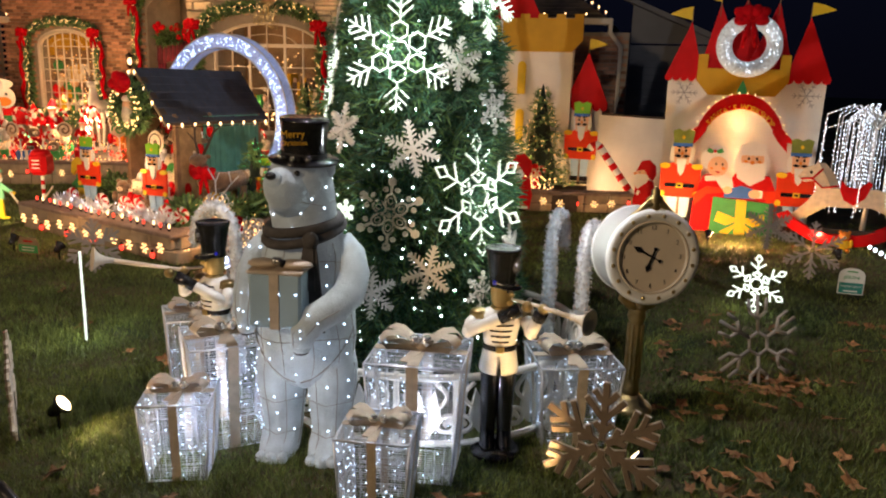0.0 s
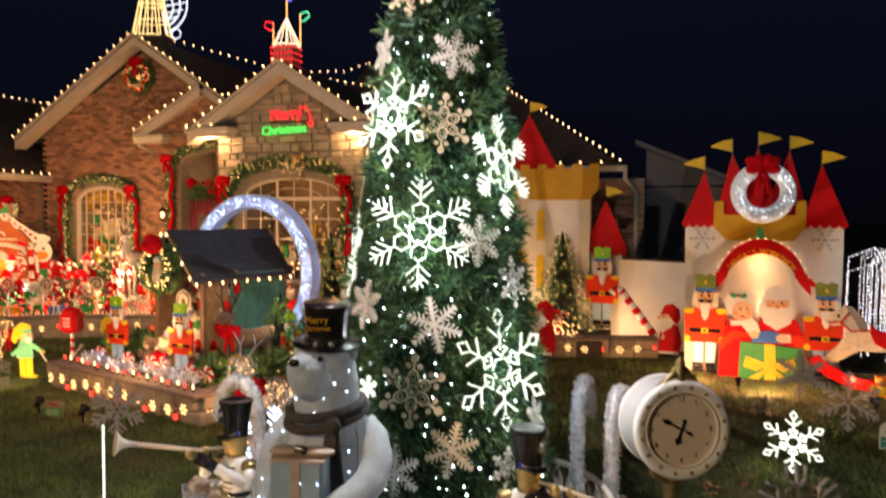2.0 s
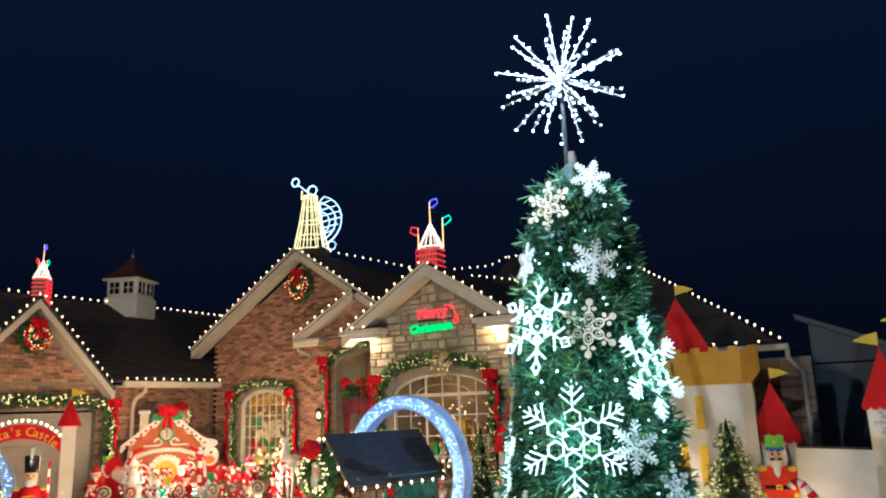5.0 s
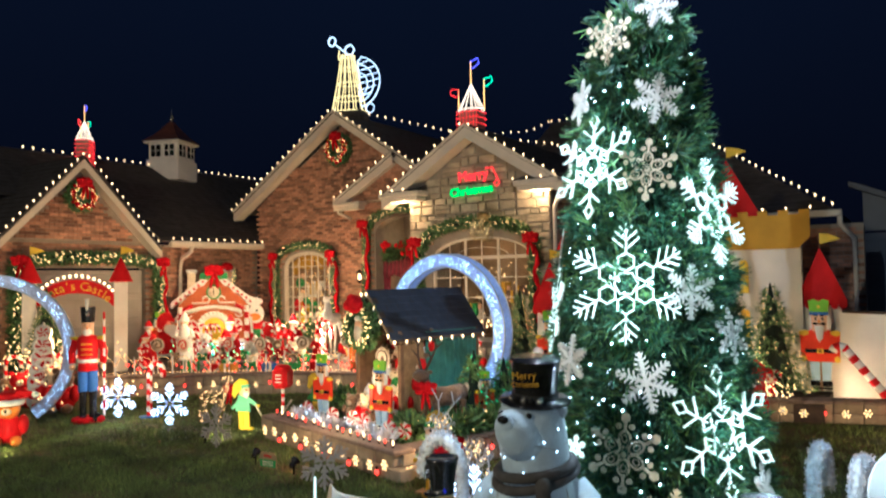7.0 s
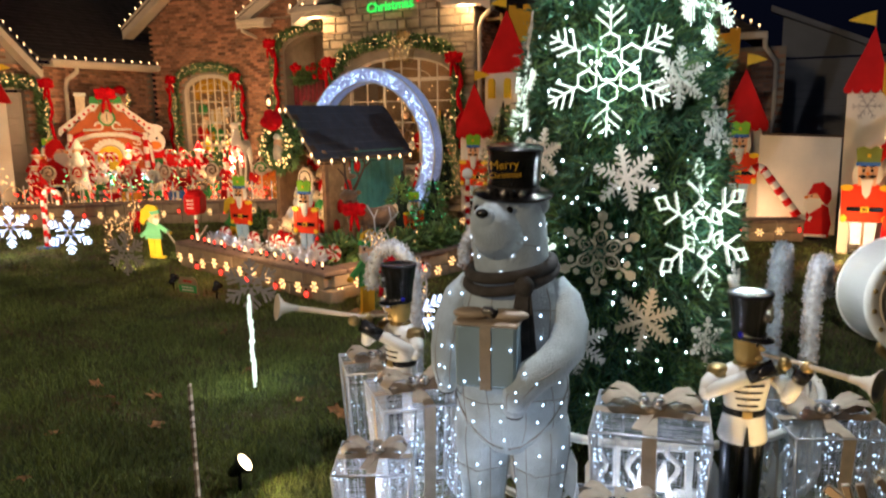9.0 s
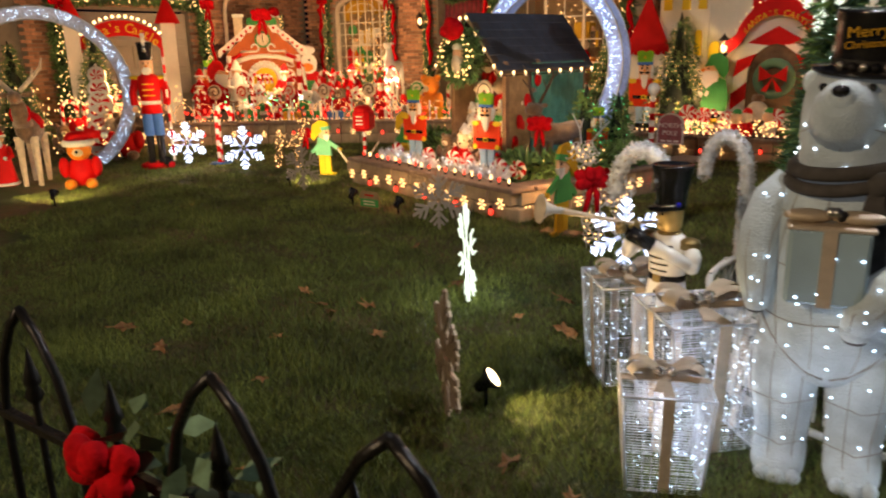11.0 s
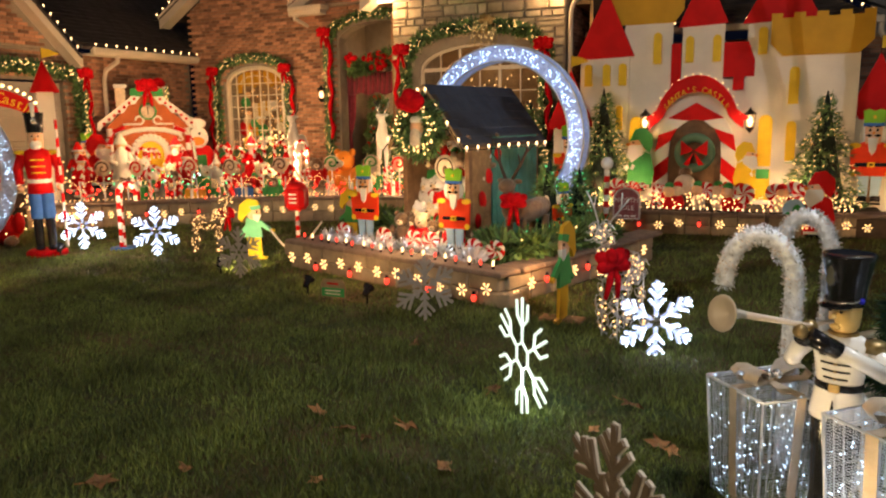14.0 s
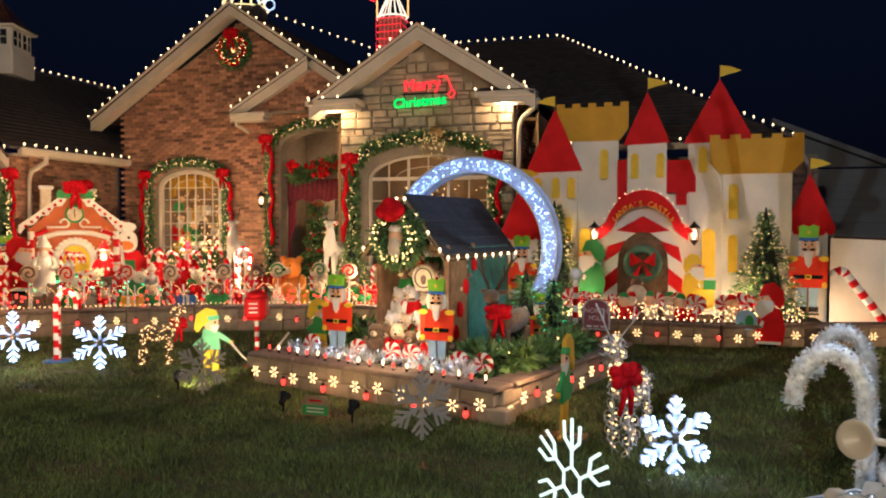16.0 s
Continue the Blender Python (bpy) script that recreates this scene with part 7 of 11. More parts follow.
# starburst on top
t = thing("starburst_topper", "starburst of silver spokes studded with cool lights on the treetop", "tree topper", pose(TX - 0.04, TY, 4.38))
part("stem", MB().cyl((0, 0, -0.62), (0, 0, 0), 0.018, 0.014, IRON, 8), t)
k = 0
for i in range(30):
    zc = 1 - 2 * (i + 0.5) / 30
    a = i * 2.39996
    s = math.sqrt(1 - zc * zc)
    d = Vector((s * math.cos(a), s * math.sin(a), zc))
    sp = part("spoke", MB().cyl((0, 0, 0), tuple(d * 0.44), 0.010, 0.006, SILVER, 6), t)
    part("lights", dots([d * (0.13 + 0.062 * j) + Vector((R.gauss(0, 0.008), R.gauss(0, 0.008), R.gauss(0, 0.008))) for j in range(6)], 0.0105, L_COOL), sp)


# standing lawn flakes
def lawn_flake(x, y, rz, r_, style, kind, cz=None, name="lawn_snowflake", label="", tilt=0):
    cz = r_ + 0.03 if cz is None else cz
    t = thing(name, label, "snowflake", pose(x, y, GZ, tilt, 0, rz), "lawn snowflakes")
    if kind == "board":
        part("flake_board", flake_board(r_, style, BROWNFL, 0.014, EDGEFL), t, m=Matrix.Translation((0, 0, cz)))
    elif kind == "grey":
        part("flake_board", flake_board(r_, style, GREYFL, 0.012), t, m=Matrix.Translation((0, 0, cz)))
    elif kind == "rope":
        part("rope_light", flake_rope(r_, style, L_ROPE, 0.0085), t, m=Matrix.Translation((0, 0, cz)))
    elif kind == "dead":
        part("rope_tube", flake_rope(r_, style, GREYFL, 0.012), t, "unlit grey tube", Matrix.Translation((0, 0, cz)))
    else:
        b, bl = MB(), MB()
        for x0, z0, x1, z1, w in strokes(r_, "branch"):
            b.tube([(x0, 0, z0), (x1, 0, z1)], 0.0155, L_FLAKE, 6)
            for q in (0.25, 0.6, 0.95):
                bl.ball((x0 + (x1 - x0) * q, -0.022, z0 + (z1 - z0) * q), 0.009, L_COOL, 5, 4)
        b.ball((0, 0, 0), (0.055, 0.02, 0.055), SILVER, 12, 6)
        part("acrylic_flake", b, t, "frosted acrylic lit cool white", Matrix.Translation((0, 0, cz)))
        part("lights", bl, t, m=Matrix.Translation((0, 0, cz)), kind="stuff")
    part("stake", MB().cyl((0, 0.012, -0.05), (0, 0.012, cz * 0.9), 0.006, 0.006, IRON, 6), t)
    return t


brn = "bronze snowflake board with pale cut edges staked in the lawn"
lawn_flake(-0.13, 3.50, -4, 0.30, "dense", "board", 0.31, label=brn, tilt=-6)
lawn_flake(-3.10, 3.10, -45, 0.30, "dense", "board", 0.33, label=brn)
lawn_flake(-5.22, 6.10, 38, 0.28, "dense", "grey", 0.28, label="grey snowflake board staked before the stone platform")
lawn_flake(-7.76, 6.90, 12, 0.28, "dense", "grey", 0.29, label="grey snowflake board staked beside a spotlight")
lawn_flake(1.34, 10.0, -5, 0.29, "fern", "grey", 0.33, label="grey snowflake board before the workshop")
lawn_flake(1.58, 8.5, -8, 0.30, "branch", "grey", 0.36, label="grey snowflake board staked in open lawn")
lawn_flake(-3.86, 4.46, -47, 0.33, "comb", "rope", 0.36, label="snowflake of bright white rope light staked upright")
lawn_flake(0.90, 7.05, -6, 0.26, "hex", "rope", 0.30, label="snowflake of white rope light with diamond tips")
lawn_flake(0.78, 5.40, 30, 0.33, "comb", "dead", 0.28, label="unlit grey tube snowflake leaning among leaves", tilt=-12)
lit = "frosted snowflake glowing cool white on the lawn"
lawn_flake(-3.34, 5.88, 30, 0.29, "branch", "acrylic", 0.24, label=lit)
lawn_flake(-9.62, 7.62, 35, 0.31, "branch", "acrylic", 0.33, label=lit)
lawn_flake(-10.88, 7.62, 35, 0.31, "branch", "acrylic", 0.34, label=lit)

# ---- white scroll fence ring round the tree ----
t = thing("scroll_fence", "low white scrollwork fence ring round the tree", "fence", pose(TX + 0.08, TY + 0.02, GZ))
FR = 1.0
ringp = lambda a, rr, z: (rr * math.sin(a), -rr * math.cos(a), z)
part("rail", MB().tube([ringp(6.283 * i / 64, FR, 0.42) for i in range(64)], 0.022, WHITE, 6, True), t, "white top rail")
part("rail", MB().tube([ringp(6.283 * i / 64, FR, 0.05) for i in range(64)], 0.018, WHITE, 6, True), t, "white bottom rail")
sc_ = MB()
w_ = 6.283 / 20
for f in (1, -1):
    pts = []
    for j in range(22):
        q = j / 21 * 9.0
        pts.append((f * 0.30 * w_ * math.exp(-0.16 * q) * math.cos(q), 0.15 + 0.075 * math.exp(-0.16 * q) * math.sin(q)))
    sc_.tube([ringp(x + f * 0.12, FR, z) for x, z in pts], 0.014, WHITE, 5)
    pts = [(f * (0.05 + 0.06 * math.sin(q)), 0.24 + 0.15 * q / 3.1) for q in [0.31 * j for j in range(11)]]
    sc_.tube([ringp(x, FR, z) for x, z in pts], 0.013, WHITE, 5)
    sc_.prism([(f * 0.02, 0.10), (f * 0.09, 0.18), (f * 0.05, 0.36), (f * 0.02, 0.30)], -FR - 0.008, -FR + 0.008, WHITE)
scroll = sc_.mesh("scroll")
for i in range(20):
    part("scroll", scroll, t, m=pose(0, 0, 0, 0, 0, math.degrees(i * w_)))
    part("post", MB().box((0, -FR, 0.22), (0.03, 0.02, 0.46), WHITE), t, m=pose(0, 0, 0, 0, 0, math.degrees((i + 0.5) * w_)))

# ---- gift boxes ----


def gift(x, y, rz, w, h, label, big=True):
    t = thing("gift_box", label, "gift box", pose(x, y, GZ, 0, 0, rz), "lit gift boxes")
    tp, bt = w / 2, w / 2 * 0.84
    C = lambda sx, sy, u: (sx * (bt + (tp - bt) * u), sy * (bt + (tp - bt) * u), h * u)
    b = MB()
    for sx in (-1, 1):
        for sy in (-1, 1):
            b.tube([C(sx, sy, 0), C(sx, sy, 1)], 0.006, WIREW, 5)
    for u in (0.0, 1.0):
        b.tube([C(-1, -1, u), C(1, -1, u), C(1, 1, u), C(-1, 1, u)], 0.007, WIREW, 5, True)
    part("frame", b, t, "white wire frame")
    # wire gauze on each side and the lid
    for k in range(4):
        g = MB()
        n = int(h / 0.0115)
        for i in range(1, n):
            u = i / n
            e = bt + (tp - bt) * u
            q = [(-e, -e, h * u), (-e * 0.4, -e - R.uniform(0, 0.004), h * u + R.gauss(0, 0.0015)), (e * 0.3, -e + R.uniform(0, 0.004), h * u + R.gauss(0, 0.0015)), (e, -e, h * u)]
            g.tube(q, 0.0017, WIREW, 3, caps=False)
        for i in range(1, 9):
            s = -1 + 2 * i / 9
            g.tube([(s * bt, -bt, 0), (s * tp, -tp, h)], 0.0018, WIREW, 3, caps=False)
        sd = part("side_gauze", g, t, "silver-white glitter wire gauze", pose(0, 0, 0, 0, 0, 90 * k), "stuff")
        rb = MB()
        for s in (0.0,):
            hw = w * 0.062
            rb.add([(s - hw, -bt - 0.006, 0.0), (s + hw, -bt - 0.006, 0.0), (s + hw, -tp - 0.006, h + 0.004), (s - hw, -tp - 0.006, h + 0.004), (s - hw, -bt - 0.003, 0.0), (s + hw, -bt - 0.003, 0.0), (s + hw, -tp - 0.003, h), (s - hw, -tp - 0.003, h)],
                   [(0, 1, 2, 3), (7, 6, 5, 4), (0, 3, 7, 4), (1, 5, 6, 2)], RIBBON)
        part("ribbon", rb, t, "champagne ribbon", pose(0, 0, 0, 0, 0, 90 * k))
    g = MB()
    for i in range(1, int(w / 0.018)):
        s = -tp + w * i / int(w / 0.018)
        g.tube([(-tp, s, h + R.gauss(0, 0.001)), (tp, s, h)], 0.0016, WIREW, 3, caps=False)
    ld = part("lid", g, t, "wire gauze lid", kind="stuff")
    part("lid_ribbon", MB().box((0, 0, h + 0.007), (w, w * 0.12, 0.004), RIBBON), ld)
    part("lid_ribbon", MB().box((0, 0, h + 0.010), (w * 0.12, w, 0.004), RIBBON), ld)
    bw = part("bow", MB().ball((0, 0, h + w * 0.05), (w * 0.07, w * 0.07, w * 0.045), RIBBON, 10, 7), t, "champagne glitter bow")
    for a in (20, 160, 200, 340):
        mt = pose(0, 0, h + 0.012, 0, 0, a)
        ww = w * 0.085
        top = [(0.0, 0.01), (w * 0.12, w * 0.12), (w * 0.25, w * 0.19), (w * 0.37, w * 0.19), (w * 0.44, w * 0.12), (w * 0.38, w * 0.04), (w * 0.18, 0.014), (0.0, 0.006)]
        n = len(top)
        pinch = [0.45, 0.8, 1.0, 1.05, 1.0, 0.95, 0.75, 0.45]
        vs = [(x_, -ww * k_, z_) for (x_, z_), k_ in zip(top, pinch)] + [(x_, ww * k_, z_) for (x_, z_), k_ in zip(top, pinch)]
        lp = MB().add(vs, [(i, i + 1, n + i + 1, n + i) for i in range(n - 1)], RIBBON, True, mt)
        lp.add([(v[0], v[1], v[2] + 0.003) for v in vs], [(n + i, n + i + 1, i + 1, i) for i in range(n - 1)], RIBBON, True, mt)
        part("bow_loop", lp, bw)
    for a in (75, 255):
        part("bow_tail", MB().box((w * 0.2, 0, 0.012), (w * 0.4, w * 0.11, 0.004), RIBBON, pose(0, 0, h + 0.008, 0, 4, a)), bw)
    for s in (-1, 1):
        bell = MB()
        c = Matrix.Translation((s * w * 0.065, -w * 0.03, h + w * 0.12))
        bell.ball((0, 0, 0), w * 0.068, SILVER, 12, 8, c)
        bell.tube([(w * 0.069 * math.cos(6.283 * i / 14), w * 0.069 * math.sin(6.283 * i / 14), 0) for i in range(14)], w * 0.008, SILVER, 5, True, c)
        part("bell", bell, bw, "silver jingle bell")
    ls_ = []
    for i in range(int(330 * w * h / 0.28 * 0.75)):
        k, u, s = R.randrange(4), R.random(), R.uniform(-1, 1)
        e = (bt + (tp - bt) * u) * 0.97
        p = Matrix.Rotation(k * math.pi / 2, 3, "Z") @ Vector((s * e, -e, h * u))
        ls_.append(p)
    part("mini_lights", dots(ls_, 0.0034, L_BLUE), t, "cool white mini lights", kind="stuff")
    return t


gift(-2.15, 3.20, 24, 0.33, 0.40, "small wire gauze gift box with champagne ribbon and bells")
gift(-2.62, 4.02, 40, 0.36, 0.52, "narrow wire gauze gift box with a gold ribbon behind the soldier")
gift(-2.14, 3.60, 42, 0.43, 0.57, "tall wire gauze gift box glowing beside the polar bear")
gift(-1.05, 3.64, 8, 0.47, 0.61, "large wire gauze gift box with gold ribbon and a wide bow")
gift(-1.08, 3.15, 10, 0.33, 0.42, "small unlit-looking gauze gift box with brown ribbon")
gift(-0.36, 4.27, 22, 0.45, 0.46, "gauze gift box with pale ribbon beside the clock post")

# ---- polar bear ----
def loft(b, rings, m, n=24, at=None):
    """A skin over ellipses (x, y, z, half width, half depth) from the bottom up."""
    vs = [(x + rx * math.sin(6.2832 * i / n), y - ry * math.cos(6.2832 * i / n), z) for x, y, z, rx, ry in rings for i in range(n)]
    fs = [(j * n + i, j * n + (i + 1) % n, (j + 1) * n + (i + 1) % n, (j + 1) * n + i) for j in range(len(rings) - 1) for i in range(n)]
    return b.add(vs, fs + [tuple(range(n))[::-1], tuple(range((len(rings) - 1) * n, len(rings) * n))], m, True, at)


def skin_at(rings, z, ang, out=0.001):
    """The place on a lofted skin at height z and angle ang from the front."""
    for q0, q1 in zip(rings, rings[1:]):
        if q0[2] <= z <= q1[2]:
            u = (z - q0[2]) / max(1e-6, q1[2] - q0[2])
            x, y, _, rx, ry = [p + (q - p) * u for p, q in zip(q0, q1)]
            return (x + (rx + out) * math.sin(ang), y - (ry + out) * math.cos(ang), z)
    return (0, 0, z)


bear = thing("polar_bear", "lit white fabric polar bear with top hat, scarf and gift", "polar bear", pose(-1.66, 3.60, GZ, 0, 0, 10))
bear_lights = []
for s in (-1, 1):
    LEG = [(s * 0.13, -0.07, 0.0, 0.09, 0.15), (s * 0.13, -0.07, 0.03, 0.10, 0.165), (s * 0.13, -0.05, 0.07, 0.102, 0.15), (s * 0.13, -0.01, 0.11, 0.100, 0.115), (s * 0.13, 0.0, 0.18, 0.105, 0.115),
           (s * 0.132, 0.0, 0.28, 0.118, 0.13), (s * 0.135, 0.0, 0.38, 0.128, 0.145), (s * 0.135, 0.0, 0.48, 0.130, 0.15), (s * 0.125, 0.0, 0.58, 0.120, 0.14), (s * 0.10, 0.0, 0.66, 0.08, 0.10)]
    lg = part("leg", loft(MB(), LEG, BEARF), bear, "white fabric leg")
    for an in (-75, -22, 28, 80):
        part("seam", MB().tube([skin_at(LEG, 0.06 + 0.05 * j, radians(an)) for j in range(10)], 0.0022, SEAM, 4), lg, "grey wire seam")
    for z_ in (0.12, 0.30):
        part("seam", MB().tube([skin_at(LEG, z_ + 0.012 * math.sin(i * 0.7), 6.2832 * i / 22) for i in range(22)], 0.0022, SEAM, 4, True), lg)
    for k in (-1, 0, 1):
        part("toe", MB().ball((s * 0.13 + k * 0.055, -0.215 + 0.012 * abs(k), 0.032), (0.03, 0.03, 0.03), BEARF, 10, 7), lg)
    bear_lights += [skin_at(LEG, z_ + R.uniform(-0.015, 0.015), radians(an + R.uniform(-6, 6)), 0.0) for an in (-60, 2, 58) for z_ in (0.15, 0.24, 0.33, 0.42, 0.5) if R.random() < 0.8]
TORSO = [(0, 0, 0.36, 0.06, 0.06), (0, 0, 0.40, 0.15, 0.13), (0, 0, 0.46, 0.215, 0.175), (0, 0, 0.54, 0.248, 0.20), (0, 0, 0.64, 0.258, 0.21), (0, 0, 0.76, 0.252, 0.205), (0, 0, 0.88, 0.245, 0.195), (0, 0, 1.0, 0.24, 0.185),
         (0, 0, 1.08, 0.228, 0.175), (0, 0, 1.15, 0.20, 0.165), (0, 0, 1.21, 0.165, 0.15), (0, 0, 1.25, 0.12, 0.12)]
torso = part("torso", loft(MB(), TORSO, BEARF, 32), bear, "white fabric torso")
for an in (-80, -50, -18, 18, 50, 80):
    part("seam", MB().tube([skin_at(TORSO, 0.43 + 0.055 * j, radians(an + 4 * math.sin(j * 0.6))) for j in range(14)], 0.0022, SEAM, 4), torso, "grey wire seam")
for z_ in (0.66, 0.86, 1.05):
    part("seam", MB().tube([skin_at(TORSO, z_ + 0.012 * math.sin(i * 0.59), 6.2832 * i / 32) for i in range(32)], 0.0022, SEAM, 4, True), torso)
for s in (-1, 1):
    part("seam", MB().tube([skin_at(TORSO, z_, s * radians(an), 0.002) for an, z_ in ((4, 0.43), (18, 0.45), (34, 0.50), (50, 0.57), (66, 0.64), (82, 0.70))], 0.0042, SEAM, 5), torso, "dark seam over the thigh")
bear_lights += [skin_at(TORSO, z_ + R.uniform(-0.02, 0.02), radians(an + R.uniform(-5, 5)), 0.0) for an in (-66, -34, 0, 34, 66) for z_ in (0.48, 0.56, 0.64, 0.72, 0.80, 0.95, 1.05) if R.random() < 0.75]
for pts, rad in (([(0.17, 0.02, 1.13), (0.225, 0.0, 1.07), (0.255, -0.04, 0.98), (0.252, -0.12, 0.90), (0.20, -0.21, 0.85), (0.13, -0.275, 0.815), (0.075, -0.30, 0.75), (0.062, -0.292, 0.685)], [0.070, 0.080, 0.084, 0.082, 0.078, 0.074, 0.068, 0.050]),
                 ([(-0.17, 0.02, 1.13), (-0.23, 0.0, 1.06), (-0.265, -0.05, 0.96), (-0.275, -0.10, 0.86), (-0.27, -0.14, 0.78), (-0.262, -0.15, 0.71)], [0.075, 0.085, 0.080, 0.072, 0.062, 0.045])):
    am = part("arm", MB().tube(pts, rad, BEARF, 18).ball(pts[-1], rad[-1] * 1.02, BEARF, 14, 9), bear, "white fabric arm")
    for off in (-0.5, 0.5):
        part("seam", MB().tube([(p[0] + off * q, p[1] - 0.87 * q, p[2] + 0.1 * q) for p, q in zip(pts[1:], rad[1:])], 0.0022, SEAM, 4), am)
    part("paw_band", MB().ball((pts[-1][0], pts[-1][1], pts[-1][2] - rad[-1] * 0.7), (rad[-1] * 0.75, rad[-1] * 0.75, rad[-1] * 0.35), SCARF, 12, 7), am, "dark paw pad")
    part("mini_lights", dots([Vector(p) + Vector((R.uniform(-0.6, 0.6) * q, -q * 0.88, R.uniform(-0.2, 0.5) * q)) for p, q in zip(pts[1:], rad[1:]) for _ in (0, 1)], 0.0046, L_BLUE, None, 6, 5), am, kind="stuff")
HEAD = [(0, 0, 1.17, 0.165, 0.15), (0, -0.01, 1.24, 0.165, 0.155), (0, -0.025, 1.31, 0.165, 0.165), (0, -0.04, 1.38, 0.163, 0.172), (0, -0.05, 1.44, 0.158, 0.172), (0, -0.05, 1.49, 0.148, 0.162), (0, -0.04, 1.53, 0.122, 0.13), (0, -0.03, 1.56, 0.07, 0.08)]
hd = part("head", loft(MB(), HEAD, BEARF, 28), bear, "white fabric head lifted towards the hat brim", pose(0, 0, 0, 0, 0, -13))
part("muzzle", MB().tube([(0, -0.13, 1.39), (0, -0.20, 1.425), (0, -0.255, 1.455), (0, -0.285, 1.468)], [0.125, 0.102, 0.074, 0.045], BEARF, 20).ball((0, -0.283, 1.467), (0.046, 0.03, 0.043), BEARF, 14, 9), hd, "white fabric muzzle")
part("nose", MB().ball((0, -0.308, 1.487), (0.028, 0.018, 0.02), BLACK, 12, 8), hd, "black nose")
part("seam", MB().tube([(0.0, -0.312, 1.462), (0.0, -0.27, 1.40), (0.0, -0.22, 1.335), (0.0, -0.19, 1.28)], 0.0022, SEAM, 4), hd)
for s in (-1, 1):
    part("seam", MB().tube([(s * 0.035, -0.29, 1.43), (s * 0.09, -0.20, 1.36), (s * 0.15, -0.10, 1.33), (s * 0.17, 0.0, 1.35)], 0.0022, SEAM, 4), hd)
    part("eye", MB().ball((s * 0.072, -0.198, 1.492), 0.015, BLACK, 12, 8), hd, "black bead eye")
    part("ear", MB().ball((s * 0.145, -0.02, 1.50), (0.032, 0.026, 0.042), BEARF, 12, 8), hd)
part("mini_lights", dots([skin_at(HEAD, z_, a, 0.0) for a, z_ in ((-0.9, 1.36), (-0.55, 1.28), (0.45, 1.30), (0.85, 1.37), (1.2, 1.32), (1.4, 1.42), (1.0, 1.24), (-1.2, 1.27), (0.1, 1.22))] + [(-0.06, -0.262, 1.42), (0.05, -0.262, 1.415), (0.09, -0.19, 1.44)], 0.0056, L_COOL, None, 6, 5), hd, kind="stuff")
hat = part("top_hat", MB().lathe([(0.0, 0.0), (0.165, 0.0), (0.172, 0.006), (0.168, 0.014), (0.115, 0.018), (0.108, 0.03), (0.106, 0.07), (0.112, 0.16), (0.12, 0.20), (0.118, 0.207), (0.0, 0.208)], BLACK, 32), bear, "glossy black top hat", pose(0.012, -0.05, 1.535, 5, 4, -8))
part("hat_band", MB().lathe([(0.110, 0.02), (0.1105, 0.045), (0.1085, 0.05)], BLACKM, 32), hat, "matt black band")
letters("Merry", 0.05, GOLDP, hat, pose(-0.005, -0.1205, 0.145, 0, -8, 0), 0.001)
letters("Christmas", 0.034, GOLDP, hat, pose(0.0, -0.118, 0.105, 0, -8, 0), 0.001)
for k, (x_, m_) in enumerate(((0.07, SILVER), (0.035, BLACK), (0.0, SILVER), (-0.035, BLACK), (-0.07, SILVER))):
    part("berry", MB().ball((x_, -math.sqrt(0.128 ** 2 - x_ * x_), 0.032), 0.016, m_, 10, 7), hat, "small shiny berry")
scarf = part("scarf", MB().tube([(0.178 * math.sin(q), -0.03 - 0.175 * math.cos(q), 1.225 + 0.03 * math.cos(q - 2.2)) for q in [6.2832 * i / 28 for i in range(28)]], 0.026, SCARF, 8, True), bear, "charcoal wool scarf")
part("fold", MB().tube([(0.19 * math.sin(q), -0.02 - 0.185 * math.cos(q), 1.185 + 0.045 * math.cos(q - 2.4)) for q in [6.2832 * i / 28 for i in range(28)]], 0.024, SCARF, 8, True), scarf)
part("knot", MB().ball((0.085, -0.205, 1.175), (0.042, 0.032, 0.045), SCARF, 12, 8), scarf)
for x0, x1, z1, yy in ((0.08, 0.06, 0.93, -0.222), (0.09, 0.105, 0.72, -0.212)):
    vs, fs = [], []
    for k in range(7):
        u = k / 6
        xc, zc, hw, yc = x0 + (x1 - x0) * u, 1.17 + (z1 - 1.17) * u, 0.022 + 0.026 * u, yy + 0.006 * math.sin(3 * u)
        vs += [(xc - hw, yc, zc), (xc + hw, yc, zc), (xc + hw, yc + 0.016, zc), (xc - hw, yc + 0.016, zc)]
        if k:
            o = 4 * (k - 1)
            fs += [(o + j, o + (j + 1) % 4, o + 4 + (j + 1) % 4, o + 4 + j) for j in range(4)]
    tl = MB().add(vs, fs + [(0, 1, 2, 3), (27, 26, 25, 24)], SCARF)
    part("scarf_end", tl, scarf)
gb = part("gift", MB().box((-0.05, -0.265, 0.905), (0.25, 0.15, 0.265), BEARG, bev=0.012), bear, "grey-blue fabric gift held in the arms")
part("gift_ribbon", MB().box((-0.05, -0.268, 0.905), (0.045, 0.156, 0.272), RIBBON), gb, "champagne ribbon")
part("gift_lid", MB().box((-0.05, -0.265, 1.042), (0.268, 0.165, 0.018), RIBBON, bev=0.006), gb, "champagne lid edge")
for x_, rx in ((-0.12, 0.08), (0.03, 0.09)):
    part("gift_bow_loop", MB().ball((x_, -0.275, 1.072), (rx, 0.045, 0.024), RIBBON, 14, 8), gb, "champagne bow loop")
for x_, m_ in ((-0.055, SILVER), (-0.02, BLACK), (-0.038, SILVER)):
    part("gift_bell", MB().ball((x_, -0.30, 1.09 - 0.01 * (m_ is BLACK)), 0.02, m_, 10, 7), gb, "small bell")
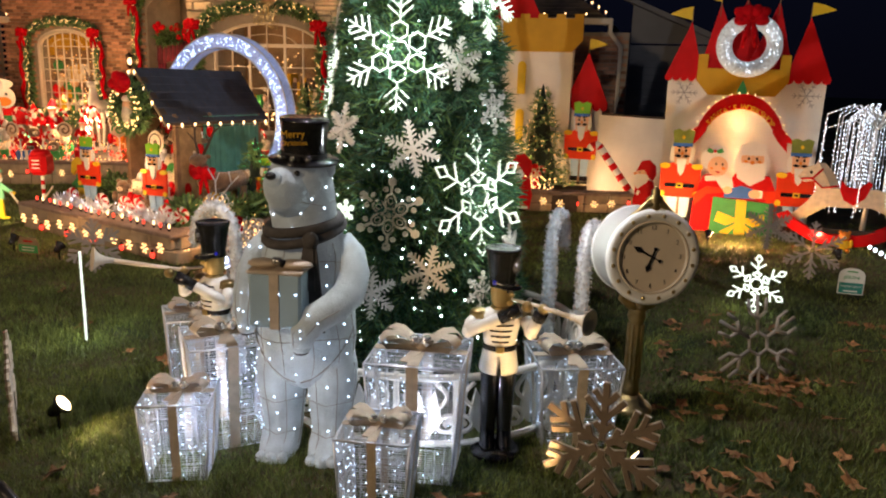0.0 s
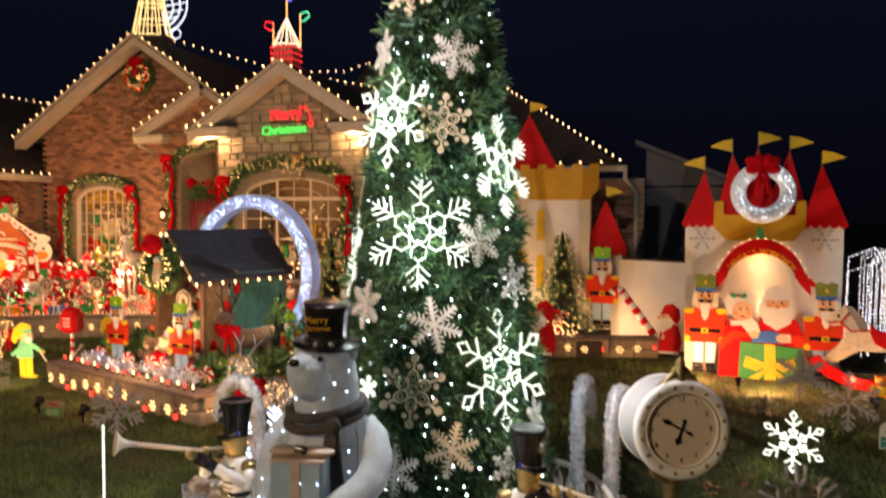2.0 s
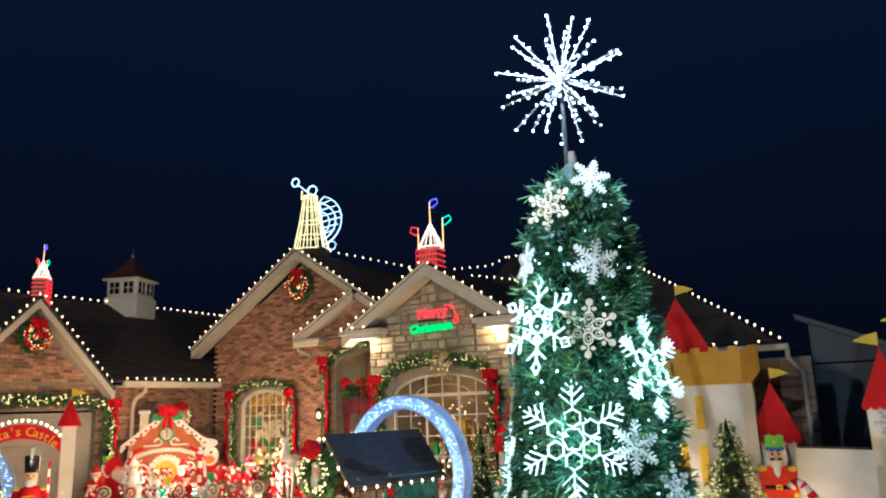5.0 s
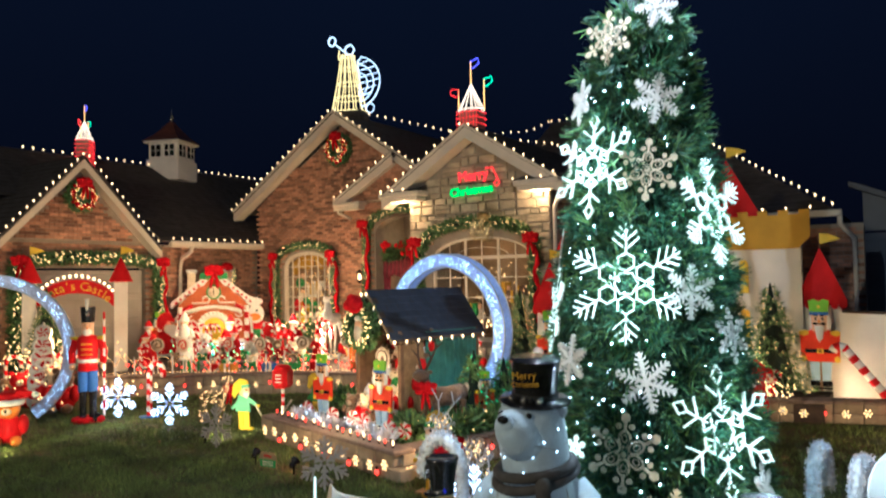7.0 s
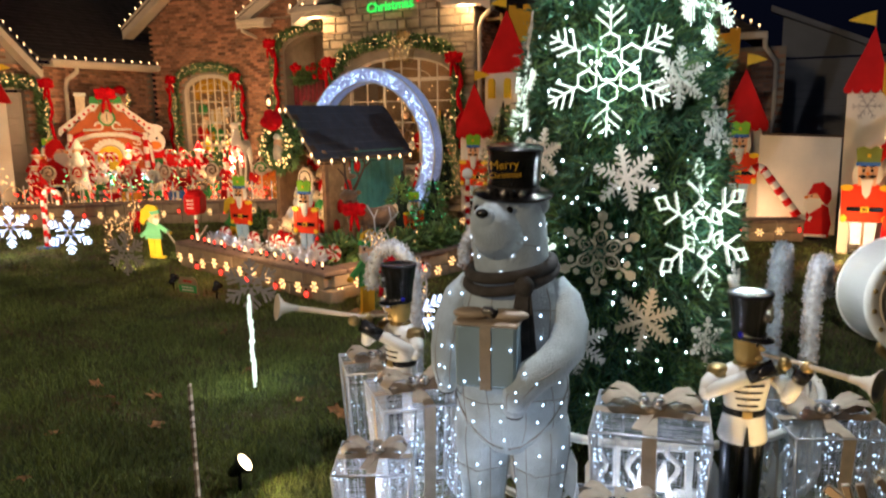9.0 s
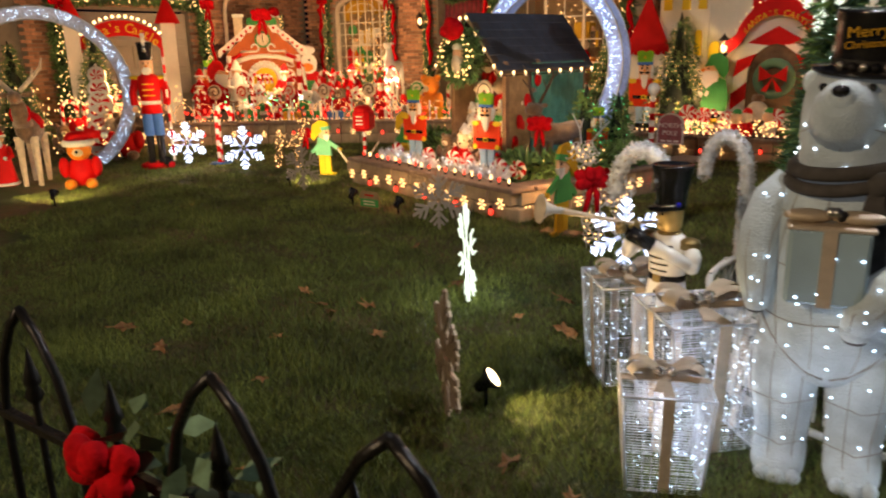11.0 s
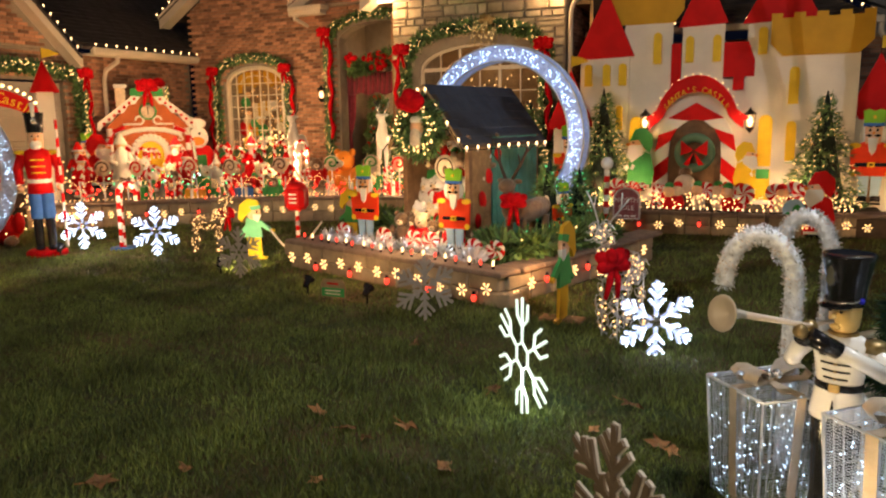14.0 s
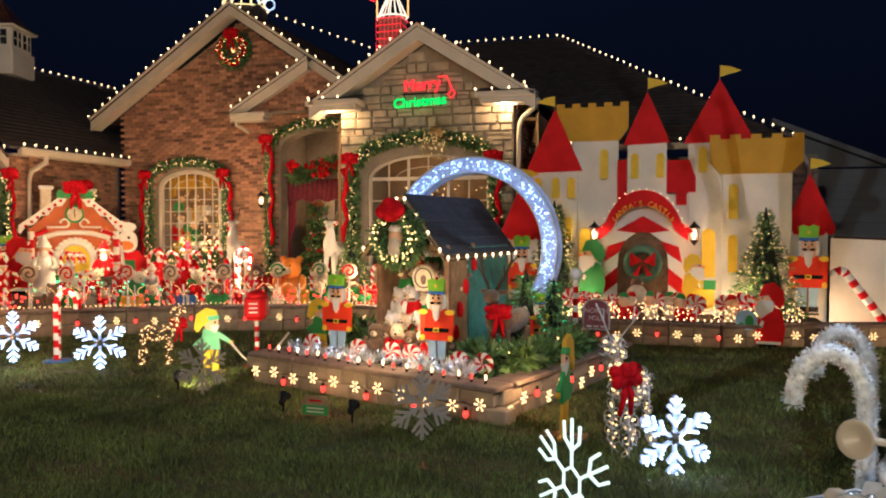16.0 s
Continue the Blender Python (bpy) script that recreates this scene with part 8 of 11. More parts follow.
part("mini_lights", dots([(-0.05 + R.uniform(-0.11, 0.11), -0.342, 0.905 + R.uniform(-0.11, 0.11)) for _ in range(5)], 0.0046, L_BLUE, None, 6, 5), gb, kind="stuff")
part("mini_lights", dots(bear_lights, 0.0048, L_BLUE, None, 6, 5), bear, "cool white mini lights", kind="stuff")


# ---- toy soldiers with long horns ----
L_BLUEP = mat("blue_jewel", (0.02, 0.02, 0.5), 0.2, bump=0)
GOLDF = mat("gold_face_paint", (0.62, 0.44, 0.16), 0.4, 0.2, var=0.15, bump=0.05)


def soldier(x, y, rz, aim, horn, lift, label):
    """A coat-and-boots figure facing rz whose head, arms and horn turn aim degrees further."""
    t = thing("toy_soldier", label, "toy soldier", pose(x, y, GZ, 0, 0, rz), "horn-blowing toy soldiers")
    part("base", MB().lathe([(0.0, 0.0), (0.13, 0.0), (0.135, 0.012), (0.13, 0.035), (0.10, 0.055), (0.0, 0.06)], BLACK, 26), t, "round glossy black base")
    for s in (-1, 1):
        lg = part("leg", MB().lathe([(0.034, 0.05), (0.036, 0.1), (0.044, 0.25), (0.05, 0.40), (0.052, 0.5)], BLACK, 16, pose(s * 0.042, 0, 0)), t, "glossy black trouser leg")
        part("boot", loft(MB(), [(s * 0.045, -0.025, 0.05, 0.042, 0.075), (s * 0.045, -0.025, 0.075, 0.042, 0.072), (s * 0.043, 0.0, 0.105, 0.04, 0.045), (s * 0.042, 0.0, 0.14, 0.039, 0.041)], BLACK, 16), lg, "black boot")
    coat = part("coat", loft(MB(), [(0, 0, 0.47, 0.100, 0.085), (0, 0, 0.485, 0.104, 0.088), (0, 0, 0.55, 0.093, 0.078), (0, 0, 0.605, 0.082, 0.07), (0, 0, 0.66, 0.088, 0.074), (0, 0, 0.73, 0.102, 0.08), (0, 0, 0.775, 0.104, 0.076), (0, 0, 0.80, 0.08, 0.06), (0, 0, 0.815, 0.045, 0.045)], ENAMEL, 26), t, "white enamel coat")
    part("belt", loft(MB(), [(0, 0, 0.592, 0.087, 0.074), (0, 0, 0.594, 0.089, 0.076), (0, 0, 0.620, 0.088, 0.075), (0, 0, 0.622, 0.085, 0.073)], BLACK, 26), coat, "black belt")
    part("buckle", MB().box((0.0, -0.079, 0.607), (0.042, 0.010, 0.036), BRASS, bev=0.004), coat, "brass buckle")
    part("coat_tail_edge", MB().prism([(-0.012, 0.47), (0.012, 0.47), (0.0, 0.56)], -0.094, -0.078, BLACK), coat)
    for k in range(5):
        z_ = 0.645 + 0.03 * k
        part("braid", MB().tube([skin_at([(0, 0, 0.6, 0.082, 0.07), (0, 0, 0.66, 0.088, 0.074), (0, 0, 0.73, 0.102, 0.08), (0, 0, 0.80, 0.10, 0.075)], z_, a) for a in [(-0.5 - 0.05 * k) * (1 - j / 4) for j in range(9)]], 0.0045, BLACK, 5), coat, "black braid bar")
        part("button", MB().ball((0, -0.080 - 0.0016 * k, z_), 0.006, BRASS, 8, 6), coat, "brass button")
    up = part("head", MB().lathe([(0.030, 0.80), (0.040, 0.82), (0.052, 0.84), (0.057, 0.875), (0.058, 0.92), (0.055, 0.95), (0.0, 0.955)], GOLDF, 20), t, "gold painted face", pose(0, 0, 0, 0, 0, aim))
    part("collar", MB().tube([(0.046 * math.cos(6.283 * i / 16), 0.046 * math.sin(6.283 * i / 16), 0.812) for i in range(16)], 0.011, BRASS, 6, True), up, "brass collar")
    part("nose", MB().ball((0, -0.062, 0.888), (0.011, 0.018, 0.013), GOLDF, 10, 7), up)
    part("chin", MB().ball((0, -0.050, 0.845), (0.022, 0.018, 0.014), GOLDF, 10, 7), up)
    for s in (-1, 1):
        part("eye", MB().ball((s * 0.023, -0.054, 0.905), (0.008, 0.005, 0.006), BLACK, 8, 6), up, "dark painted eye")
    ht = part("shako", MB().lathe([(0.0, 0.925), (0.066, 0.925), (0.068, 0.935), (0.067, 0.96), (0.075, 1.02), (0.090, 1.10), (0.095, 1.115), (0.093, 1.125), (0.075, 1.118), (0.0, 1.115)], BLACK, 28), up, "tall glossy black hat")
    part("visor", loft(MB(), [(0, -0.055, 0.922, 0.058, 0.055), (0, -0.055, 0.930, 0.06, 0.056), (0, -0.05, 0.936, 0.05, 0.045)], BLACK, 20), ht, "black visor")
    part("badge", MB().prism([(-0.022, 1.03), (0.0, 1.005), (0.022, 1.03), (0.012, 1.045), (0.016, 1.065), (0.0, 1.09), (-0.016, 1.065), (-0.012, 1.045)], -0.098, -0.074, SILVER), ht, "silver badge")
    part("chin_cord", MB().tube([(0.070 * math.sin(q), -0.068 * math.cos(q) - 0.004, 0.958 - 0.018 * math.cos(q)) for q in [-1.6 + 0.32 * j for j in range(11)]], 0.005, SILVER, 5), ht, "silver cord")
    for s in (-1, 1):
        part("jewel", MB().ball((s * 0.070, -0.005, 0.952), 0.012, L_BLUEP, 10, 7), ht, "blue jewel")
    for s in (-1, 1):
        ep = part("epaulette", MB().ball((s * 0.112, 0, 0.785), (0.046, 0.044, 0.020), BRASS, 14, 8), t, "brass epaulette")
        part("fringe", MB().lathe([(0.046, 0.0), (0.050, -0.025), (0.044, -0.024)], BRASS, 16, pose(s * 0.114, 0, 0.783)), ep)
    # arms reach to the horn in front of the mouth
    turn = Matrix.Rotation(radians(aim), 3, "Z")
    for s, reach in ((-1, 0.17), (1, 0.25)):
        hnd = turn @ Vector((s * 0.012, -reach, 0.855))
        sh_, el = Vector((s * 0.112, 0, 0.765)), Vector((s * 0.165, -0.055, 0.69)) if s * aim < 0 else Vector((s * 0.15, -0.10, 0.71))
        ar = part("arm", MB().tube([sh_, sh_.lerp(el, 0.55) + Vector((s * 0.012, 0, 0)), el], [0.036, 0.036, 0.032], ENAMEL, 12).ball(el, 0.033, ENAMEL, 12, 8).tube([el, el.lerp(hnd, 0.55)], [0.032, 0.030], ENAMEL, 12), t, "white enamel sleeve")
        part("cuff", MB().tube([el.lerp(hnd, 0.55), el.lerp(hnd, 0.88)], [0.033, 0.036], BLACK, 12), ar, "black cuff")
        part("glove", MB().ball(tuple(hnd), (0.028, 0.030, 0.028), BRASS, 12, 8), ar, "brass glove")
    z0 = 0.868
    hn = part("horn", MB().tube([(0, -0.064, z0 - 0.002), (0, -0.2, z0), (0, -0.064 - horn * 0.92, z0 + lift)], [0.007, 0.009, 0.014], IVORY, 12), t, "pale long horn", pose(0, 0, 0, 0, 0, aim))
    part("horn_bell", MB().lathe([(0.013, -0.02), (0.018, 0.02), (0.030, 0.055), (0.052, 0.078), (0.066, 0.086), (0.064, 0.090), (0.044, 0.078), (0.0, 0.055)], IVORY, 24, pose(0, -0.064 - horn * 0.92, z0 + lift, 90 - math.degrees(math.atan2(lift, horn)), 0, 0)), hn, "flared horn bell")
    return t


soldier(-0.70, 3.88, 14, 50, 0.40, -0.012, "white and black soldier figure with tall black hat blowing a horn")
soldier(-2.375, 3.87, -18, -24, 0.52, 0.085, "white and black soldier figure blowing a long pale horn")

# ---- pillar clock ----
CA = 24
t = thing("pillar_clock", "white drum clock with brass studs on a brass pillar", "clock", pose(-0.04, 4.70, GZ))
pl = part("pillar", MB().lathe([(0.050, 0.10), (0.052, 0.14), (0.046, 0.17), (0.043, 0.20), (0.043, 0.56), (0.05, 0.58), (0.056, 0.60), (0.05, 0.625), (0.058, 0.65), (0.06, 0.67), (0.0, 0.68)], BRASS, 24), t, "brass pillar")
for k in range(10):
    a = 6.2832 * k / 10
    part("flute", MB().cyl((0.043 * math.cos(a), 0.043 * math.sin(a), 0.21), (0.043 * math.cos(a), 0.043 * math.sin(a), 0.55), 0.008, 0.008, BRASS, 6), pl)
part("foot", MB().lathe([(0.0, 0.0), (0.14, 0.0), (0.142, 0.02), (0.125, 0.04), (0.095, 0.055), (0.08, 0.085), (0.055, 0.105), (0.0, 0.11)], BRASS, 28), t, "stepped brass foot")
for s in (-1, 1):
    part("bracket", MB().tube([(0, -0.03, 0.66), (s * 0.07, -0.03, 0.68), (s * 0.12, -0.03, 0.72), (s * 0.115, -0.03, 0.76), (s * 0.085, -0.03, 0.755), (s * 0.082, -0.03, 0.725)], [0.026, 0.026, 0.022, 0.018, 0.014, 0.009], BRASS, 10), t, "scrolled brass bracket", pose(0, 0, 0, 0, 0, CA))
part("acanthus", MB().ball((0, -0.06, 0.70), (0.045, 0.03, 0.05), BRASS, 12, 8), t, "brass leaf under the drum", pose(0, 0, 0, 0, 0, CA))
CR = 0.262
ax = pose(0, 0, 0.985, 0, 0, CA) @ pose(0, 0, 0, -3, 0, 0) @ pose(0, 0, 0, 90, 0, 0)
dr = part("drum", MB().lathe([(0.0, -0.15), (CR - 0.02, -0.15), (CR, -0.13), (CR, 0.12), (CR + 0.014, 0.128), (CR + 0.016, 0.15), (CR - 0.004, 0.165), (0.215, 0.158), (0.203, 0.135), (0.0, 0.133)], ENAMEL, 48), t, "white enamel drum", ax)
part("dial", MB().lathe([(0.203, 0.137), (0.0, 0.138)], IVORY, 40), dr, "ivory dial")
part("inner_ring", MB().tube([(0.207 * math.cos(6.283 * i / 40), 0.207 * math.sin(6.283 * i / 40), 0.158) for i in range(40)], 0.007, IVORY, 6, True), dr)
part("back_ring", MB().tube([(CR * math.cos(6.283 * i / 40), CR * math.sin(6.283 * i / 40), -0.13) for i in range(40)], 0.008, ENAMEL, 6, True), dr)
STUD = MB().ball((0, 0, 0), (0.0125, 0.0125, 0.008), BRASS, 10, 6).mesh("stud")
for i in range(16):
    a = 6.283 * (i + 0.5) / 16
    part("stud", STUD, dr, "brass stud", Matrix.Translation((0.240 * math.cos(a), 0.240 * math.sin(a), 0.163)))
NUMC = mat("dial_ink", (0.06, 0.05, 0.04), 0.6)
for i in range(1, 13):
    a = radians(30 * i)
    letters(str(i), 0.037, NUMC, dr, pose(0.168 * math.sin(a), 0.168 * math.cos(a), 0.141, -90, 0, 0), 0.0006)
for ang, l, w in ((-62, 0.135, 0.010), (200, 0.09, 0.012)):
    hb = MB().prism([(-w * 0.4, -0.05), (w * 0.4, -0.05), (w * 0.5, 0.0), (w * 0.7, l * 0.55), (w * 1.6, l * 0.72), (0, l), (-w * 1.6, l * 0.72), (-w * 0.7, l * 0.55), (-w * 0.5, 0.0)], -0.002, 0.002, BLACK).prism(ell(0, -0.048, 0.011, 0.011, 10), -0.0025, 0.0025, BLACK)
    part("clock_hand", hb, dr, "black spade hand", pose(0, 0, 0.146 + 0.004 * (l > 0.12), -90, 0, 0) @ pose(0, 0, 0, 0, ang, 0))
part("hub", MB().ball((0, 0, 0.149), 0.009, BLACK, 8, 6), dr)
cr_ = pose(0, 0, 0.985 + CR, 0, 0, CA) @ Matrix.Translation((0, -0.11, 0.0))
crest = part("crest", MB().lathe([(0.0, 0.0), (0.036, 0.015), (0.026, 0.045), (0.034, 0.075), (0.022, 0.10), (0.026, 0.12), (0.0, 0.15)], BRASS, 14), t, "brass finial over the dial", cr_)
for s in (-1, 1):
    part("scroll", MB().tube([(0, 0, 0.05), (s * 0.05, 0, 0.04), (s * 0.09, 0, 0.0), (s * 0.135, 0, -0.035), (s * 0.155, 0, -0.07), (s * 0.135, 0, -0.085), (s * 0.118, 0, -0.065)], [0.022, 0.022, 0.019, 0.018, 0.014, 0.011, 0.008], BRASS, 10), crest)
    part("scroll", MB().tube([(0, 0, 0.09), (s * 0.035, 0, 0.075), (s * 0.055, 0, 0.04), (s * 0.04, 0, 0.02)], [0.016, 0.015, 0.012, 0.007], BRASS, 8), crest)


# ---- tinsel canes ----
def tinsel_cane(x, y, rz, h, r_, label, wide=0.3):
    t = thing("tinsel_cane", label, "tinsel cane", pose(x, y, GZ, 0, 0, rz), "tinsel canes")
    pts = [Vector((0, 0, h * 0.78 * k / 12)) for k in range(13)] + [Vector((wide / 2 - wide / 2 * math.cos(math.pi * k / 10), 0, h * 0.78 + h * 0.2 * math.sin(math.pi * k / 10))) for k in range(1, 11)] + [Vector((wide, 0, h * 0.765))]
    part("core", MB().tube(pts, r_ * 0.82, TINSEL, 10), t)
    b = MB()
    vs, fs = [], []
    for p in along(pts, 0.00042):
        d = Vector((R.gauss(0, 1), R.gauss(0, 1), R.gauss(0, 1))).normalized()
        s = d.orthogonal().normalized() * 0.0045
        o = len(vs)
        a = p + d * r_ * 0.55
        e = p + d * r_ * R.uniform(0.88, 1.18)
        vs += [tuple(a - s), tuple(a + s), tuple(e + s), tuple(e - s)]
        fs.append((o, o + 1, o + 2, o + 3))
    b.add(vs, fs, TINSEL)
    b.mats.append(TINSELW)
    b.mi = [(q // 190) % 2 for q in range(len(fs))]
    part("tinsel", b, t, "shredded silver tinsel", kind="stuff")
    return t


tinsel_cane(-2.54, 4.36, 178, 1.13, 0.050, "silver and pink tinsel candy cane on the lawn", 0.30)
tinsel_cane(-2.34, 5.18, 172, 1.12, 0.050, "silver-blue tinsel candy cane on the lawn", 0.26)
tinsel_cane(-0.62, 5.05, 80, 1.12, 0.050, "silver-blue tinsel cane seen edge on behind the tree", 0.26)
tinsel_cane(-0.42, 5.25, 75, 1.02, 0.055, "silver tinsel cane behind the clock", 0.26)


# ---- ground spotlights ----
def ground_spot(x, y, rz, label="small black stake spotlight shining on the lawn"):
    t = thing("ground_spotlight", label, "spotlight", pose(x, y, GZ, 0, 0, rz), "ground spotlights")
    part("stake", MB().cyl((0, 0, -0.05), (0, 0, 0.09), 0.008, 0.012, BLACK, 8), t)
    hm = pose(0, 0, 0.13, -50, 0, 0)
    part("housing", MB().lathe([(0.0, -0.06), (0.02, -0.06), (0.03, -0.04), (0.034, 0.0), (0.055, 0.03), (0.058, 0.045), (0.05, 0.05)], BLACK, 14, hm), t)
    part("lens", MB().lathe([(0.05, 0.044), (0.0, 0.046)], L_SPOT, 14, hm), t, "bright lens")
    return t


for x, y, rz in ((-3.02, 3.31, -70), (-6.67, 6.54, 0), (-5.95, 6.42, -5), (-9.66, 4.87, 40), (-8.15, 7.05, 10), (-10.75, 7.15, 20), (0.67, 10.2, -10), (2.06, 9.6, 10), (0.05, 3.75, 80)):
    ground_spot(x, y, rz)
t = thing("yard_sign", "small dark lawn notice between the two spotlights", "yard sign", pose(-6.25, 6.33, GZ))
part("panel", MB().prism([(-0.13, 0.06), (0.13, 0.06), (0.13, 0.18), (0.1, 0.23), (-0.1, 0.23), (-0.13, 0.18)], -0.004, 0.004, TAN), t)
part("green_band", MB().box((0, -0.006, 0.11), (0.24, 0.004, 0.08), GREENP), t)
for k in range(2):
    part("bar", MB().box((0, -0.009, 0.125 - 0.03 * k), (0.16, 0.002, 0.012), FURW), t)
part("bar", MB().box((0, -0.006, 0.19), (0.12, 0.002, 0.018), REDV), t)
for x in (-0.1, 0.1):
    part("leg", MB().cyl((x, 0.004, -0.01), (x, 0.004, 0.1), 0.004, 0.004, IRON, 5), t)

# ---- fallen leaves ----
def leaf_mesh(seed):
    r = random.Random(seed)
    pts = []
    for i in range(10):
        a = 6.283 * i / 10
        q = 0.055 if i % 2 == 0 else 0.026
        pts.append((q * r.uniform(0.7, 1.2) * math.cos(a), q * 0.8 * r.uniform(0.7, 1.2) * math.sin(a), r.uniform(0.0, 0.022)))
    vs = [(0, 0, 0.006)] + pts
    return MB().add(vs, [(0, 1 + i, 1 + (i + 1) % 10) for i in range(10)], LEAFM).tube([(0, 0, 0.008), (0.075, 0.01, 0.012)], 0.0018, LEAFM, 4).mesh("leaf")


leaves = [leaf_mesh(s) for s in range(6)]
r = random.Random(21)
for i in range(170):
    if i < 105:
        x, y = r.uniform(0.1, 2.6), r.uniform(3.6, 7.2)
    elif i < 135:
        x, y = r.gauss(0.85, 0.25), r.gauss(5.35, 0.15)
    else:
        x, y = r.uniform(-5.5, 0.5), r.uniform(1.9, 5.6)
    ob = new("fallen_leaf", leaves[i % 6])
    ob.matrix_basis = pose(x, y, GZ + 0.02, r.uniform(-18, 18), r.uniform(-18, 18), r.uniform(0, 360)) @ Matrix.Scale(r.uniform(0.9, 1.6), 4)
    tagged(ob, "curled brown fallen leaf lying on the lawn", "leaf", "fallen leaves")

# ---- iron fence at the edge of the path ----
t = thing("iron_fence", "black wrought iron fence with pointed arches and ball posts", "fence", pose(-3.725, 1.44, GZ - 0.035))
p = part("post", MB().cyl((0, 0, 0), (0, 0, 0.98), 0.016, 0.016, IRON, 10), t)
part("finial", MB().ball((0, 0, 1.03), (0.036, 0.036, 0.044), IRON, 12, 8).cyl((0, 0, 0.95), (0, 0, 1.0), 0.022, 0.028, IRON, 10), p, "ball finial")
for z in (0.18, 0.72):
    part("rail", MB().box((0.9, 0, z), (5.2, 0.028, 0.028), IRON, bev=0.004), t)
for xc in (-1.2, -0.5, 0.45, 1.20, 1.66, 2.41):
    w = 0.19
    pts = [(xc - w, 0, 0.0), (xc - w, 0, 0.62), (xc - w * 0.93, 0, 0.76), (xc - w * 0.7, 0, 0.90), (xc - w * 0.36, 0, 1.0), (xc, 0, 1.06)]
    for f in (1, -1):
        part("arch_bar", MB().tube([(xc + f * (q[0] - xc), q[1], q[2]) for q in pts], 0.013, IRON, 6), t)
    for dx in (0.0, 0.37):
        pk = part("picket", MB().cyl((xc + dx, 0, 0), (xc + dx, 0, 0.82), 0.010, 0.010, IRON, 6), t)
        part("spear", MB().lathe([(0.012, 0.80), (0.026, 0.82), (0.014, 0.845), (0.024, 0.86), (0.016, 0.89), (0.0, 0.96)], IRON, 8, Matrix.Translation((xc + dx, 0, 0))), pk)
# greenery with red blooms tied to the fence
t = thing("fence_greenery", "holly leaves and a red bow tied to the iron fence", "greenery", pose(-2.68, 1.47, 0.59))
vs, fs = [], []
r = random.Random(5)
for i in range(46):
    c = Vector((r.uniform(-0.28, 0.16), r.uniform(-0.1, 0.08), r.uniform(-0.2, 0.22)))
    d = Vector((r.gauss(0, 1), r.gauss(0, 1), r.gauss(0, 1))).normalized()
    s = d.orthogonal().normalized() * 0.028
    o = len(vs)
    vs += [tuple(c), tuple(c + d * 0.05 + s), tuple(c + d * 0.12), tuple(c + d * 0.05 - s)]
    fs.append((o, o + 1, o + 2, o + 3))
part("leaves", MB().add(vs, fs, mat("holly_leaf", (0.10, 0.17, 0.10), 0.5, var=0.4, scale=20, bump=0.2, rnd=0.4)), t, kind="stuff")
part("bow", bow(0.22), t, "red bow", Matrix.Translation((-0.2, -0.08, 0.1)))
part("tie", MB().tube([(-0.3, 0, -0.1), (0, 0, 0.05), (0.2, 0, 0.1)], 0.02, CORE, 6), t)

# ---- stone platform with the toy hut ----
PM = pose(-6.2, 7.15, GZ, 0, 0, -18.2)
PH = 0.28
t = thing("stone_platform", "raised platform of tan wall blocks with dark cap stones", "platform", PM)
part("fill", MB().box((0.0, 1.5, PH / 2 - 0.01), (2.7, 2.7, PH - 0.04), DARKW), t, "dark mulch fill")
blk = [MB().box((0, 0, 0), (0.34, 0.2, PH / 2 - 0.006), BLOCK, bev=0.012).mesh("block") for _ in range(1)]
for k in range(2):
    for i in range(9):
        x = -1.5 + 0.17 + 0.345 * i - (0.12 if k else 0)
        if x < 1.45:
            part("block", blk[0], t, m=pose(x, 0.1 + R.uniform(-0.006, 0.006), PH * (0.25 + 0.5 * k), 0, 0, R.uniform(-0.6, 0.6)))
    for i in range(8):
        part("block", blk[0], t, m=pose(1.42, 0.28 + 0.345 * i, PH * (0.25 + 0.5 * k), 0, 0, 90))
        part("block", blk[0], t, m=pose(-1.42, 0.28 + 0.345 * i, PH * (0.25 + 0.5 * k), 0, 0, 90))
capm = MB().box((0, 0, 0), (0.34, 0.3, 0.045), CAPSTONE, bev=0.01).mesh("cap")
for i in range(9):
    part("cap", capm, t, m=pose(-1.40 + 0.345 * i, 0.13, PH + 0.018, 0, 0, R.uniform(-0.5, 0.5)))
for i in range(8):
    part("cap", capm, t, m=pose(1.40, 0.46 + 0.345 * i, PH + 0.018, 0, 0, 90))
    part("cap", capm, t, m=pose(-1.40, 0.46 + 0.345 * i, PH + 0.018, 0, 0, 90))
for i in range(11):
    star_light(PM @ Vector((-1.42 + 0.28 * i, -0.03, PH * R.uniform(0.42, 0.62))), False, -18)
    if i % 2:
        star_light(PM @ Vector((-1.28 + 0.28 * i, -0.03, PH * 0.25)), True, -18)
for i in range(11):
    star_light(PM @ Vector((1.56, 0.15 + 0.24 * i, PH * (0.62 if i % 3 else 0.35))), i % 3 == 2, 72)

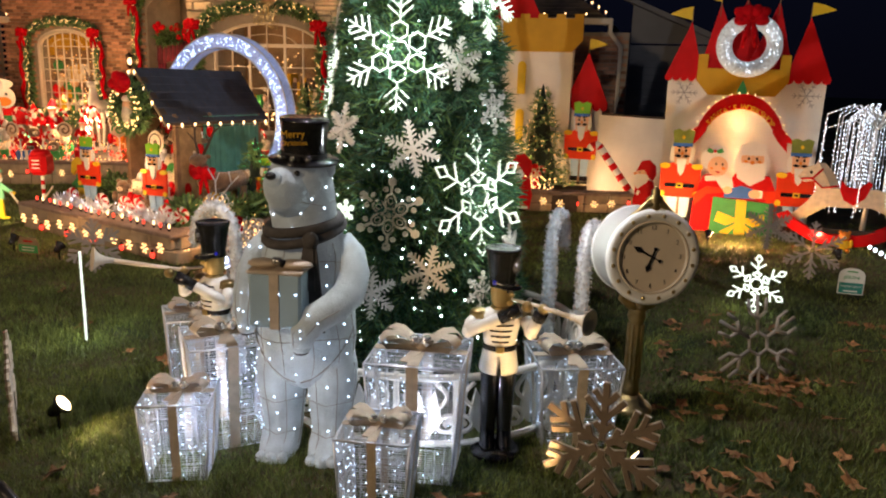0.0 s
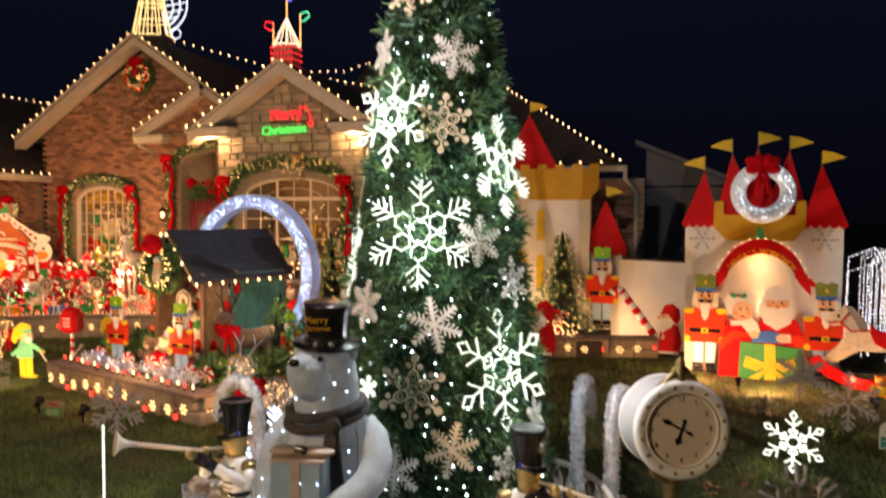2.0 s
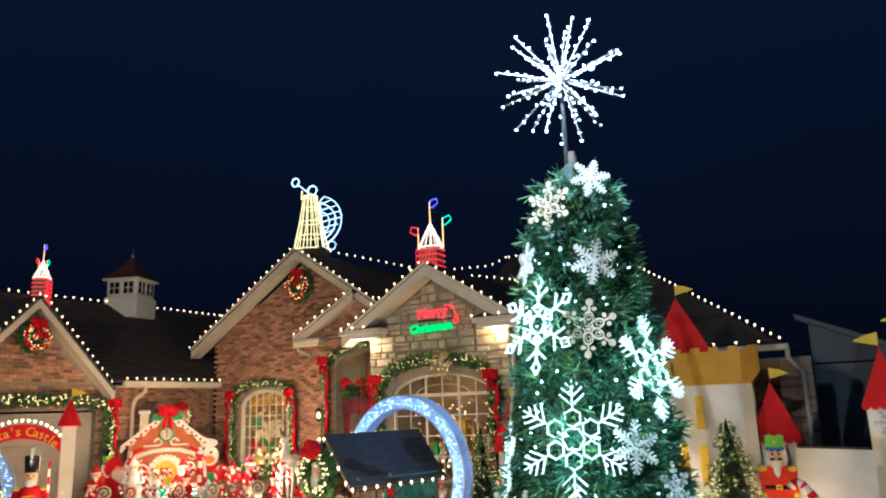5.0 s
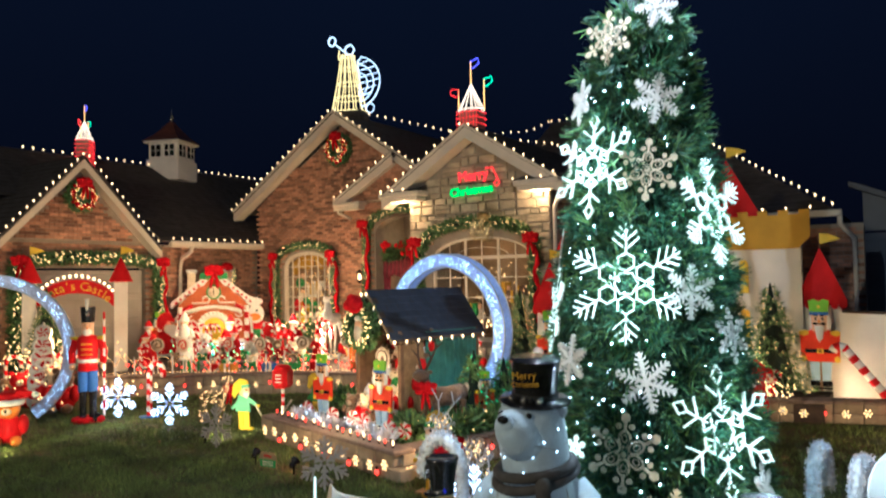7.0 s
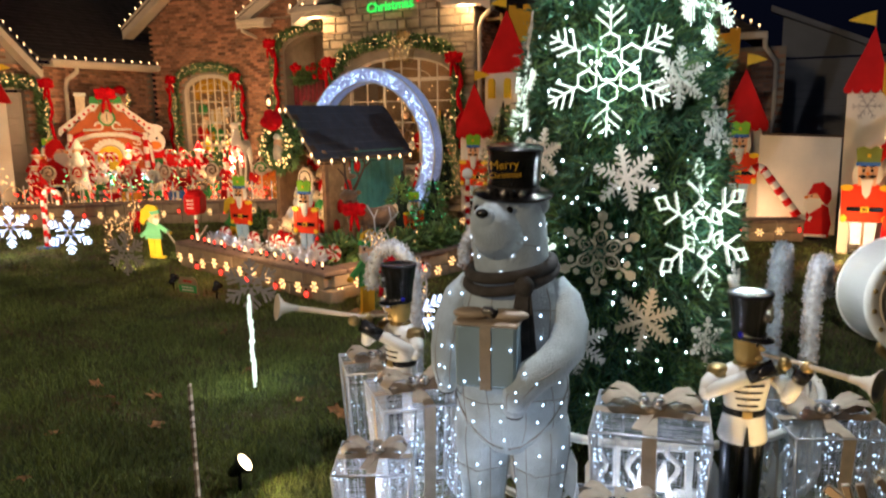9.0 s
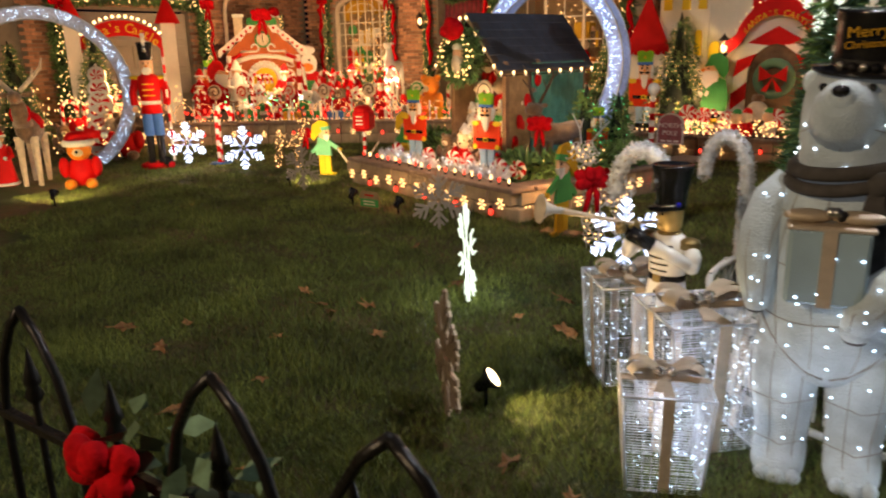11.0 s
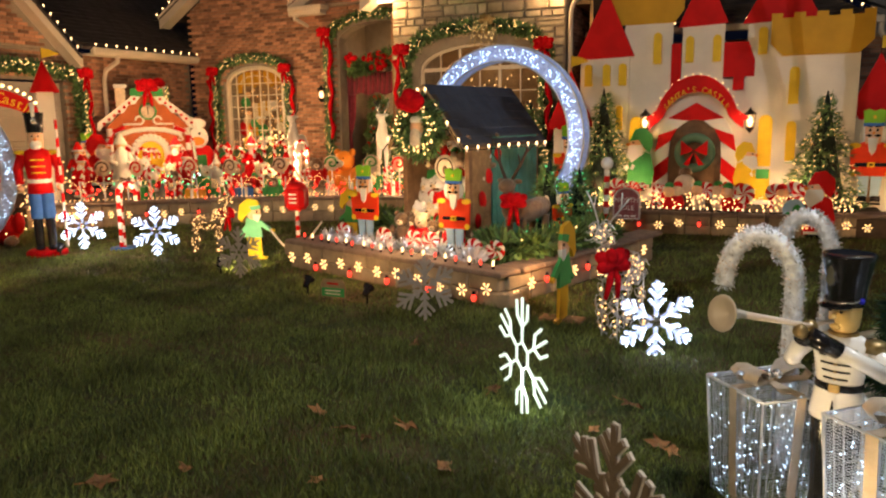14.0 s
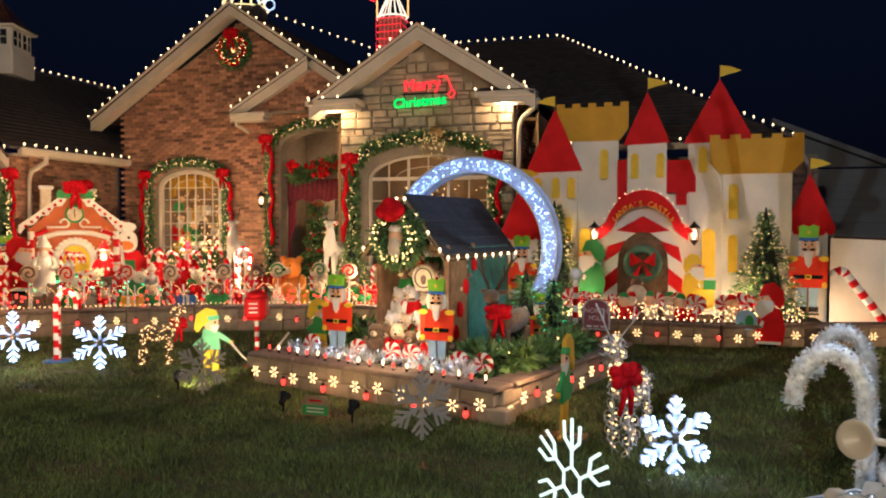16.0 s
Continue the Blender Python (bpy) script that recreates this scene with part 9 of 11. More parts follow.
HUT = PM @ pose(-0.04, 0.86, PH, 0, 0, 5)
hut = thing("toy_hut", "wooden toy hut with dark shingle roof and green plank side", "hut", HUT)
# the blue is cool light off sky and lamps, put into the shingle colour
COOLSHINGLE = mat("cool_lit_shingle", (0.042, 0.052, 0.075), 0.7, var=0.35, scale=6, bump=0.6, bscale=35)
HD, HW, HE, HR = 1.45, 0.44, 1.17, 1.72
for sx in (-1, 1):
    for y in (0.04, HD - 0.04):
        part("post", MB().box((sx * (HW - 0.02), y, HE / 2), (0.06, 0.06, HE), WOOD, bev=0.006), hut, "weathered wood post")
for i in range(11):
    part("plank", MB().box((HW, 0.45 + (HD - 0.5) * (i + 0.5) / 11, HE / 2 + 0.02), (0.022, (HD - 0.5) / 11 - 0.006, HE - 0.04), TEAL, bev=0.004), hut, m=Matrix.Translation((R.uniform(-0.003, 0.003), 0, 0)))
part("side_panel", MB().box((HW - 0.006, 0.24, HE / 2), (0.02, 0.36, HE - 0.02), TAN), hut, "tan board panel")
part("side_panel", MB().box((-HW, HD / 2, HE / 2), (0.03, HD - 0.1, HE - 0.02), WOOD), hut, "brown board side")
part("back_panel", MB().prism([(-HW, 0), (HW, 0), (HW, HE), (0, HR - 0.04), (-HW, HE)], HD - 0.03, HD, WOOD), hut)
part("gable_beam", MB().box((0, 0.02, HE), (2 * HW, 0.05, 0.06), WOOD).box((0, 0.02, 0.62), (0.05, 0.05, 0.02), WOOD), hut)
for sx in (-1, 1):
    e = (sx * (HW + 0.05), HE - 0.07)
    rp = MB()
    d = Vector((e[0], 0, e[1] - HR))
    for k in range(7):
        for j in range(9):
            p0, p1 = k / 7, (k + 1.15) / 7
            y0, y1 = -0.16 + (HD + 0.26) * (j + 0.5 * (k % 2)) / 9, -0.16 + (HD + 0.26) * (j + 1 + 0.5 * (k % 2)) / 9 - 0.006
            y1 = min(y1, HD + 0.1)
            up = 0.012
            a, c = Vector((0, 0, HR)) + d * p0, Vector((0, 0, HR)) + d * min(p1, 1.0)
            rp.add([(a.x, y0, a.z + 0.004), (a.x, y1, a.z + 0.004), (c.x, y1, c.z + up), (c.x, y0, c.z + up), (c.x, y0, c.z - 0.01), (c.x, y1, c.z - 0.01)], [(0, 1, 2, 3) if sx < 0 else (3, 2, 1, 0), (3, 2, 5, 4)], COOLSHINGLE)
    part("roof_slope", MB().prism([(0, HR), (e[0], e[1]), (e[0], e[1] - 0.03), (0, HR - 0.035)], -0.15, HD + 0.1, DARKW), hut, "dark roof slope")
    part("shingles", rp, hut, "charcoal shingles, cool light painted into their blue tint", kind="stuff")
    part("barge_board", MB().prism([(0, HR + 0.005), (e[0], e[1] + 0.005), (e[0], e[1] - 0.05), (0, HR - 0.055)], -0.18, -0.152, TAN), hut, "tan barge board")
hl = "warm bulbs clipped along the hut roof edge"
hp = [HUT @ Vector(q) for q in ((HW + 0.1, -0.16, HE - 0.12), (HW + 0.1, HD + 0.1, HE - 0.12))]
light_string("hut_lights", hp, 0.2, hl, 0.85)
light_string("hut_lights", [HUT @ Vector(q) for q in ((0.05, -0.2, HR - 0.08), (HW + 0.09, -0.2, HE - 0.12))], 0.22, hl, 0.85)
light_string("hut_lights", [HUT @ Vector(q) for q in ((-0.05, -0.2, HR - 0.08), (-HW - 0.09, -0.2, HE - 0.12))], 0.22, hl, 0.85)
t = thing("hut_wreath", "lit green wreath with red bow and bearded face ornament", "wreath", HUT @ pose(-0.02, -0.22, 1.26))
gb, gpts = wreath(0.22, 0.10, 300)
part("greenery", gb, t)
part("mini_lights", dots([(q[0] * R.uniform(0.75, 1.3), -0.09, q[2] * R.uniform(0.75, 1.3)) for q in gpts for _ in (0, 1, 2)], 0.010, L_WARMS), t, kind="stuff")
part("bow", MB().ball((0, -0.04, 0.02), (0.15, 0.07, 0.12), REDV, 14, 9).ball((-0.09, -0.06, 0.0), (0.09, 0.06, 0.07), REDV, 10, 7).ball((0.09, -0.06, 0.02), (0.09, 0.06, 0.07), REDV, 10, 7).ball((0, -0.08, 0.09), (0.08, 0.05, 0.06), REDV, 10, 7), t, "red velvet bow", pose(0, -0.08, 0.27))
part("ornament", MB().ball((0, -0.04, 0.02), (0.08, 0.05, 0.1), SKIN, 12, 8).ball((0, -0.06, -0.09), (0.075, 0.05, 0.13), FURW, 12, 8).ball((0, -0.04, 0.1), (0.085, 0.05, 0.05), WHITE, 10, 6), t, "bearded face ornament")
part("hanger", MB().tube([(0, 0.0, 0.2), (0, 0.1, 0.3), (0, 0.2, 0.3)], 0.006, IRON, 4), t)


def teddy(s, fur, coat=None):
    b = MB().ball((0, 0, 0.15 * s), (0.13 * s, 0.11 * s, 0.15 * s), coat or fur, 12, 8).ball((0, -0.02 * s, 0.36 * s), 0.11 * s, fur, 12, 8).ball((0, -0.11 * s, 0.34 * s), (0.05 * s, 0.05 * s, 0.04 * s), FURW, 10, 6)
    for q in (-1, 1):
        b.ball((q * 0.09 * s, 0, 0.45 * s), 0.04 * s, fur, 8, 6).ball((q * 0.14 * s, -0.05 * s, 0.2 * s), (0.05 * s, 0.06 * s, 0.1 * s), coat or fur, 8, 6).ball((q * 0.09 * s, -0.13 * s, 0.05 * s), (0.055 * s, 0.1 * s, 0.05 * s), fur, 8, 6)
        b.ball((q * 0.04 * s, -0.105 * s, 0.39 * s), 0.012 * s, BLACK, 6, 5)
    b.ball((0, -0.155 * s, 0.35 * s), 0.015 * s, BLACK, 6, 5)
    return b


solo("toy_dog", teddy(0.55, ORANGE, YEL), "small orange plush dog sitting before the rocking horse", "plush toy", pose(2.30, 10.5, GZ, 0, 0, -10))
r = random.Random(8)
step = thing("toy_shelf", "stepped wooden display shelf inside the hut", "shelf", HUT @ pose(0, 0.1, 0))
for k in range(4):
    part("tier", MB().box((0, 0.10 + 0.13 * k, 0.10 + 0.235 * k), (0.7, 0.13, 0.04), WOOD).box((0, 0.10 + 0.13 * k, 0.05 + 0.1175 * k), (0.68, 0.11, 0.09 + 0.235 * k), WOOD), step)
for k in range(4):
    for i in range(5):
        s = r.uniform(0.66, 0.86)
        solo("plush_toy", teddy(s, r.choice((FURW, FURW, FUR, SNOWP)), r.choice((None, RED, RED, GREENP))), "plush bear toy heaped on the hut shelf", "plush toy", HUT @ pose(-0.34 + 0.17 * i + r.uniform(-0.02, 0.02), 0.18 + 0.13 * k, 0.12 + 0.235 * k, 0, 0, r.uniform(-20, 20)), "hut plush toys")
for i in range(6):
    solo("plush_toy", teddy(r.uniform(0.66, 0.82), r.choice((FURW, FURW, FUR)), r.choice((None, RED))), "plush bear toy sitting before the hut", "plush toy", HUT @ pose(-0.36 + 0.145 * i, -0.06 + r.uniform(-0.08, 0.03), 0.0, 0, 0, r.uniform(-20, 20)), "hut plush toys")
t = thing("round_clock_sign", "round cream sign with a brown ring under the hut gable", "round sign", HUT @ pose(0.2, -0.06, 0.86))
part("disc", MB().lathe([(0.0, 0.0), (0.13, 0.0), (0.14, 0.01), (0.13, 0.02), (0.0, 0.02)], FURW, 20, pose(0, 0, 0, 90, 0, 0)), t)
part("ring", MB().tube([(0.1 * math.cos(6.283 * i / 20), -0.022, 0.1 * math.sin(6.283 * i / 20)) for i in range(20)], 0.008, DARKW, 5, True), t)
part("toy_emblem", MB().ball((0, -0.02, -0.02), (0.035, 0.01, 0.05), FUR, 10, 6), t)
part("hanger", MB().cyl((0, 0.0, 0.12), (0, 0.06, 0.2), 0.005, 0.005, IRON, 5), t)

solo("nutcracker_figure", nutcracker(0.86), "painted board nutcracker with a lime hat on the platform", "nutcracker", PM @ pose(-0.70, 0.45, PH + 0.03, 0, 0, 14), "platform nutcrackers")
solo("nutcracker_figure", nutcracker(0.86), "painted board nutcracker with a lime hat on the platform", "nutcracker", PM @ pose(0.54, 0.52, PH + 0.03, 0, 0, 14), "platform nutcrackers")
solo("nutcracker_figure", nutcracker(0.68), "painted board nutcracker turned sideways by the arch", "nutcracker", pose(-4.72, 8.55, 0.24, 0, 0, 60), "platform nutcrackers")

# deer with red scarf
b = MB().tube([(-0.14, 0, 0.46), (0.0, 0, 0.44), (0.2, 0, 0.43), (0.38, 0, 0.46)], [0.11, 0.125, 0.115, 0.10], FUR, 14).ball((0.38, 0, 0.46), 0.1, FUR, 12, 8).ball((-0.14, 0, 0.47), 0.11, FUR, 12, 8).ball((0.48, 0, 0.5), (0.04, 0.03, 0.06), FURW, 8, 6).tube([(-0.14, 0, 0.48), (-0.2, 0, 0.66)], [0.09, 0.06], FUR, 10).ball((-0.26, -0.02, 0.72), (0.12, 0.065, 0.07), FUR, 12, 8, None)
for x in (-0.08, 0.34):
    for y in (-0.08, 0.08):
        b.cyl((x, y, 0.0), (x, y, 0.38), 0.025, 0.045, FUR, 8)
for s in (-1, 1):
    b.tube([(-0.2, s * 0.04, 0.78), (-0.18, s * 0.12, 0.92), (-0.14, s * 0.17, 1.06), (-0.2, s * 0.2, 1.16)], [0.018, 0.015, 0.012, 0.006], DARKW, 6)
    b.tube([(-0.18, s * 0.12, 0.92), (-0.26, s * 0.15, 1.02)], [0.012, 0.005], DARKW, 6)
    b.tube([(-0.15, s * 0.16, 1.03), (-0.08, s * 0.2, 1.1)], [0.012, 0.005], DARKW, 6)
    b.ball((-0.19, s * 0.1, 0.76), (0.02, 0.05, 0.025), FUR, 8, 6)
t = thing("plush_deer", "brown plush deer with antlers and a red scarf", "deer", PM @ pose(0.98, 1.02, PH, 0, 0, 92))
part("body", b, t)
part("scarf", bow(0.24), t, "red satin bow scarf", pose(-0.24, -0.08, 0.56, 0, 0, -50))
fir(0.95, 0.26, -4.86, 8.55, 0.22, "small fir with green lights on the platform", L_GREEN, 90, 0.7, "platform firs")
fir(0.85, 0.22, -4.62, 8.9, 0.22, "small fir with green lights beside the hut", L_GREEN, 60, 0.7, "platform firs")
t = thing("platform_garland", "lit fir garland heaped along the platform edge", "garland")
gp_ = [PM @ Vector(q) for q in ((0.7, 0.75, PH + 0.1), (1.1, 0.55, PH + 0.12), (1.32, 0.9, PH + 0.12), (1.3, 1.6, PH + 0.1), (1.25, 2.3, PH + 0.1))]
part("greenery", garland(gp_, 0.16, 260), t)
part("mini_lights", dots([q + Vector((R.gauss(0, 0.06), R.gauss(0, 0.06), 0.06 + R.gauss(0, 0.04))) for q in along(gp_, 0.03)], 0.010, L_WARMS), t, kind="stuff")
t = thing("platform_garland", "lit fir garland heaped behind a nutcracker", "garland")
gp_ = [PM @ Vector(q) for q in ((-1.3, 0.8, PH + 0.12), (-1.0, 0.95, PH + 0.16), (-0.5, 0.9, PH + 0.12))]
part("greenery", garland(gp_, 0.18, 260), t)
part("mini_lights", dots([q + Vector((R.gauss(0, 0.08), R.gauss(0, 0.08), 0.06 + R.gauss(0, 0.05))) for q in along(gp_, 0.03)], 0.010, L_WARMS), t, kind="stuff")


def snow_sprig(s):
    b = MB()
    vs, fs = [], []
    rr = random.Random(int(s * 1000))
    for i in range(60):
        d = Vector((rr.gauss(0, 1), rr.gauss(0, 1), abs(rr.gauss(0.5, 0.8)))).normalized()
        w = d.orthogonal().normalized() * 0.012
        o = len(vs)
        vs += [(0, 0, 0.04), tuple(d * s * 0.6 + w), tuple(d * s + Vector((0, 0, 0.03))), tuple(d * s * 0.6 - w)]
        fs.append((o, o + 1, o + 2, o + 3))
    b.add(vs, fs, SNOWP)
    return dots([Vector((rr.gauss(0, 0.5), rr.gauss(0, 0.5), rr.uniform(0.2, 0.9))) * s for _ in range(4)], 0.007, L_COOL, b).mesh("snow_sprig")


sprig_meshes = [snow_sprig(0.13), snow_sprig(0.15), snow_sprig(0.17)]
r = random.Random(13)
CBULB = MB().ball((0, 0, 0.055), (0.011, 0.011, 0.026), L_WARM, 8, 6).cyl((0, 0, 0), (0, 0, 0.025), 0.013, 0.013, BLACK, 8).mesh("clear_bulb")
RBULB = MB().ball((0, 0, 0.05), (0.014, 0.014, 0.026), L_RED, 8, 6).cyl((0, 0, 0), (0, 0, 0.02), 0.013, 0.013, BLACK, 8).mesh("red_bulb")
for i in range(12):
    ob = new("snow_sprig", sprig_meshes[i % 3])
    ob.matrix_basis = PM @ pose(-1.2 + 0.2 * i + r.uniform(-0.06, 0.06), 0.3 + r.uniform(-0.05, 0.1), PH + 0.03, 0, 0, r.uniform(0, 360))
    tagged(ob, "white tinsel snow sprig with small lights on the platform", "snow sprig", "platform sprigs")
for i in range(20):
    ob = new("edge_bulb", CBULB if i % 2 else RBULB)
    ob.matrix_basis = PM @ pose(-1.4 + 0.145 * i, 0.1 + r.uniform(-0.02, 0.05), PH + 0.04)
    tagged(ob, "upright clear bulb on the cap stones" if i % 2 else "upright red bulb on the cap stones", "bulb", "platform bulbs")
for i, x in enumerate((-0.35, 0.05, -1.0, 1.12, 0.9, 0.3)):
    solo("peppermint_disc", swirl(0.10), "red and white peppermint disc on the platform", "sweet ornament", PM @ pose(x, 0.38 + 0.05 * (i % 2), PH + 0.14, 0, 0, 14).copy() @ pose(0, 0, 0, 0, 20 * i, 0), "platform sweets")
solo("elf_figure", elf(0.60, GREENP, YEL, 1), "yellow and green board elf pulling a rope", "elf figure", PM @ pose(-1.05, 0.55, PH + 0.0, 0, 0, 14), "board elves")
solo("elf_figure", elf(0.74, TEALG := mat("mint_paint", (0.16, 0.50, 0.28), 0.5), YEL, 1), "yellow and mint board elf holding a rope on the lawn", "elf figure", pose(-8.36, 7.92, GZ, 0, 0, 14), "board elves")
solo("elf_figure", elf(0.82, GREENP, GOLDP, -1), "green and mustard board elf standing by the platform corner", "elf figure", pose(-4.17, 6.52, GZ, 0, 0, 84), "board elves")
solo("elf_stand", MB().box((-4.17, 6.52, GZ + 0.012), (0.36, 0.16, 0.024), WOOD), "small plywood foot under the board elf", "stand")
solo("tow_rope", MB().tube([(-8.1, 7.9, 0.34), (-7.9, 7.85, 0.18), (-7.75, 7.8, 0.12), (-7.5, 7.78, 0.24), (-7.3, 7.8, 0.48)], 0.012, FURW, 6), "pale rope stretched between two elves", "rope")
# mailbox
t = thing("letter_box", "red mailbox on a candy-striped post", "mailbox", pose(-8.05, 8.4, GZ, 0, 0, 14))
b = MB()
for k in range(9):
    b.cyl((0, 0, 0.06 * k), (0, 0, 0.06 * (k + 1)), 0.026, 0.026, RED if k % 2 else WHITE, 10)
part("post", b, t)
mb_ = part("box", MB().box((0, 0, 0.71), (0.25, 0.27, 0.30), RED, bev=0.05).ball((0, 0, 0.85), (0.125, 0.135, 0.06), RED, 12, 6), t, "red box")
for k in range(3):
    part("bar", MB().box((0, -0.138, 0.76 - 0.05 * k), (0.1, 0.004, 0.016), WHITE), mb_)
part("foot", MB().box((0, 0, 0.015), (0.24, 0.2, 0.03), RED), t)


def wire_deer(x, y, rz, s, m, label, bowm=None, lights=L_WARMS):
    """A standing deer of curled wire with lights."""
    t = thing("wire_deer", label, "light figure", pose(x, y, GZ, 0, 0, rz) @ Matrix.Scale(s, 4), "wire deer")
    b, pl = MB(), []
    rr = random.Random(int(100 * s))
    def blob(c, q, n):
        for i in range(n):
            u, v = rr.random() * 6.283, rr.uniform(-1, 1)
            k = math.sqrt(1 - v * v)
            p = Vector((c[0] + q[0] * k * math.cos(u), c[1] + q[1] * k * math.sin(u), c[2] + q[2] * v))
            d = Vector((rr.gauss(0, 1), rr.gauss(0, 1), rr.gauss(0, 1))).normalized()
            e = d.orthogonal()
            b.tube([p + (d * math.cos(a) + e * math.sin(a)) * 0.05 for a in [0.9 * j for j in range(7)]], 0.005, m, 4)
            pl.append(p)
    blob((0.1, 0, 0.6), (0.3, 0.12, 0.14), 60)
    blob((-0.22, 0, 0.85), (0.08, 0.07, 0.2), 22)
    blob((-0.32, 0, 1.02), (0.12, 0.06, 0.07), 14)
    for x_ in (-0.12, 0.34):
        for y_ in (-0.08, 0.08):
            blob((x_, y_, 0.26), (0.035, 0.035, 0.24), 13)
            b.tube([(x_, y_, 0.0), (x_, y_, 0.55)], 0.008, m, 4)
    for sg in (-1, 1):
        b.tube([(-0.26, sg * 0.05, 1.08), (-0.2, sg * 0.14, 1.22), (-0.26, sg * 0.18, 1.36)], 0.008, m, 4)
        b.tube([(-0.21, sg * 0.13, 1.2), (-0.12, sg * 0.17, 1.3)], 0.007, m, 4)
    part("wire_body", b, t)
    part("mini_lights", dots(pl, 0.0075 / s, lights), t, kind="stuff")
    if bowm:
        part("bow", bow(0.34, bowm), t, "red velvet bow", pose(-0.26, -0.1, 0.74, 0, 0, -20))
    return t


wire_deer(-3.68, 6.24, 70, 0.82, WIREW, "white wire deer with warm lights and a red bow", REDV)
wire_deer(-9.15, 8.1, -160, 0.66, WOOD, "grapevine wire deer covered in warm lights", REDV)


# ---- lit arches ----
def light_arch(x, y, rz, ro, zc, label, gauze, count):
    t = thing("light_arch", label, "light arch", pose(x, y, GZ, 0, 0, rz), "light arches")
    ri, dp = ro - 0.18, 0.17
    a0 = -math.degrees(math.asin(min(0.95, zc / ro)))
    ps = [radians(a0 + (180 - 2 * a0) * i / 40) for i in range(41)]
    vs, fs = [], []
    for a in ps:
        for rr, yy in ((ri, -dp / 2), (ro, -dp / 2), (ro, dp / 2), (ri, dp / 2)):
            vs.append((rr * math.cos(a), yy, zc + rr * math.sin(a)))
    for i in range(40):
        for j in range(4):
            fs.append((4 * i + j, 4 * i + (j + 1) % 4, 4 * i + 4 + (j + 1) % 4, 4 * i + 4 + j))
    fs += [(0, 1, 2, 3), (160, 163, 162, 161)]
    part("gauze_band", MB().add(vs, fs, gauze, False), t, "frosted white gauze over a curved frame")
    b = MB()
    for rr, yy in ((ri, -dp / 2), (ro, -dp / 2), (ro, dp / 2), (ri, dp / 2)):
        b.tube([(rr * math.cos(a), yy, zc + rr * math.sin(a)) for a in ps], 0.010, WIREW, 5)
    part("frame", b, t, "white wire frame")
    rr = random.Random(3)
    part("mini_lights", dots([(q * math.cos(a), -dp / 2 - 0.008, zc + q * math.sin(a)) for a, q in [(radians(a0 + (180 - 2 * a0) * rr.random()), rr.uniform(ri + 0.02, ro - 0.02)) for _ in range(count)]], 0.0052, L_BLUE), t, kind="stuff")
    return t


ARCHM = mat("icy_gauze", (0.36, 0.48, 0.90), 0.6, var=0.3, scale=26, bump=0.7, bscale=160, emit=0.15)
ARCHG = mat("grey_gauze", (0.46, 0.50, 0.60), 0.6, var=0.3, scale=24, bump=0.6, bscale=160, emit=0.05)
light_arch(-5.59, 9.08, -8, 1.05, 1.42, "tall arch of frosted gauze glowing icy blue behind the hut", ARCHM, 420)
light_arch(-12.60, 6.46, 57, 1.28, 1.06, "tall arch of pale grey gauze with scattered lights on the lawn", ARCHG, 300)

# ---- planting bed by the entry court ----
ledge("court_ledge", [(-13.4, 8.75), (-12.2, 9.62), (-11.1, 10.35), (-9.95, 11.02), (-8.6, 11.5), (-7.2, 11.7)], 0.36, "curved stone ledge with star lights before the entry court")
solo("court_bed", MB().add([(x, y, 0.28) for x, y in ((-13.3, 8.9), (-12.1, 9.75), (-9.9, 11.15), (-7.2, 11.85), (-7.2, 13.7), (-9.6, 13.7), (-9.6, 15.3), (-16.1, 15.3), (-16.1, 9.0))]
     + [(x, y, GZ) for x, y in ((-13.3, 8.9), (-12.1, 9.75), (-9.9, 11.15), (-7.2, 11.85), (-7.2, 13.7), (-9.6, 13.7), (-9.6, 15.3), (-16.1, 15.3), (-16.1, 9.0))],
     [tuple(range(9))[::-1]] + [(i, (i + 1) % 9, 9 + (i + 1) % 9, 9 + i) for i in range(9)], DARKW), "raised mulch bed behind the curved ledge", "planting bed", kind="structure")


# row of little light arches along the ledge
def rail_arches(pts, w=0.36):
    t = thing("light_railing", "row of low wire arches outlined in warm mini lights", "light railing")
    line = along([(x, y, 0.36) for x, y in pts], w)
    for a, c in zip(line, line[1:]):
        d = c - a
        arcp = [a + d * (0.5 - 0.5 * math.cos(math.pi * k / 10)) + Vector((0, 0, 0.08 + 0.26 * math.sin(math.pi * k / 10))) for k in range(11)]
        ar = part("arch", MB().tube([a] + arcp + [c], 0.006, WOOD, 4), t)
        part("mini_lights", dots(along(arcp, 0.035), 0.0075, L_WARMS), ar)
        part("post", MB().cyl(tuple(a - Vector((0, 0, 0.1))), tuple(a + Vector((0, 0, 0.34))), 0.012, 0.012, WIREW, 6), t)
    part("low_lights", dots(along([(x, y - 0.1, 0.40) for x, y in pts], 0.07), 0.0085, L_WARMS), t, kind="stuff")
    return t


rail_arches([(-13.4, 8.85), (-12.2, 9.72), (-11.1, 10.45), (-9.95, 11.12), (-8.6, 11.6), (-7.4, 11.8)])

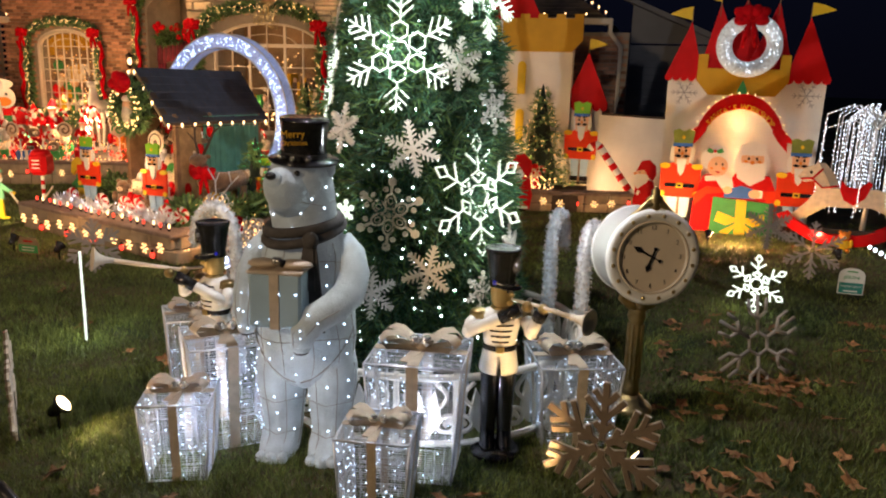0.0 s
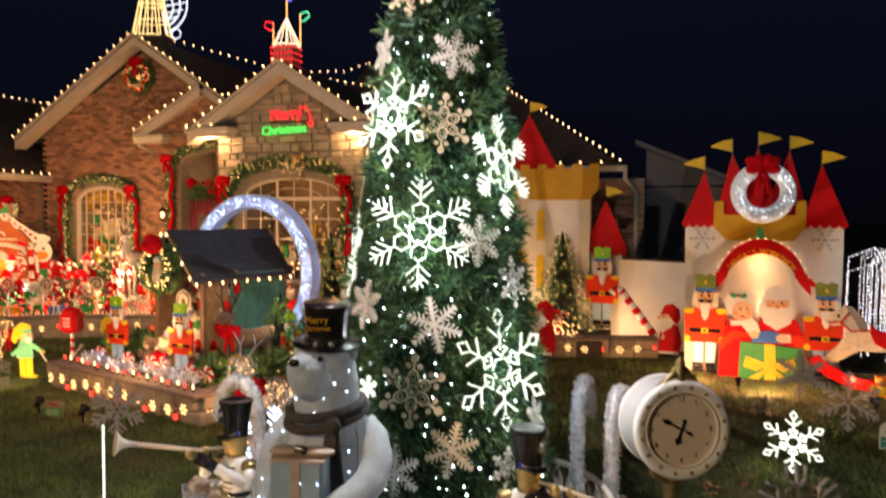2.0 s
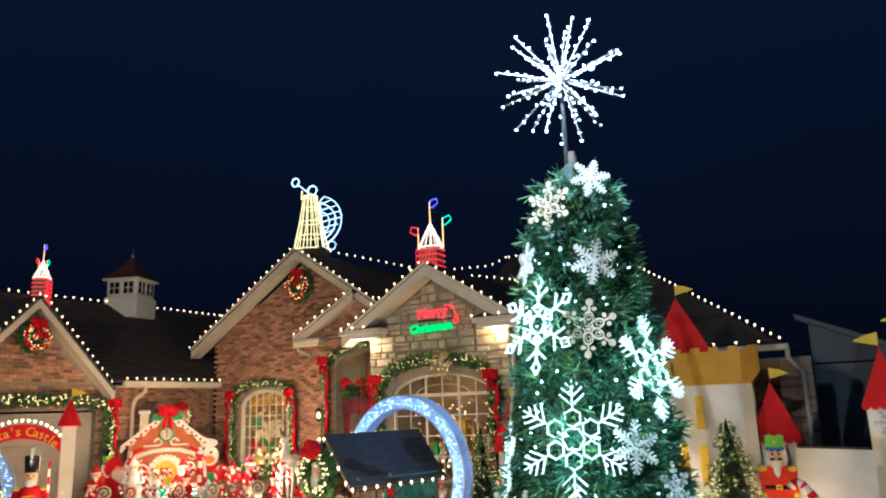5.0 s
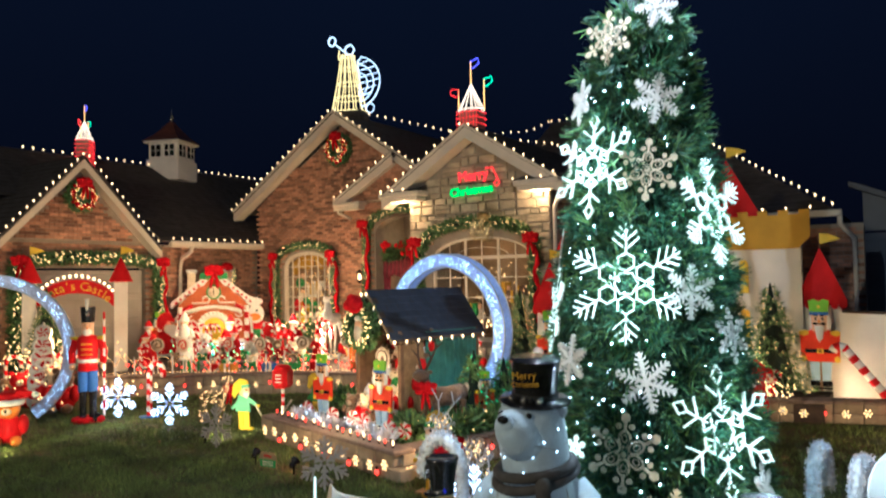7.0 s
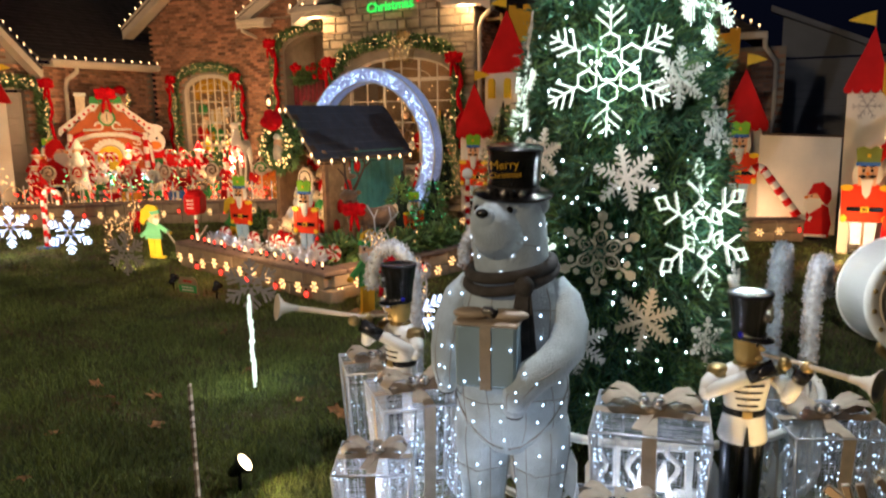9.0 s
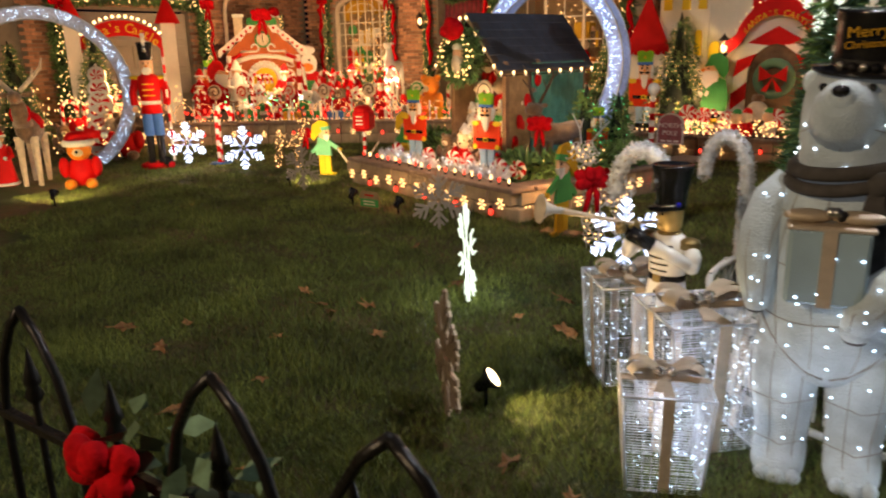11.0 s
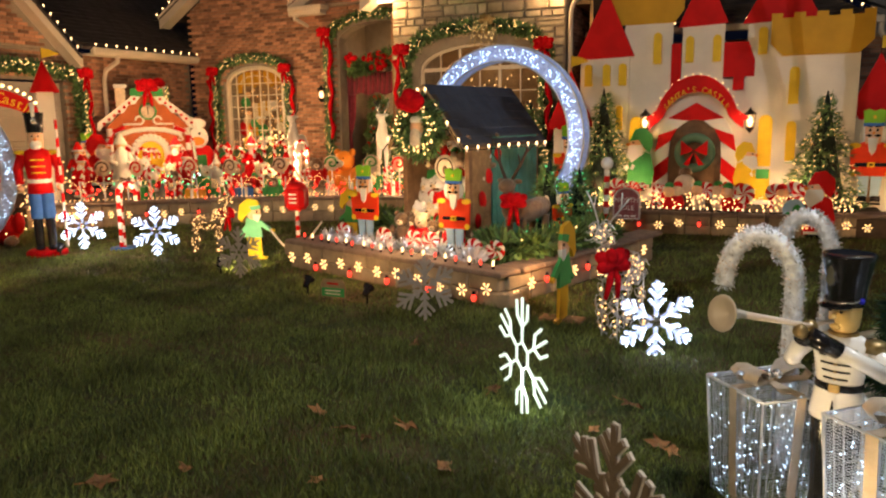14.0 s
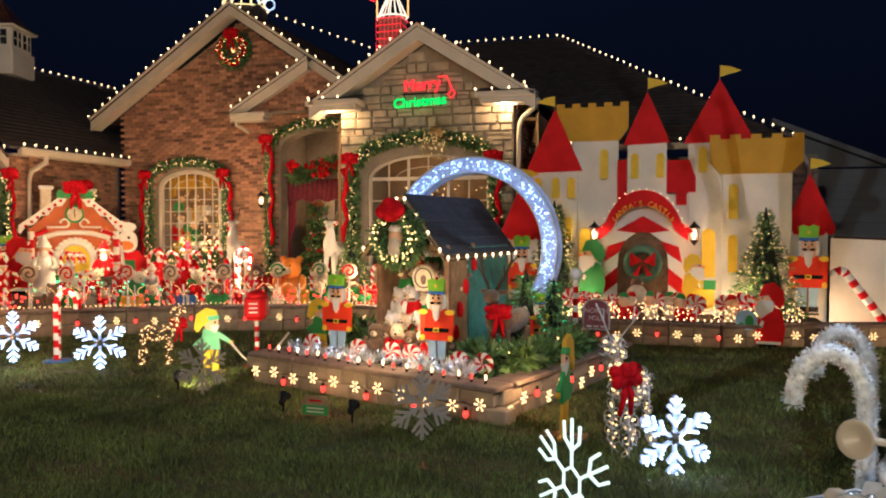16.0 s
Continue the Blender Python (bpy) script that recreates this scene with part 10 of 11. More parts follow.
# gingerbread house board
GM = pose(-15.45, 13.45, 0.28, 0, 0, 58) @ Matrix.Scale(1.07, 4)
ginger = thing("gingerbread_house", "painted gingerbread house front with icing trim and a red bow", "gingerbread house", GM)
part("front_board", MB().prism([(-0.82, 0), (0.82, 0), (0.82, 1.16), (0, 1.92), (-0.82, 1.16)], 0, 0.05, GINGER), ginger)
for s in (-1, 1):
    ic = [(0, 2.02), (s * 0.98, 1.26), (s * 1.0, 1.14)]
    n = 9
    for i in range(n):
        u = i / (n - 1)
        ic.append((s * (0.96 - 0.96 * u) + 0.0, 1.12 + 0.72 * u + (0.05 if i % 2 else -0.03)))
    part("icing_edge", MB().prism(ic, -0.05, -0.004, WHITE), ginger, "white icing edge")
    b = MB()
    for k in range(7):
        b.cyl((s * 0.78, -0.04, 0.02 + 0.16 * k), (s * 0.78, -0.04, 0.02 + 0.16 * (k + 1)), 0.06, 0.06, RED if k % 2 else WHITE, 10)
    part("candy_post", b, ginger, "striped candy post")
    part("candle_curl", MB().tube([(s * (0.18 + 0.08 * math.cos(q)), -0.02, 1.30 + 0.08 * math.sin(q)) for q in [0.5 * j for j in range(11)]] + [(s * 0.5, -0.02, 1.22)], 0.022, WHITE, 6), ginger, "white icing curl")
    w = part("window", MB().prism(ell(s * 0.52, 0.66, 0.13, 0.13, 14), -0.03, -0.004, RED), ginger, "round red window")
    part("muntins", MB().prism(ell(s * 0.52, 0.66, 0.06, 0.06, 10), -0.04, -0.031, WHITE).box((s * 0.52, -0.036, 0.66), (0.24, 0.008, 0.02), WHITE).box((s * 0.52, -0.037, 0.66), (0.02, 0.008, 0.24), WHITE), w)
    part("holly_leaf", MB().prism([(0, 0), (s * 0.12, 0.1), (s * 0.32, 0.06), (s * 0.34, -0.08), (s * 0.14, -0.1)], -0.07, -0.055, GREENP), ginger, "green holly leaf", Matrix.Translation((0, 0, 1.88)))
b = MB().tube([(-0.66, -0.02, 1.0), (-0.3, -0.02, 1.10), (0, -0.02, 1.12), (0.3, -0.02, 1.10), (0.66, -0.02, 1.0)], 0.05, WHITE, 8)
part("icing_band", b, ginger, "white icing band")
part("icing_band", MB().box((0, -0.02, 0.28), (1.5, 0.05, 0.09), WHITE, bev=0.02), ginger, "white icing band")
dr_ = part("doorway", MB().prism([(-0.28, 0.0), (0.28, 0.0)] + arc(0, 0.6, 0.28, 0, 180, 10), -0.03, -0.004, YEL), ginger, "warm yellow doorway")
part("door_icing", MB().tube([(-0.32, -0.03, 0.0), (-0.32, -0.03, 0.6)] + [(-x, -0.03, z) for x, z in arc(0, 0.6, 0.32, 0, 180, 10)] + [(0.32, -0.03, 0.0)], 0.055, WHITE, 8), dr_, "piped white icing")
for k in range(13):
    a = math.pi * k / 12
    part("icing_drop", MB().ball((0.36 * math.cos(a), -0.05, 0.62 + 0.36 * math.sin(a)), (0.055, 0.03, 0.05), WHITE, 8, 6), dr_, "piped icing drop")
for s in (-1, 1):
    for k in range(4):
        part("icing_drop", MB().ball((s * 0.36, -0.05, 0.10 + 0.13 * k), (0.05, 0.03, 0.055), WHITE, 8, 6), dr_)
    part("window_icing", MB().tube([(s * 0.52 + 0.15 * math.cos(q), -0.03, 0.66 + 0.15 * math.sin(q)) for q in [6.2832 * j / 18 for j in range(18)]], 0.022, WHITE, 6, True), ginger, "piped white ring")
    part("icing_scroll", MB().tube([(s * (0.62 - 0.11 * q * math.cos(2.2 * q) / 3), -0.02, 0.92 + 0.05 * math.sin(2.2 * q)) for q in [0.3 * j for j in range(11)]], 0.016, WHITE, 6), ginger, "thin icing scroll")
    cb = MB().tube([(s * 0.92, -0.05, 0.02), (s * 0.90, -0.05, 0.45), (s * 0.86, -0.05, 0.85), (s * 0.72, -0.05, 1.06), (s * 0.50, -0.05, 1.16)], 0.045, WHITE, 8)
    cb.mats.append(RED)
    for q in range(32):
        cb.mi[q] = ((2 * (q // 8) + q % 8) // 3) % 2
    part("candy_edge", cb, ginger, "striped candy along the wall edge")
ck = part("clock_disc", MB().lathe([(0.0, 0.0), (0.15, 0.0), (0.16, 0.02), (0.0, 0.025)], FURW, 18, pose(0, -0.0, 1.48, 90, 0, 0)), ginger, "cream clock disc")
part("clock_ring", MB().tube([(0.16 * math.cos(6.283 * i / 20), -0.03, 1.48 + 0.16 * math.sin(6.283 * i / 20)) for i in range(20)], 0.02, GREENP, 6, True), ck, "green ring")
part("clock_hand", MB().box((0, -0.03, 1.53), (0.015, 0.01, 0.11), BLACK), ck)
part("clock_hand", MB().box((0.0, -0.032, 1.45), (0.012, 0.01, 0.08), BLACK), ck)
part("bow", bow(0.42), ginger, "red bow", pose(0, -0.1, 1.98))
part("chimney", MB().box((-0.5, 0.02, 1.78), (0.2, 0.06, 0.44), FURW, bev=0.02).box((-0.5, 0.0, 1.99), (0.26, 0.08, 0.08), WHITE, bev=0.02), ginger, "cream chimney with icing")
b = MB()
for s in (-1, 1):
    for i in range(9):
        u = (i + 0.5) / 9
        b.prism(ell(s * 0.92 * u, 1.94 - 0.74 * u, 0.03, 0.03, 8), -0.07, -0.052, RED)
part("sweets", b, ginger, "red round sweets on the icing")

# wall wreath and goose cook
t = thing("wall_wreath", "lit wreath with a red-hatted face on the garage wall", "wreath", pose(-15.98, 14.3, 2.3, 0, 0, 90))
gb, gpts = wreath(0.25, 0.10, 300)
part("greenery", gb, t)
part("mini_lights", dots([(q[0] * R.uniform(0.75, 1.3), -0.1, q[2] * R.uniform(0.75, 1.3)) for q in gpts for _ in (0, 1)], 0.012, L_WARMS), t, kind="stuff")
part("ornament", MB().ball((0, -0.08, 0.0), (0.17, 0.08, 0.2), SKIN, 12, 8).ball((0, -0.1, -0.14), (0.15, 0.07, 0.15), FURW, 12, 8).ball((0, -0.08, 0.22), (0.2, 0.1, 0.14), REDV, 12, 8).box((0, -0.1, 0.13), (0.34, 0.1, 0.07), WHITE, bev=0.03), t, "bearded face with red hat")


def cook(h):
    b = MB()
    P = lambda poly, k, m: b.prism([(x * h, z * h) for x, z in poly], -0.012 - 0.006 * k, 0.012 - 0.003 * k, m)
    P([(-0.2, 0.0), (0.24, 0.0), (0.28, 0.3), (0.16, 0.55), (-0.12, 0.55), (-0.24, 0.3)], 0, RED)
    P([(-0.14, 0.05), (0.12, 0.05), (0.1, 0.4), (-0.1, 0.4)], 2, GREENP)
    P(ell(0.0, 0.68, 0.15, 0.17), 1, WHITE)
    P(ell(-0.02, 0.62, 0.11, 0.07), 3, ORANGE)
    P(ell(-0.03, 0.90, 0.16, 0.08), 3, WHITE)
    P(ell(-0.1, 0.95, 0.06, 0.05), 4, WHITE)
    P(ell(0.02, 0.74, 0.018, 0.022, 8), 4, BLACK)
    P([(0.16, 0.5), (0.34, 0.4), (0.36, 0.32), (0.2, 0.34)], 3, RED)
    P(ell(0.36, 0.38, 0.06, 0.05), 4, GREENP)
    b.box((0, 0.02, 0.2 * h), (0.05, 0.03, 0.4 * h), WOOD)
    return b


solo("cook_figure", cook(1.45), "board figure of a white bird cook in red", "board figure", pose(-14.85, 14.35, 0.28, 0, 0, 30))


def robed(h, coat, trim):
    """A standing robed winter figure with a long beard."""
    return (MB().lathe([(0.0, 0.0), (0.20 * h, 0.0), (0.19 * h, 0.06 * h), (0.13 * h, 0.5 * h), (0.10 * h, 0.66 * h), (0.0, 0.7 * h)], coat, 16)
            .tube([(0.2 * h * math.cos(6.283 * i / 16), 0.2 * h * math.sin(6.283 * i / 16), 0.03 * h) for i in range(16)], 0.025 * h, trim, 6, True)
            .ball((0, 0, 0.76 * h), 0.085 * h, SKIN, 12, 8).ball((0, -0.06 * h, 0.64 * h), (0.07 * h, 0.05 * h, 0.13 * h), WHITE, 12, 8)
            .lathe([(0.095 * h, 0.79 * h), (0.1 * h, 0.83 * h), (0.05 * h, 0.93 * h), (0.0, 1.0 * h)], coat, 12).tube([(0.095 * h * math.cos(6.283 * i / 14), 0.095 * h * math.sin(6.283 * i / 14), 0.81 * h) for i in range(14)], 0.022 * h, trim, 6, True)
            .tube([(-0.12 * h, 0, 0.62 * h), (-0.18 * h, -0.08 * h, 0.48 * h), (-0.1 * h, -0.16 * h, 0.46 * h)], 0.04 * h, coat, 8).tube([(0.12 * h, 0, 0.62 * h), (0.18 * h, -0.08 * h, 0.48 * h), (0.1 * h, -0.16 * h, 0.46 * h)], 0.04 * h, coat, 8)
            .ball((-0.1 * h, -0.17 * h, 0.46 * h), 0.035 * h, trim, 8, 6).ball((0.1 * h, -0.17 * h, 0.46 * h), 0.035 * h, trim, 8, 6))


r = random.Random(17)
court = "red-robed bearded statue standing in the court bed"
for x, y, h, c in ((-14.2, 12.9, 1.05, RED), (-12.7, 13.5, 1.05, REDV), (-14.9, 12.1, 1.15, WHITE), (-13.3, 12.2, 0.8, RED), (-15.3, 11.4, 1.0, RED), (-13.9, 14.2, 0.9, RED), (-11.4, 12.9, 0.75, RED), (-12.2, 11.8, 0.7, WHITE), (-14.3, 10.6, 0.8, REDV)):
    solo("robed_statue", robed(h, c, WHITE), court if c is not WHITE else "white-robed bearded statue standing in the court bed", "statue", pose(x, y, 0.28, 0, 0, 30 + r.uniform(-20, 20)), "robed statues")
solo("nutcracker_figure", nutcracker(1.15), "painted board nutcracker beside the gingerbread house", "nutcracker", pose(-15.9, 12.15, 0.28, 0, 0, 58), "court nutcrackers")
solo("toymaker_figure", gnome(1.15, RED, RED, -1), "red-suited bearded board figure by the gingerbread house", "board figure", pose(-15.35, 12.0, 0.28, 0, 0, 50), "bearded board figures")


def white_deer(x, y, rz, label):
    b = MB().tube([(0, 0.30, 0.84), (0, 0.15, 0.80), (0, 0.0, 0.82), (0.0, -0.06, 0.95), (0.02, -0.06, 1.10), (0.02, -0.10, 1.2)], [0.09, 0.115, 0.13, 0.10, 0.065, 0.05], WHITE, 12).ball((0.0, 0.30, 0.84), 0.095, WHITE, 12, 8).ball((0, 0.4, 0.88), (0.03, 0.05, 0.03), WHITE, 8, 6)
    b.ball((0.02, -0.12, 1.22), (0.055, 0.12, 0.06), WHITE, 12, 8)
    for s in (-1, 1):
        b.tube([(s * 0.06, -0.02, 0.78), (s * 0.07, -0.07, 0.42), (s * 0.065, -0.03, 0.0)], [0.055, 0.028, 0.022], WHITE, 8)
        b.tube([(s * 0.06, 0.28, 0.80), (s * 0.07, 0.36, 0.42), (s * 0.07, 0.30, 0.0)], [0.065, 0.028, 0.022], WHITE, 8)
        b.tube([(s * 0.03, -0.05, 1.27), (s * 0.10, 0.0, 1.38), (s * 0.14, -0.05, 1.52)], [0.016, 0.013, 0.006], SILVER, 6)
        b.tube([(s * 0.09, 0.0, 1.36), (s * 0.07, 0.08, 1.46)], [0.012, 0.005], SILVER, 6)
        b.ball((s * 0.07, -0.03, 1.26), (0.05, 0.02, 0.025), WHITE, 8, 6)
    b.box((0, 0.1, 0.012), (0.3, 0.6, 0.024), WHITE)
    return solo("white_deer_statue", b, label, "deer statue", pose(x, y, 0.28, 0, 0, rz) @ Matrix.Scale(1.12, 4), "white deer statues")


white_deer(-11.75, 13.7, 8, "glossy white standing deer statue with silver antlers")
white_deer(-9.25, 12.95, 2, "glossy white standing deer statue by the entry")
solo("small_tree_toy", robed(0.4, GREENP, YEL), "small green tree ornament near the deer", "tree ornament", pose(-12.5, 13.6, 0.28))

# sweets, lollipops and canes crowding the bed
for i in range(34):
    u = i / 33
    x, y = -13.3 + 5.4 * u, 9.3 + 2.6 * u ** 0.8 + r.uniform(0.05, 1.1)
    k = i % 4
    if k == 0:
        solo("candy_cane", candy_cane(0.55 + 0.2 * r.random(), 0.028), "red and white candy cane standing in the bed", "candy cane", pose(x, y, 0.26, 0, 0, r.uniform(0, 60)), "court canes")
    elif k == 1:
        b = MB().cyl((0, 0, 0), (0, 0, 0.5), 0.012, 0.012, WHITE, 6)
        b.tube([(q * 0.013 * math.cos(q), -0.01, 0.6 + q * 0.013 * math.sin(q)) for q in [0.6 * j for j in range(1, 17)]], 0.018, r.choice((GREENP, FUR, RED)), 6)
        b.lathe([(0.0, -0.01), (0.13, -0.01), (0.14, 0.01), (0.0, 0.02)], FURW, 16, pose(0, 0, 0.6, 90, 0, 0))
        solo("lollipop", b, "swirled lollipop on a white stick", "lollipop", pose(x, y, 0.26, 0, 0, r.uniform(0, 50)), "court lollipops")
    elif k == 2:
        solo("plush_toy", teddy(r.uniform(0.6, 0.95), r.choice((FUR, FURW, RED)), r.choice((RED, GREENP, None))), "small plush figure sitting in the bed", "plush toy", pose(x, y, 0.27, 0, 0, r.uniform(0, 60)), "court toys")
    else:
        solo("gift_parcel", MB().box((0, 0, 0.12), (0.26, 0.26, 0.24), r.choice((RED, GREENP, BLUEP, GOLDP)), bev=0.01).box((0, 0, 0.121), (0.05, 0.264, 0.246), WHITE), "wrapped parcel with white band in the bed", "parcel", pose(x, y, 0.27, 0, 0, r.uniform(0, 60)), "court parcels")
for i in range(30):
    x, y = r.uniform(-15.6, -10.2), r.uniform(11.6, 14.6)
    if i % 3:
        solo("plush_toy", teddy(r.uniform(0.8, 1.3), r.choice((FUR, FURW, WHITE)), r.choice((RED, RED, GREENP))), "plush winter toy crowded into the bed", "plush toy", pose(x, y, 0.27, 0, 0, r.uniform(0, 60)), "court toys")
    else:
        solo("candy_cane", candy_cane(0.8 + 0.3 * r.random(), 0.035), "tall red and white candy cane in the bed", "candy cane", pose(x, y, 0.26, 0, 0, r.uniform(0, 60)), "court canes")
solo("court_net_lights", dots([(r.uniform(-15.8, -8.0), r.uniform(11.2, 14.9), r.uniform(0.3, 0.7)) for _ in range(260)], 0.0095, L_WARMS), "scattered warm mini lights over the court bed", "net lights", kind="stuff")
solo("court_red_lights", dots([(-13.3 + 5.6 * q + r.gauss(0, 0.05), 9.1 + 2.6 * q ** 0.8 + r.uniform(0, 0.4), r.uniform(0.38, 0.6)) for q in [r.random() for _ in range(110)]], 0.02, L_RED), "red bulbs among the bed edge", "bulb lights", kind="stuff")
solo("court_green_lights", dots([(-15.2 + 3.0 * r.random(), 11.4 + 2.0 * r.random(), r.uniform(0.4, 0.62)) for _ in range(40)], 0.02, L_GREEN), "green bulbs before the gingerbread house", "bulb lights", kind="stuff")
solo("court_blue_lights", dots([(-14.9 + 0.9 * r.random(), 12.3 + 1.3 * r.random(), r.uniform(0.42, 0.6)) for _ in range(60)], 0.016, L_COOL), "cool white lights before the gingerbread door", "bulb lights", kind="stuff")

# bed under the stone window
for i in range(12):
    x = -9.3 + 0.25 * i
    if i % 2:
        solo("candy_cane", candy_cane(0.7, 0.03), "red and white candy cane under the stone window", "candy cane", pose(x, 13.2, 0.27, 0, 0, r.uniform(-20, 20)), "court canes")
    else:
        solo("plush_toy", teddy(r.uniform(0.9, 1.3), r.choice((FUR, FURW)), r.choice((RED, GREENP))), "plush toy seated under the stone window", "plush toy", pose(x, 12.9 + r.uniform(-0.4, 0.3), 0.27, 0, 0, r.uniform(-20, 20)), "court toys")
fir(1.6, 0.4, -6.5, 13.2, 0.25, "slim fir tree with warm lights by the stone pier")
fir(1.3, 0.34, -9.0, 13.3, 0.25, "small fir tree with warm lights by the entry")
b = teddy(1.7, ORANGE, ORANGE)
solo("bear_statue", b, "orange-brown bear statue near the entry", "bear statue", pose(-9.75, 12.4, 0.27))

# ---- tall soldier, candy post ----
t = thing("tall_soldier", "tall nutcracker soldier statue in red coat and blue breeches", "soldier statue", pose(-11.1, 7.24, GZ, 0, 0, 50))
b = MB().lathe([(0.0, 0.0), (0.24, 0.0), (0.24, 0.06), (0.2, 0.08), (0.0, 0.08)], REDV, 18)
for s in (-1, 1):
    b.cyl((s * 0.07, 0, 0.08), (s * 0.07, 0, 0.5), 0.05, 0.06, BLACK, 12)
    b.ball((s * 0.07, -0.04, 0.1), (0.055, 0.09, 0.04), BLACK, 10, 6)
    b.cyl((s * 0.07, 0, 0.48), (s * 0.06, 0, 0.82), 0.075, 0.085, BLUEP, 12)
    b.tube([(s * 0.17, 0, 1.28), (s * 0.23, 0, 1.1), (s * 0.22, -0.02, 0.92)], [0.06, 0.055, 0.05], RED, 10)
    b.ball((s * 0.22, -0.03, 0.86), 0.045, SKIN, 10, 6).ball((s * 0.18, 0, 1.31), (0.08, 0.07, 0.03), YEL, 10, 6)
b.lathe([(0.0, 0.8), (0.15, 0.8), (0.13, 0.95), (0.16, 1.2), (0.15, 1.32), (0.06, 1.37), (0.0, 1.38)], RED, 18).lathe([(0.14, 0.93), (0.145, 0.97), (0.135, 0.98)], WHITE, 18)
b.cyl((0, 0, 1.36), (0, 0, 1.56), 0.085, 0.09, SKIN, 14).ball((0, -0.085, 1.40), (0.07, 0.03, 0.06), WHITE, 10, 6).ball((0, -0.095, 1.47), (0.02, 0.02, 0.02), ORANGE, 8, 6)
for s in (-1, 1):
    b.ball((s * 0.035, -0.085, 1.51), 0.012, BLACK, 6, 5)
b.cyl((0, 0, 1.55), (0, 0, 1.80), 0.095, 0.115, BLACK, 16).box((0, -0.11, 1.57), (0.14, 0.07, 0.012), BLACK).ball((0, -0.11, 1.7), (0.03, 0.015, 0.05), SILVER, 8, 6).tube([(0, -0.1, 1.75), (0, -0.1, 1.92)], [0.02, 0.03], WHITE, 8)
for k in range(3):
    b.box((0, -0.155, 1.06 + 0.08 * k), (0.16, 0.012, 0.014), YEL)
part("figure", b, t)
b = MB()
for k in range(14):
    b.cyl((0.24, -0.06, 0.1 + 0.115 * k), (0.24, -0.06, 0.1 + 0.115 * (k + 1)), 0.018, 0.018, RED if k % 2 else WHITE, 8)
part("striped_staff", b, t, "red and white striped staff")
t = thing("candy_post", "white and red striped post with a curled cane top", "candy post", pose(-10.55, 7.95, GZ, 0, 0, 20))
part("cane", candy_cane(0.95, 0.045), t)
part("foot", MB().lathe([(0.0, 0.0), (0.16, 0.0), (0.16, 0.02), (0.0, 0.025)], BLUEP, 14), t)

# ---- far left lawn display ----
deer = thing("antlered_deer", "brown deer figure with pale antlers and a red blanket", "deer", pose(-11.35, 5.55, GZ, 0, 0, 140))
b = MB().ball((0.1, 0, 0.72), (0.38, 0.16, 0.19), FUR, 16, 10).tube([(-0.18, 0, 0.8), (-0.3, 0, 1.08)], [0.12, 0.08], FUR, 12).ball((-0.38, 0, 1.15), (0.15, 0.075, 0.085), FUR, 12, 8)
for x in (-0.14, 0.36):
    for y in (-0.09, 0.09):
        b.cyl((x, y, 0.0), (x, y, 0.64), 0.03, 0.055, FURW, 8)
for s in (-1, 1):
    b.tube([(-0.3, s * 0.05, 1.22), (-0.26, s * 0.2, 1.38), (-0.2, s * 0.3, 1.5), (-0.24, s * 0.34, 1.62)], [0.03, 0.026, 0.02, 0.008], FURW, 8)
    b.tube([(-0.26, s * 0.2, 1.38), (-0.36, s * 0.24, 1.5)], [0.02, 0.008], FURW, 6)
    b.ball((-0.3, s * 0.13, 1.18), (0.03, 0.08, 0.035), FUR, 8, 6)
part("body", b, deer)
part("blanket", MB().ball((0.1, 0, 0.78), (0.22, 0.175, 0.17), REDV, 14, 9), deer, "red blanket")
part("collar", MB().tube([(-0.24 + 0.03 * math.sin(q), 0.11 * math.cos(q), 0.94 + 0.11 * math.sin(q)) for q in [0.52 * j for j in range(12)]], 0.025, REDV, 6, True), deer, "red collar")
b = teddy(1.35, ORANGE, RED)
b.ball((0, 0.02, 0.62), (0.17, 0.16, 0.1), RED, 12, 8).tube([(0.1, 0, 0.68), (0.28, -0.02, 0.66)], [0.08, 0.04], RED, 8).ball((0.32, -0.02, 0.65), 0.045, WHITE, 8, 6).tube([(0.16 * math.cos(6.283 * i / 14), 0.16 * math.sin(6.283 * i / 14) - 0.02, 0.57) for i in range(14)], 0.045, WHITE, 6, True)
solo("dog_figure", b, "orange dog figure in a red suit and hat", "dog figure", pose(-10.55, 5.75, GZ, 0, 0, 50))
t = thing("greeting_sign", "red greeting board on a post held by a small red figure", "sign", pose(-11.9, 5.1, GZ, 0, 0, 55))
p = part("panel", MB().prism([(-0.33, 0.0), (0.33, 0.0), (0.35, 0.18), (0.15, 0.22), (0, 0.27), (-0.15, 0.22), (-0.35, 0.18)], -0.02, 0.02, RED), t, "red board with gold edge", pose(0, 0, 0.92))
letters("Merry Christmas", 0.09, YEL, p, pose(0, -0.024, 0.1), 0.002)
part("post", MB().cyl((0, 0.03, 0), (0, 0.03, 0.95), 0.03, 0.03, GOLDP, 10), t)
solo("robed_statue", robed(0.8, RED, WHITE), "small red figure leaning on the greeting sign", "statue", pose(-11.65, 5.3, GZ, 0, 0, 50), "robed statues")
for x, y, h, rr in ((-15.3, 7.4, 1.9, 0.5), (-15.0, 8.8, 2.1, 0.5), (-14.6, 6.0, 1.7, 0.5)):
    fir(h, rr, x, y, GZ, "fir tree with warm lights by the garage")
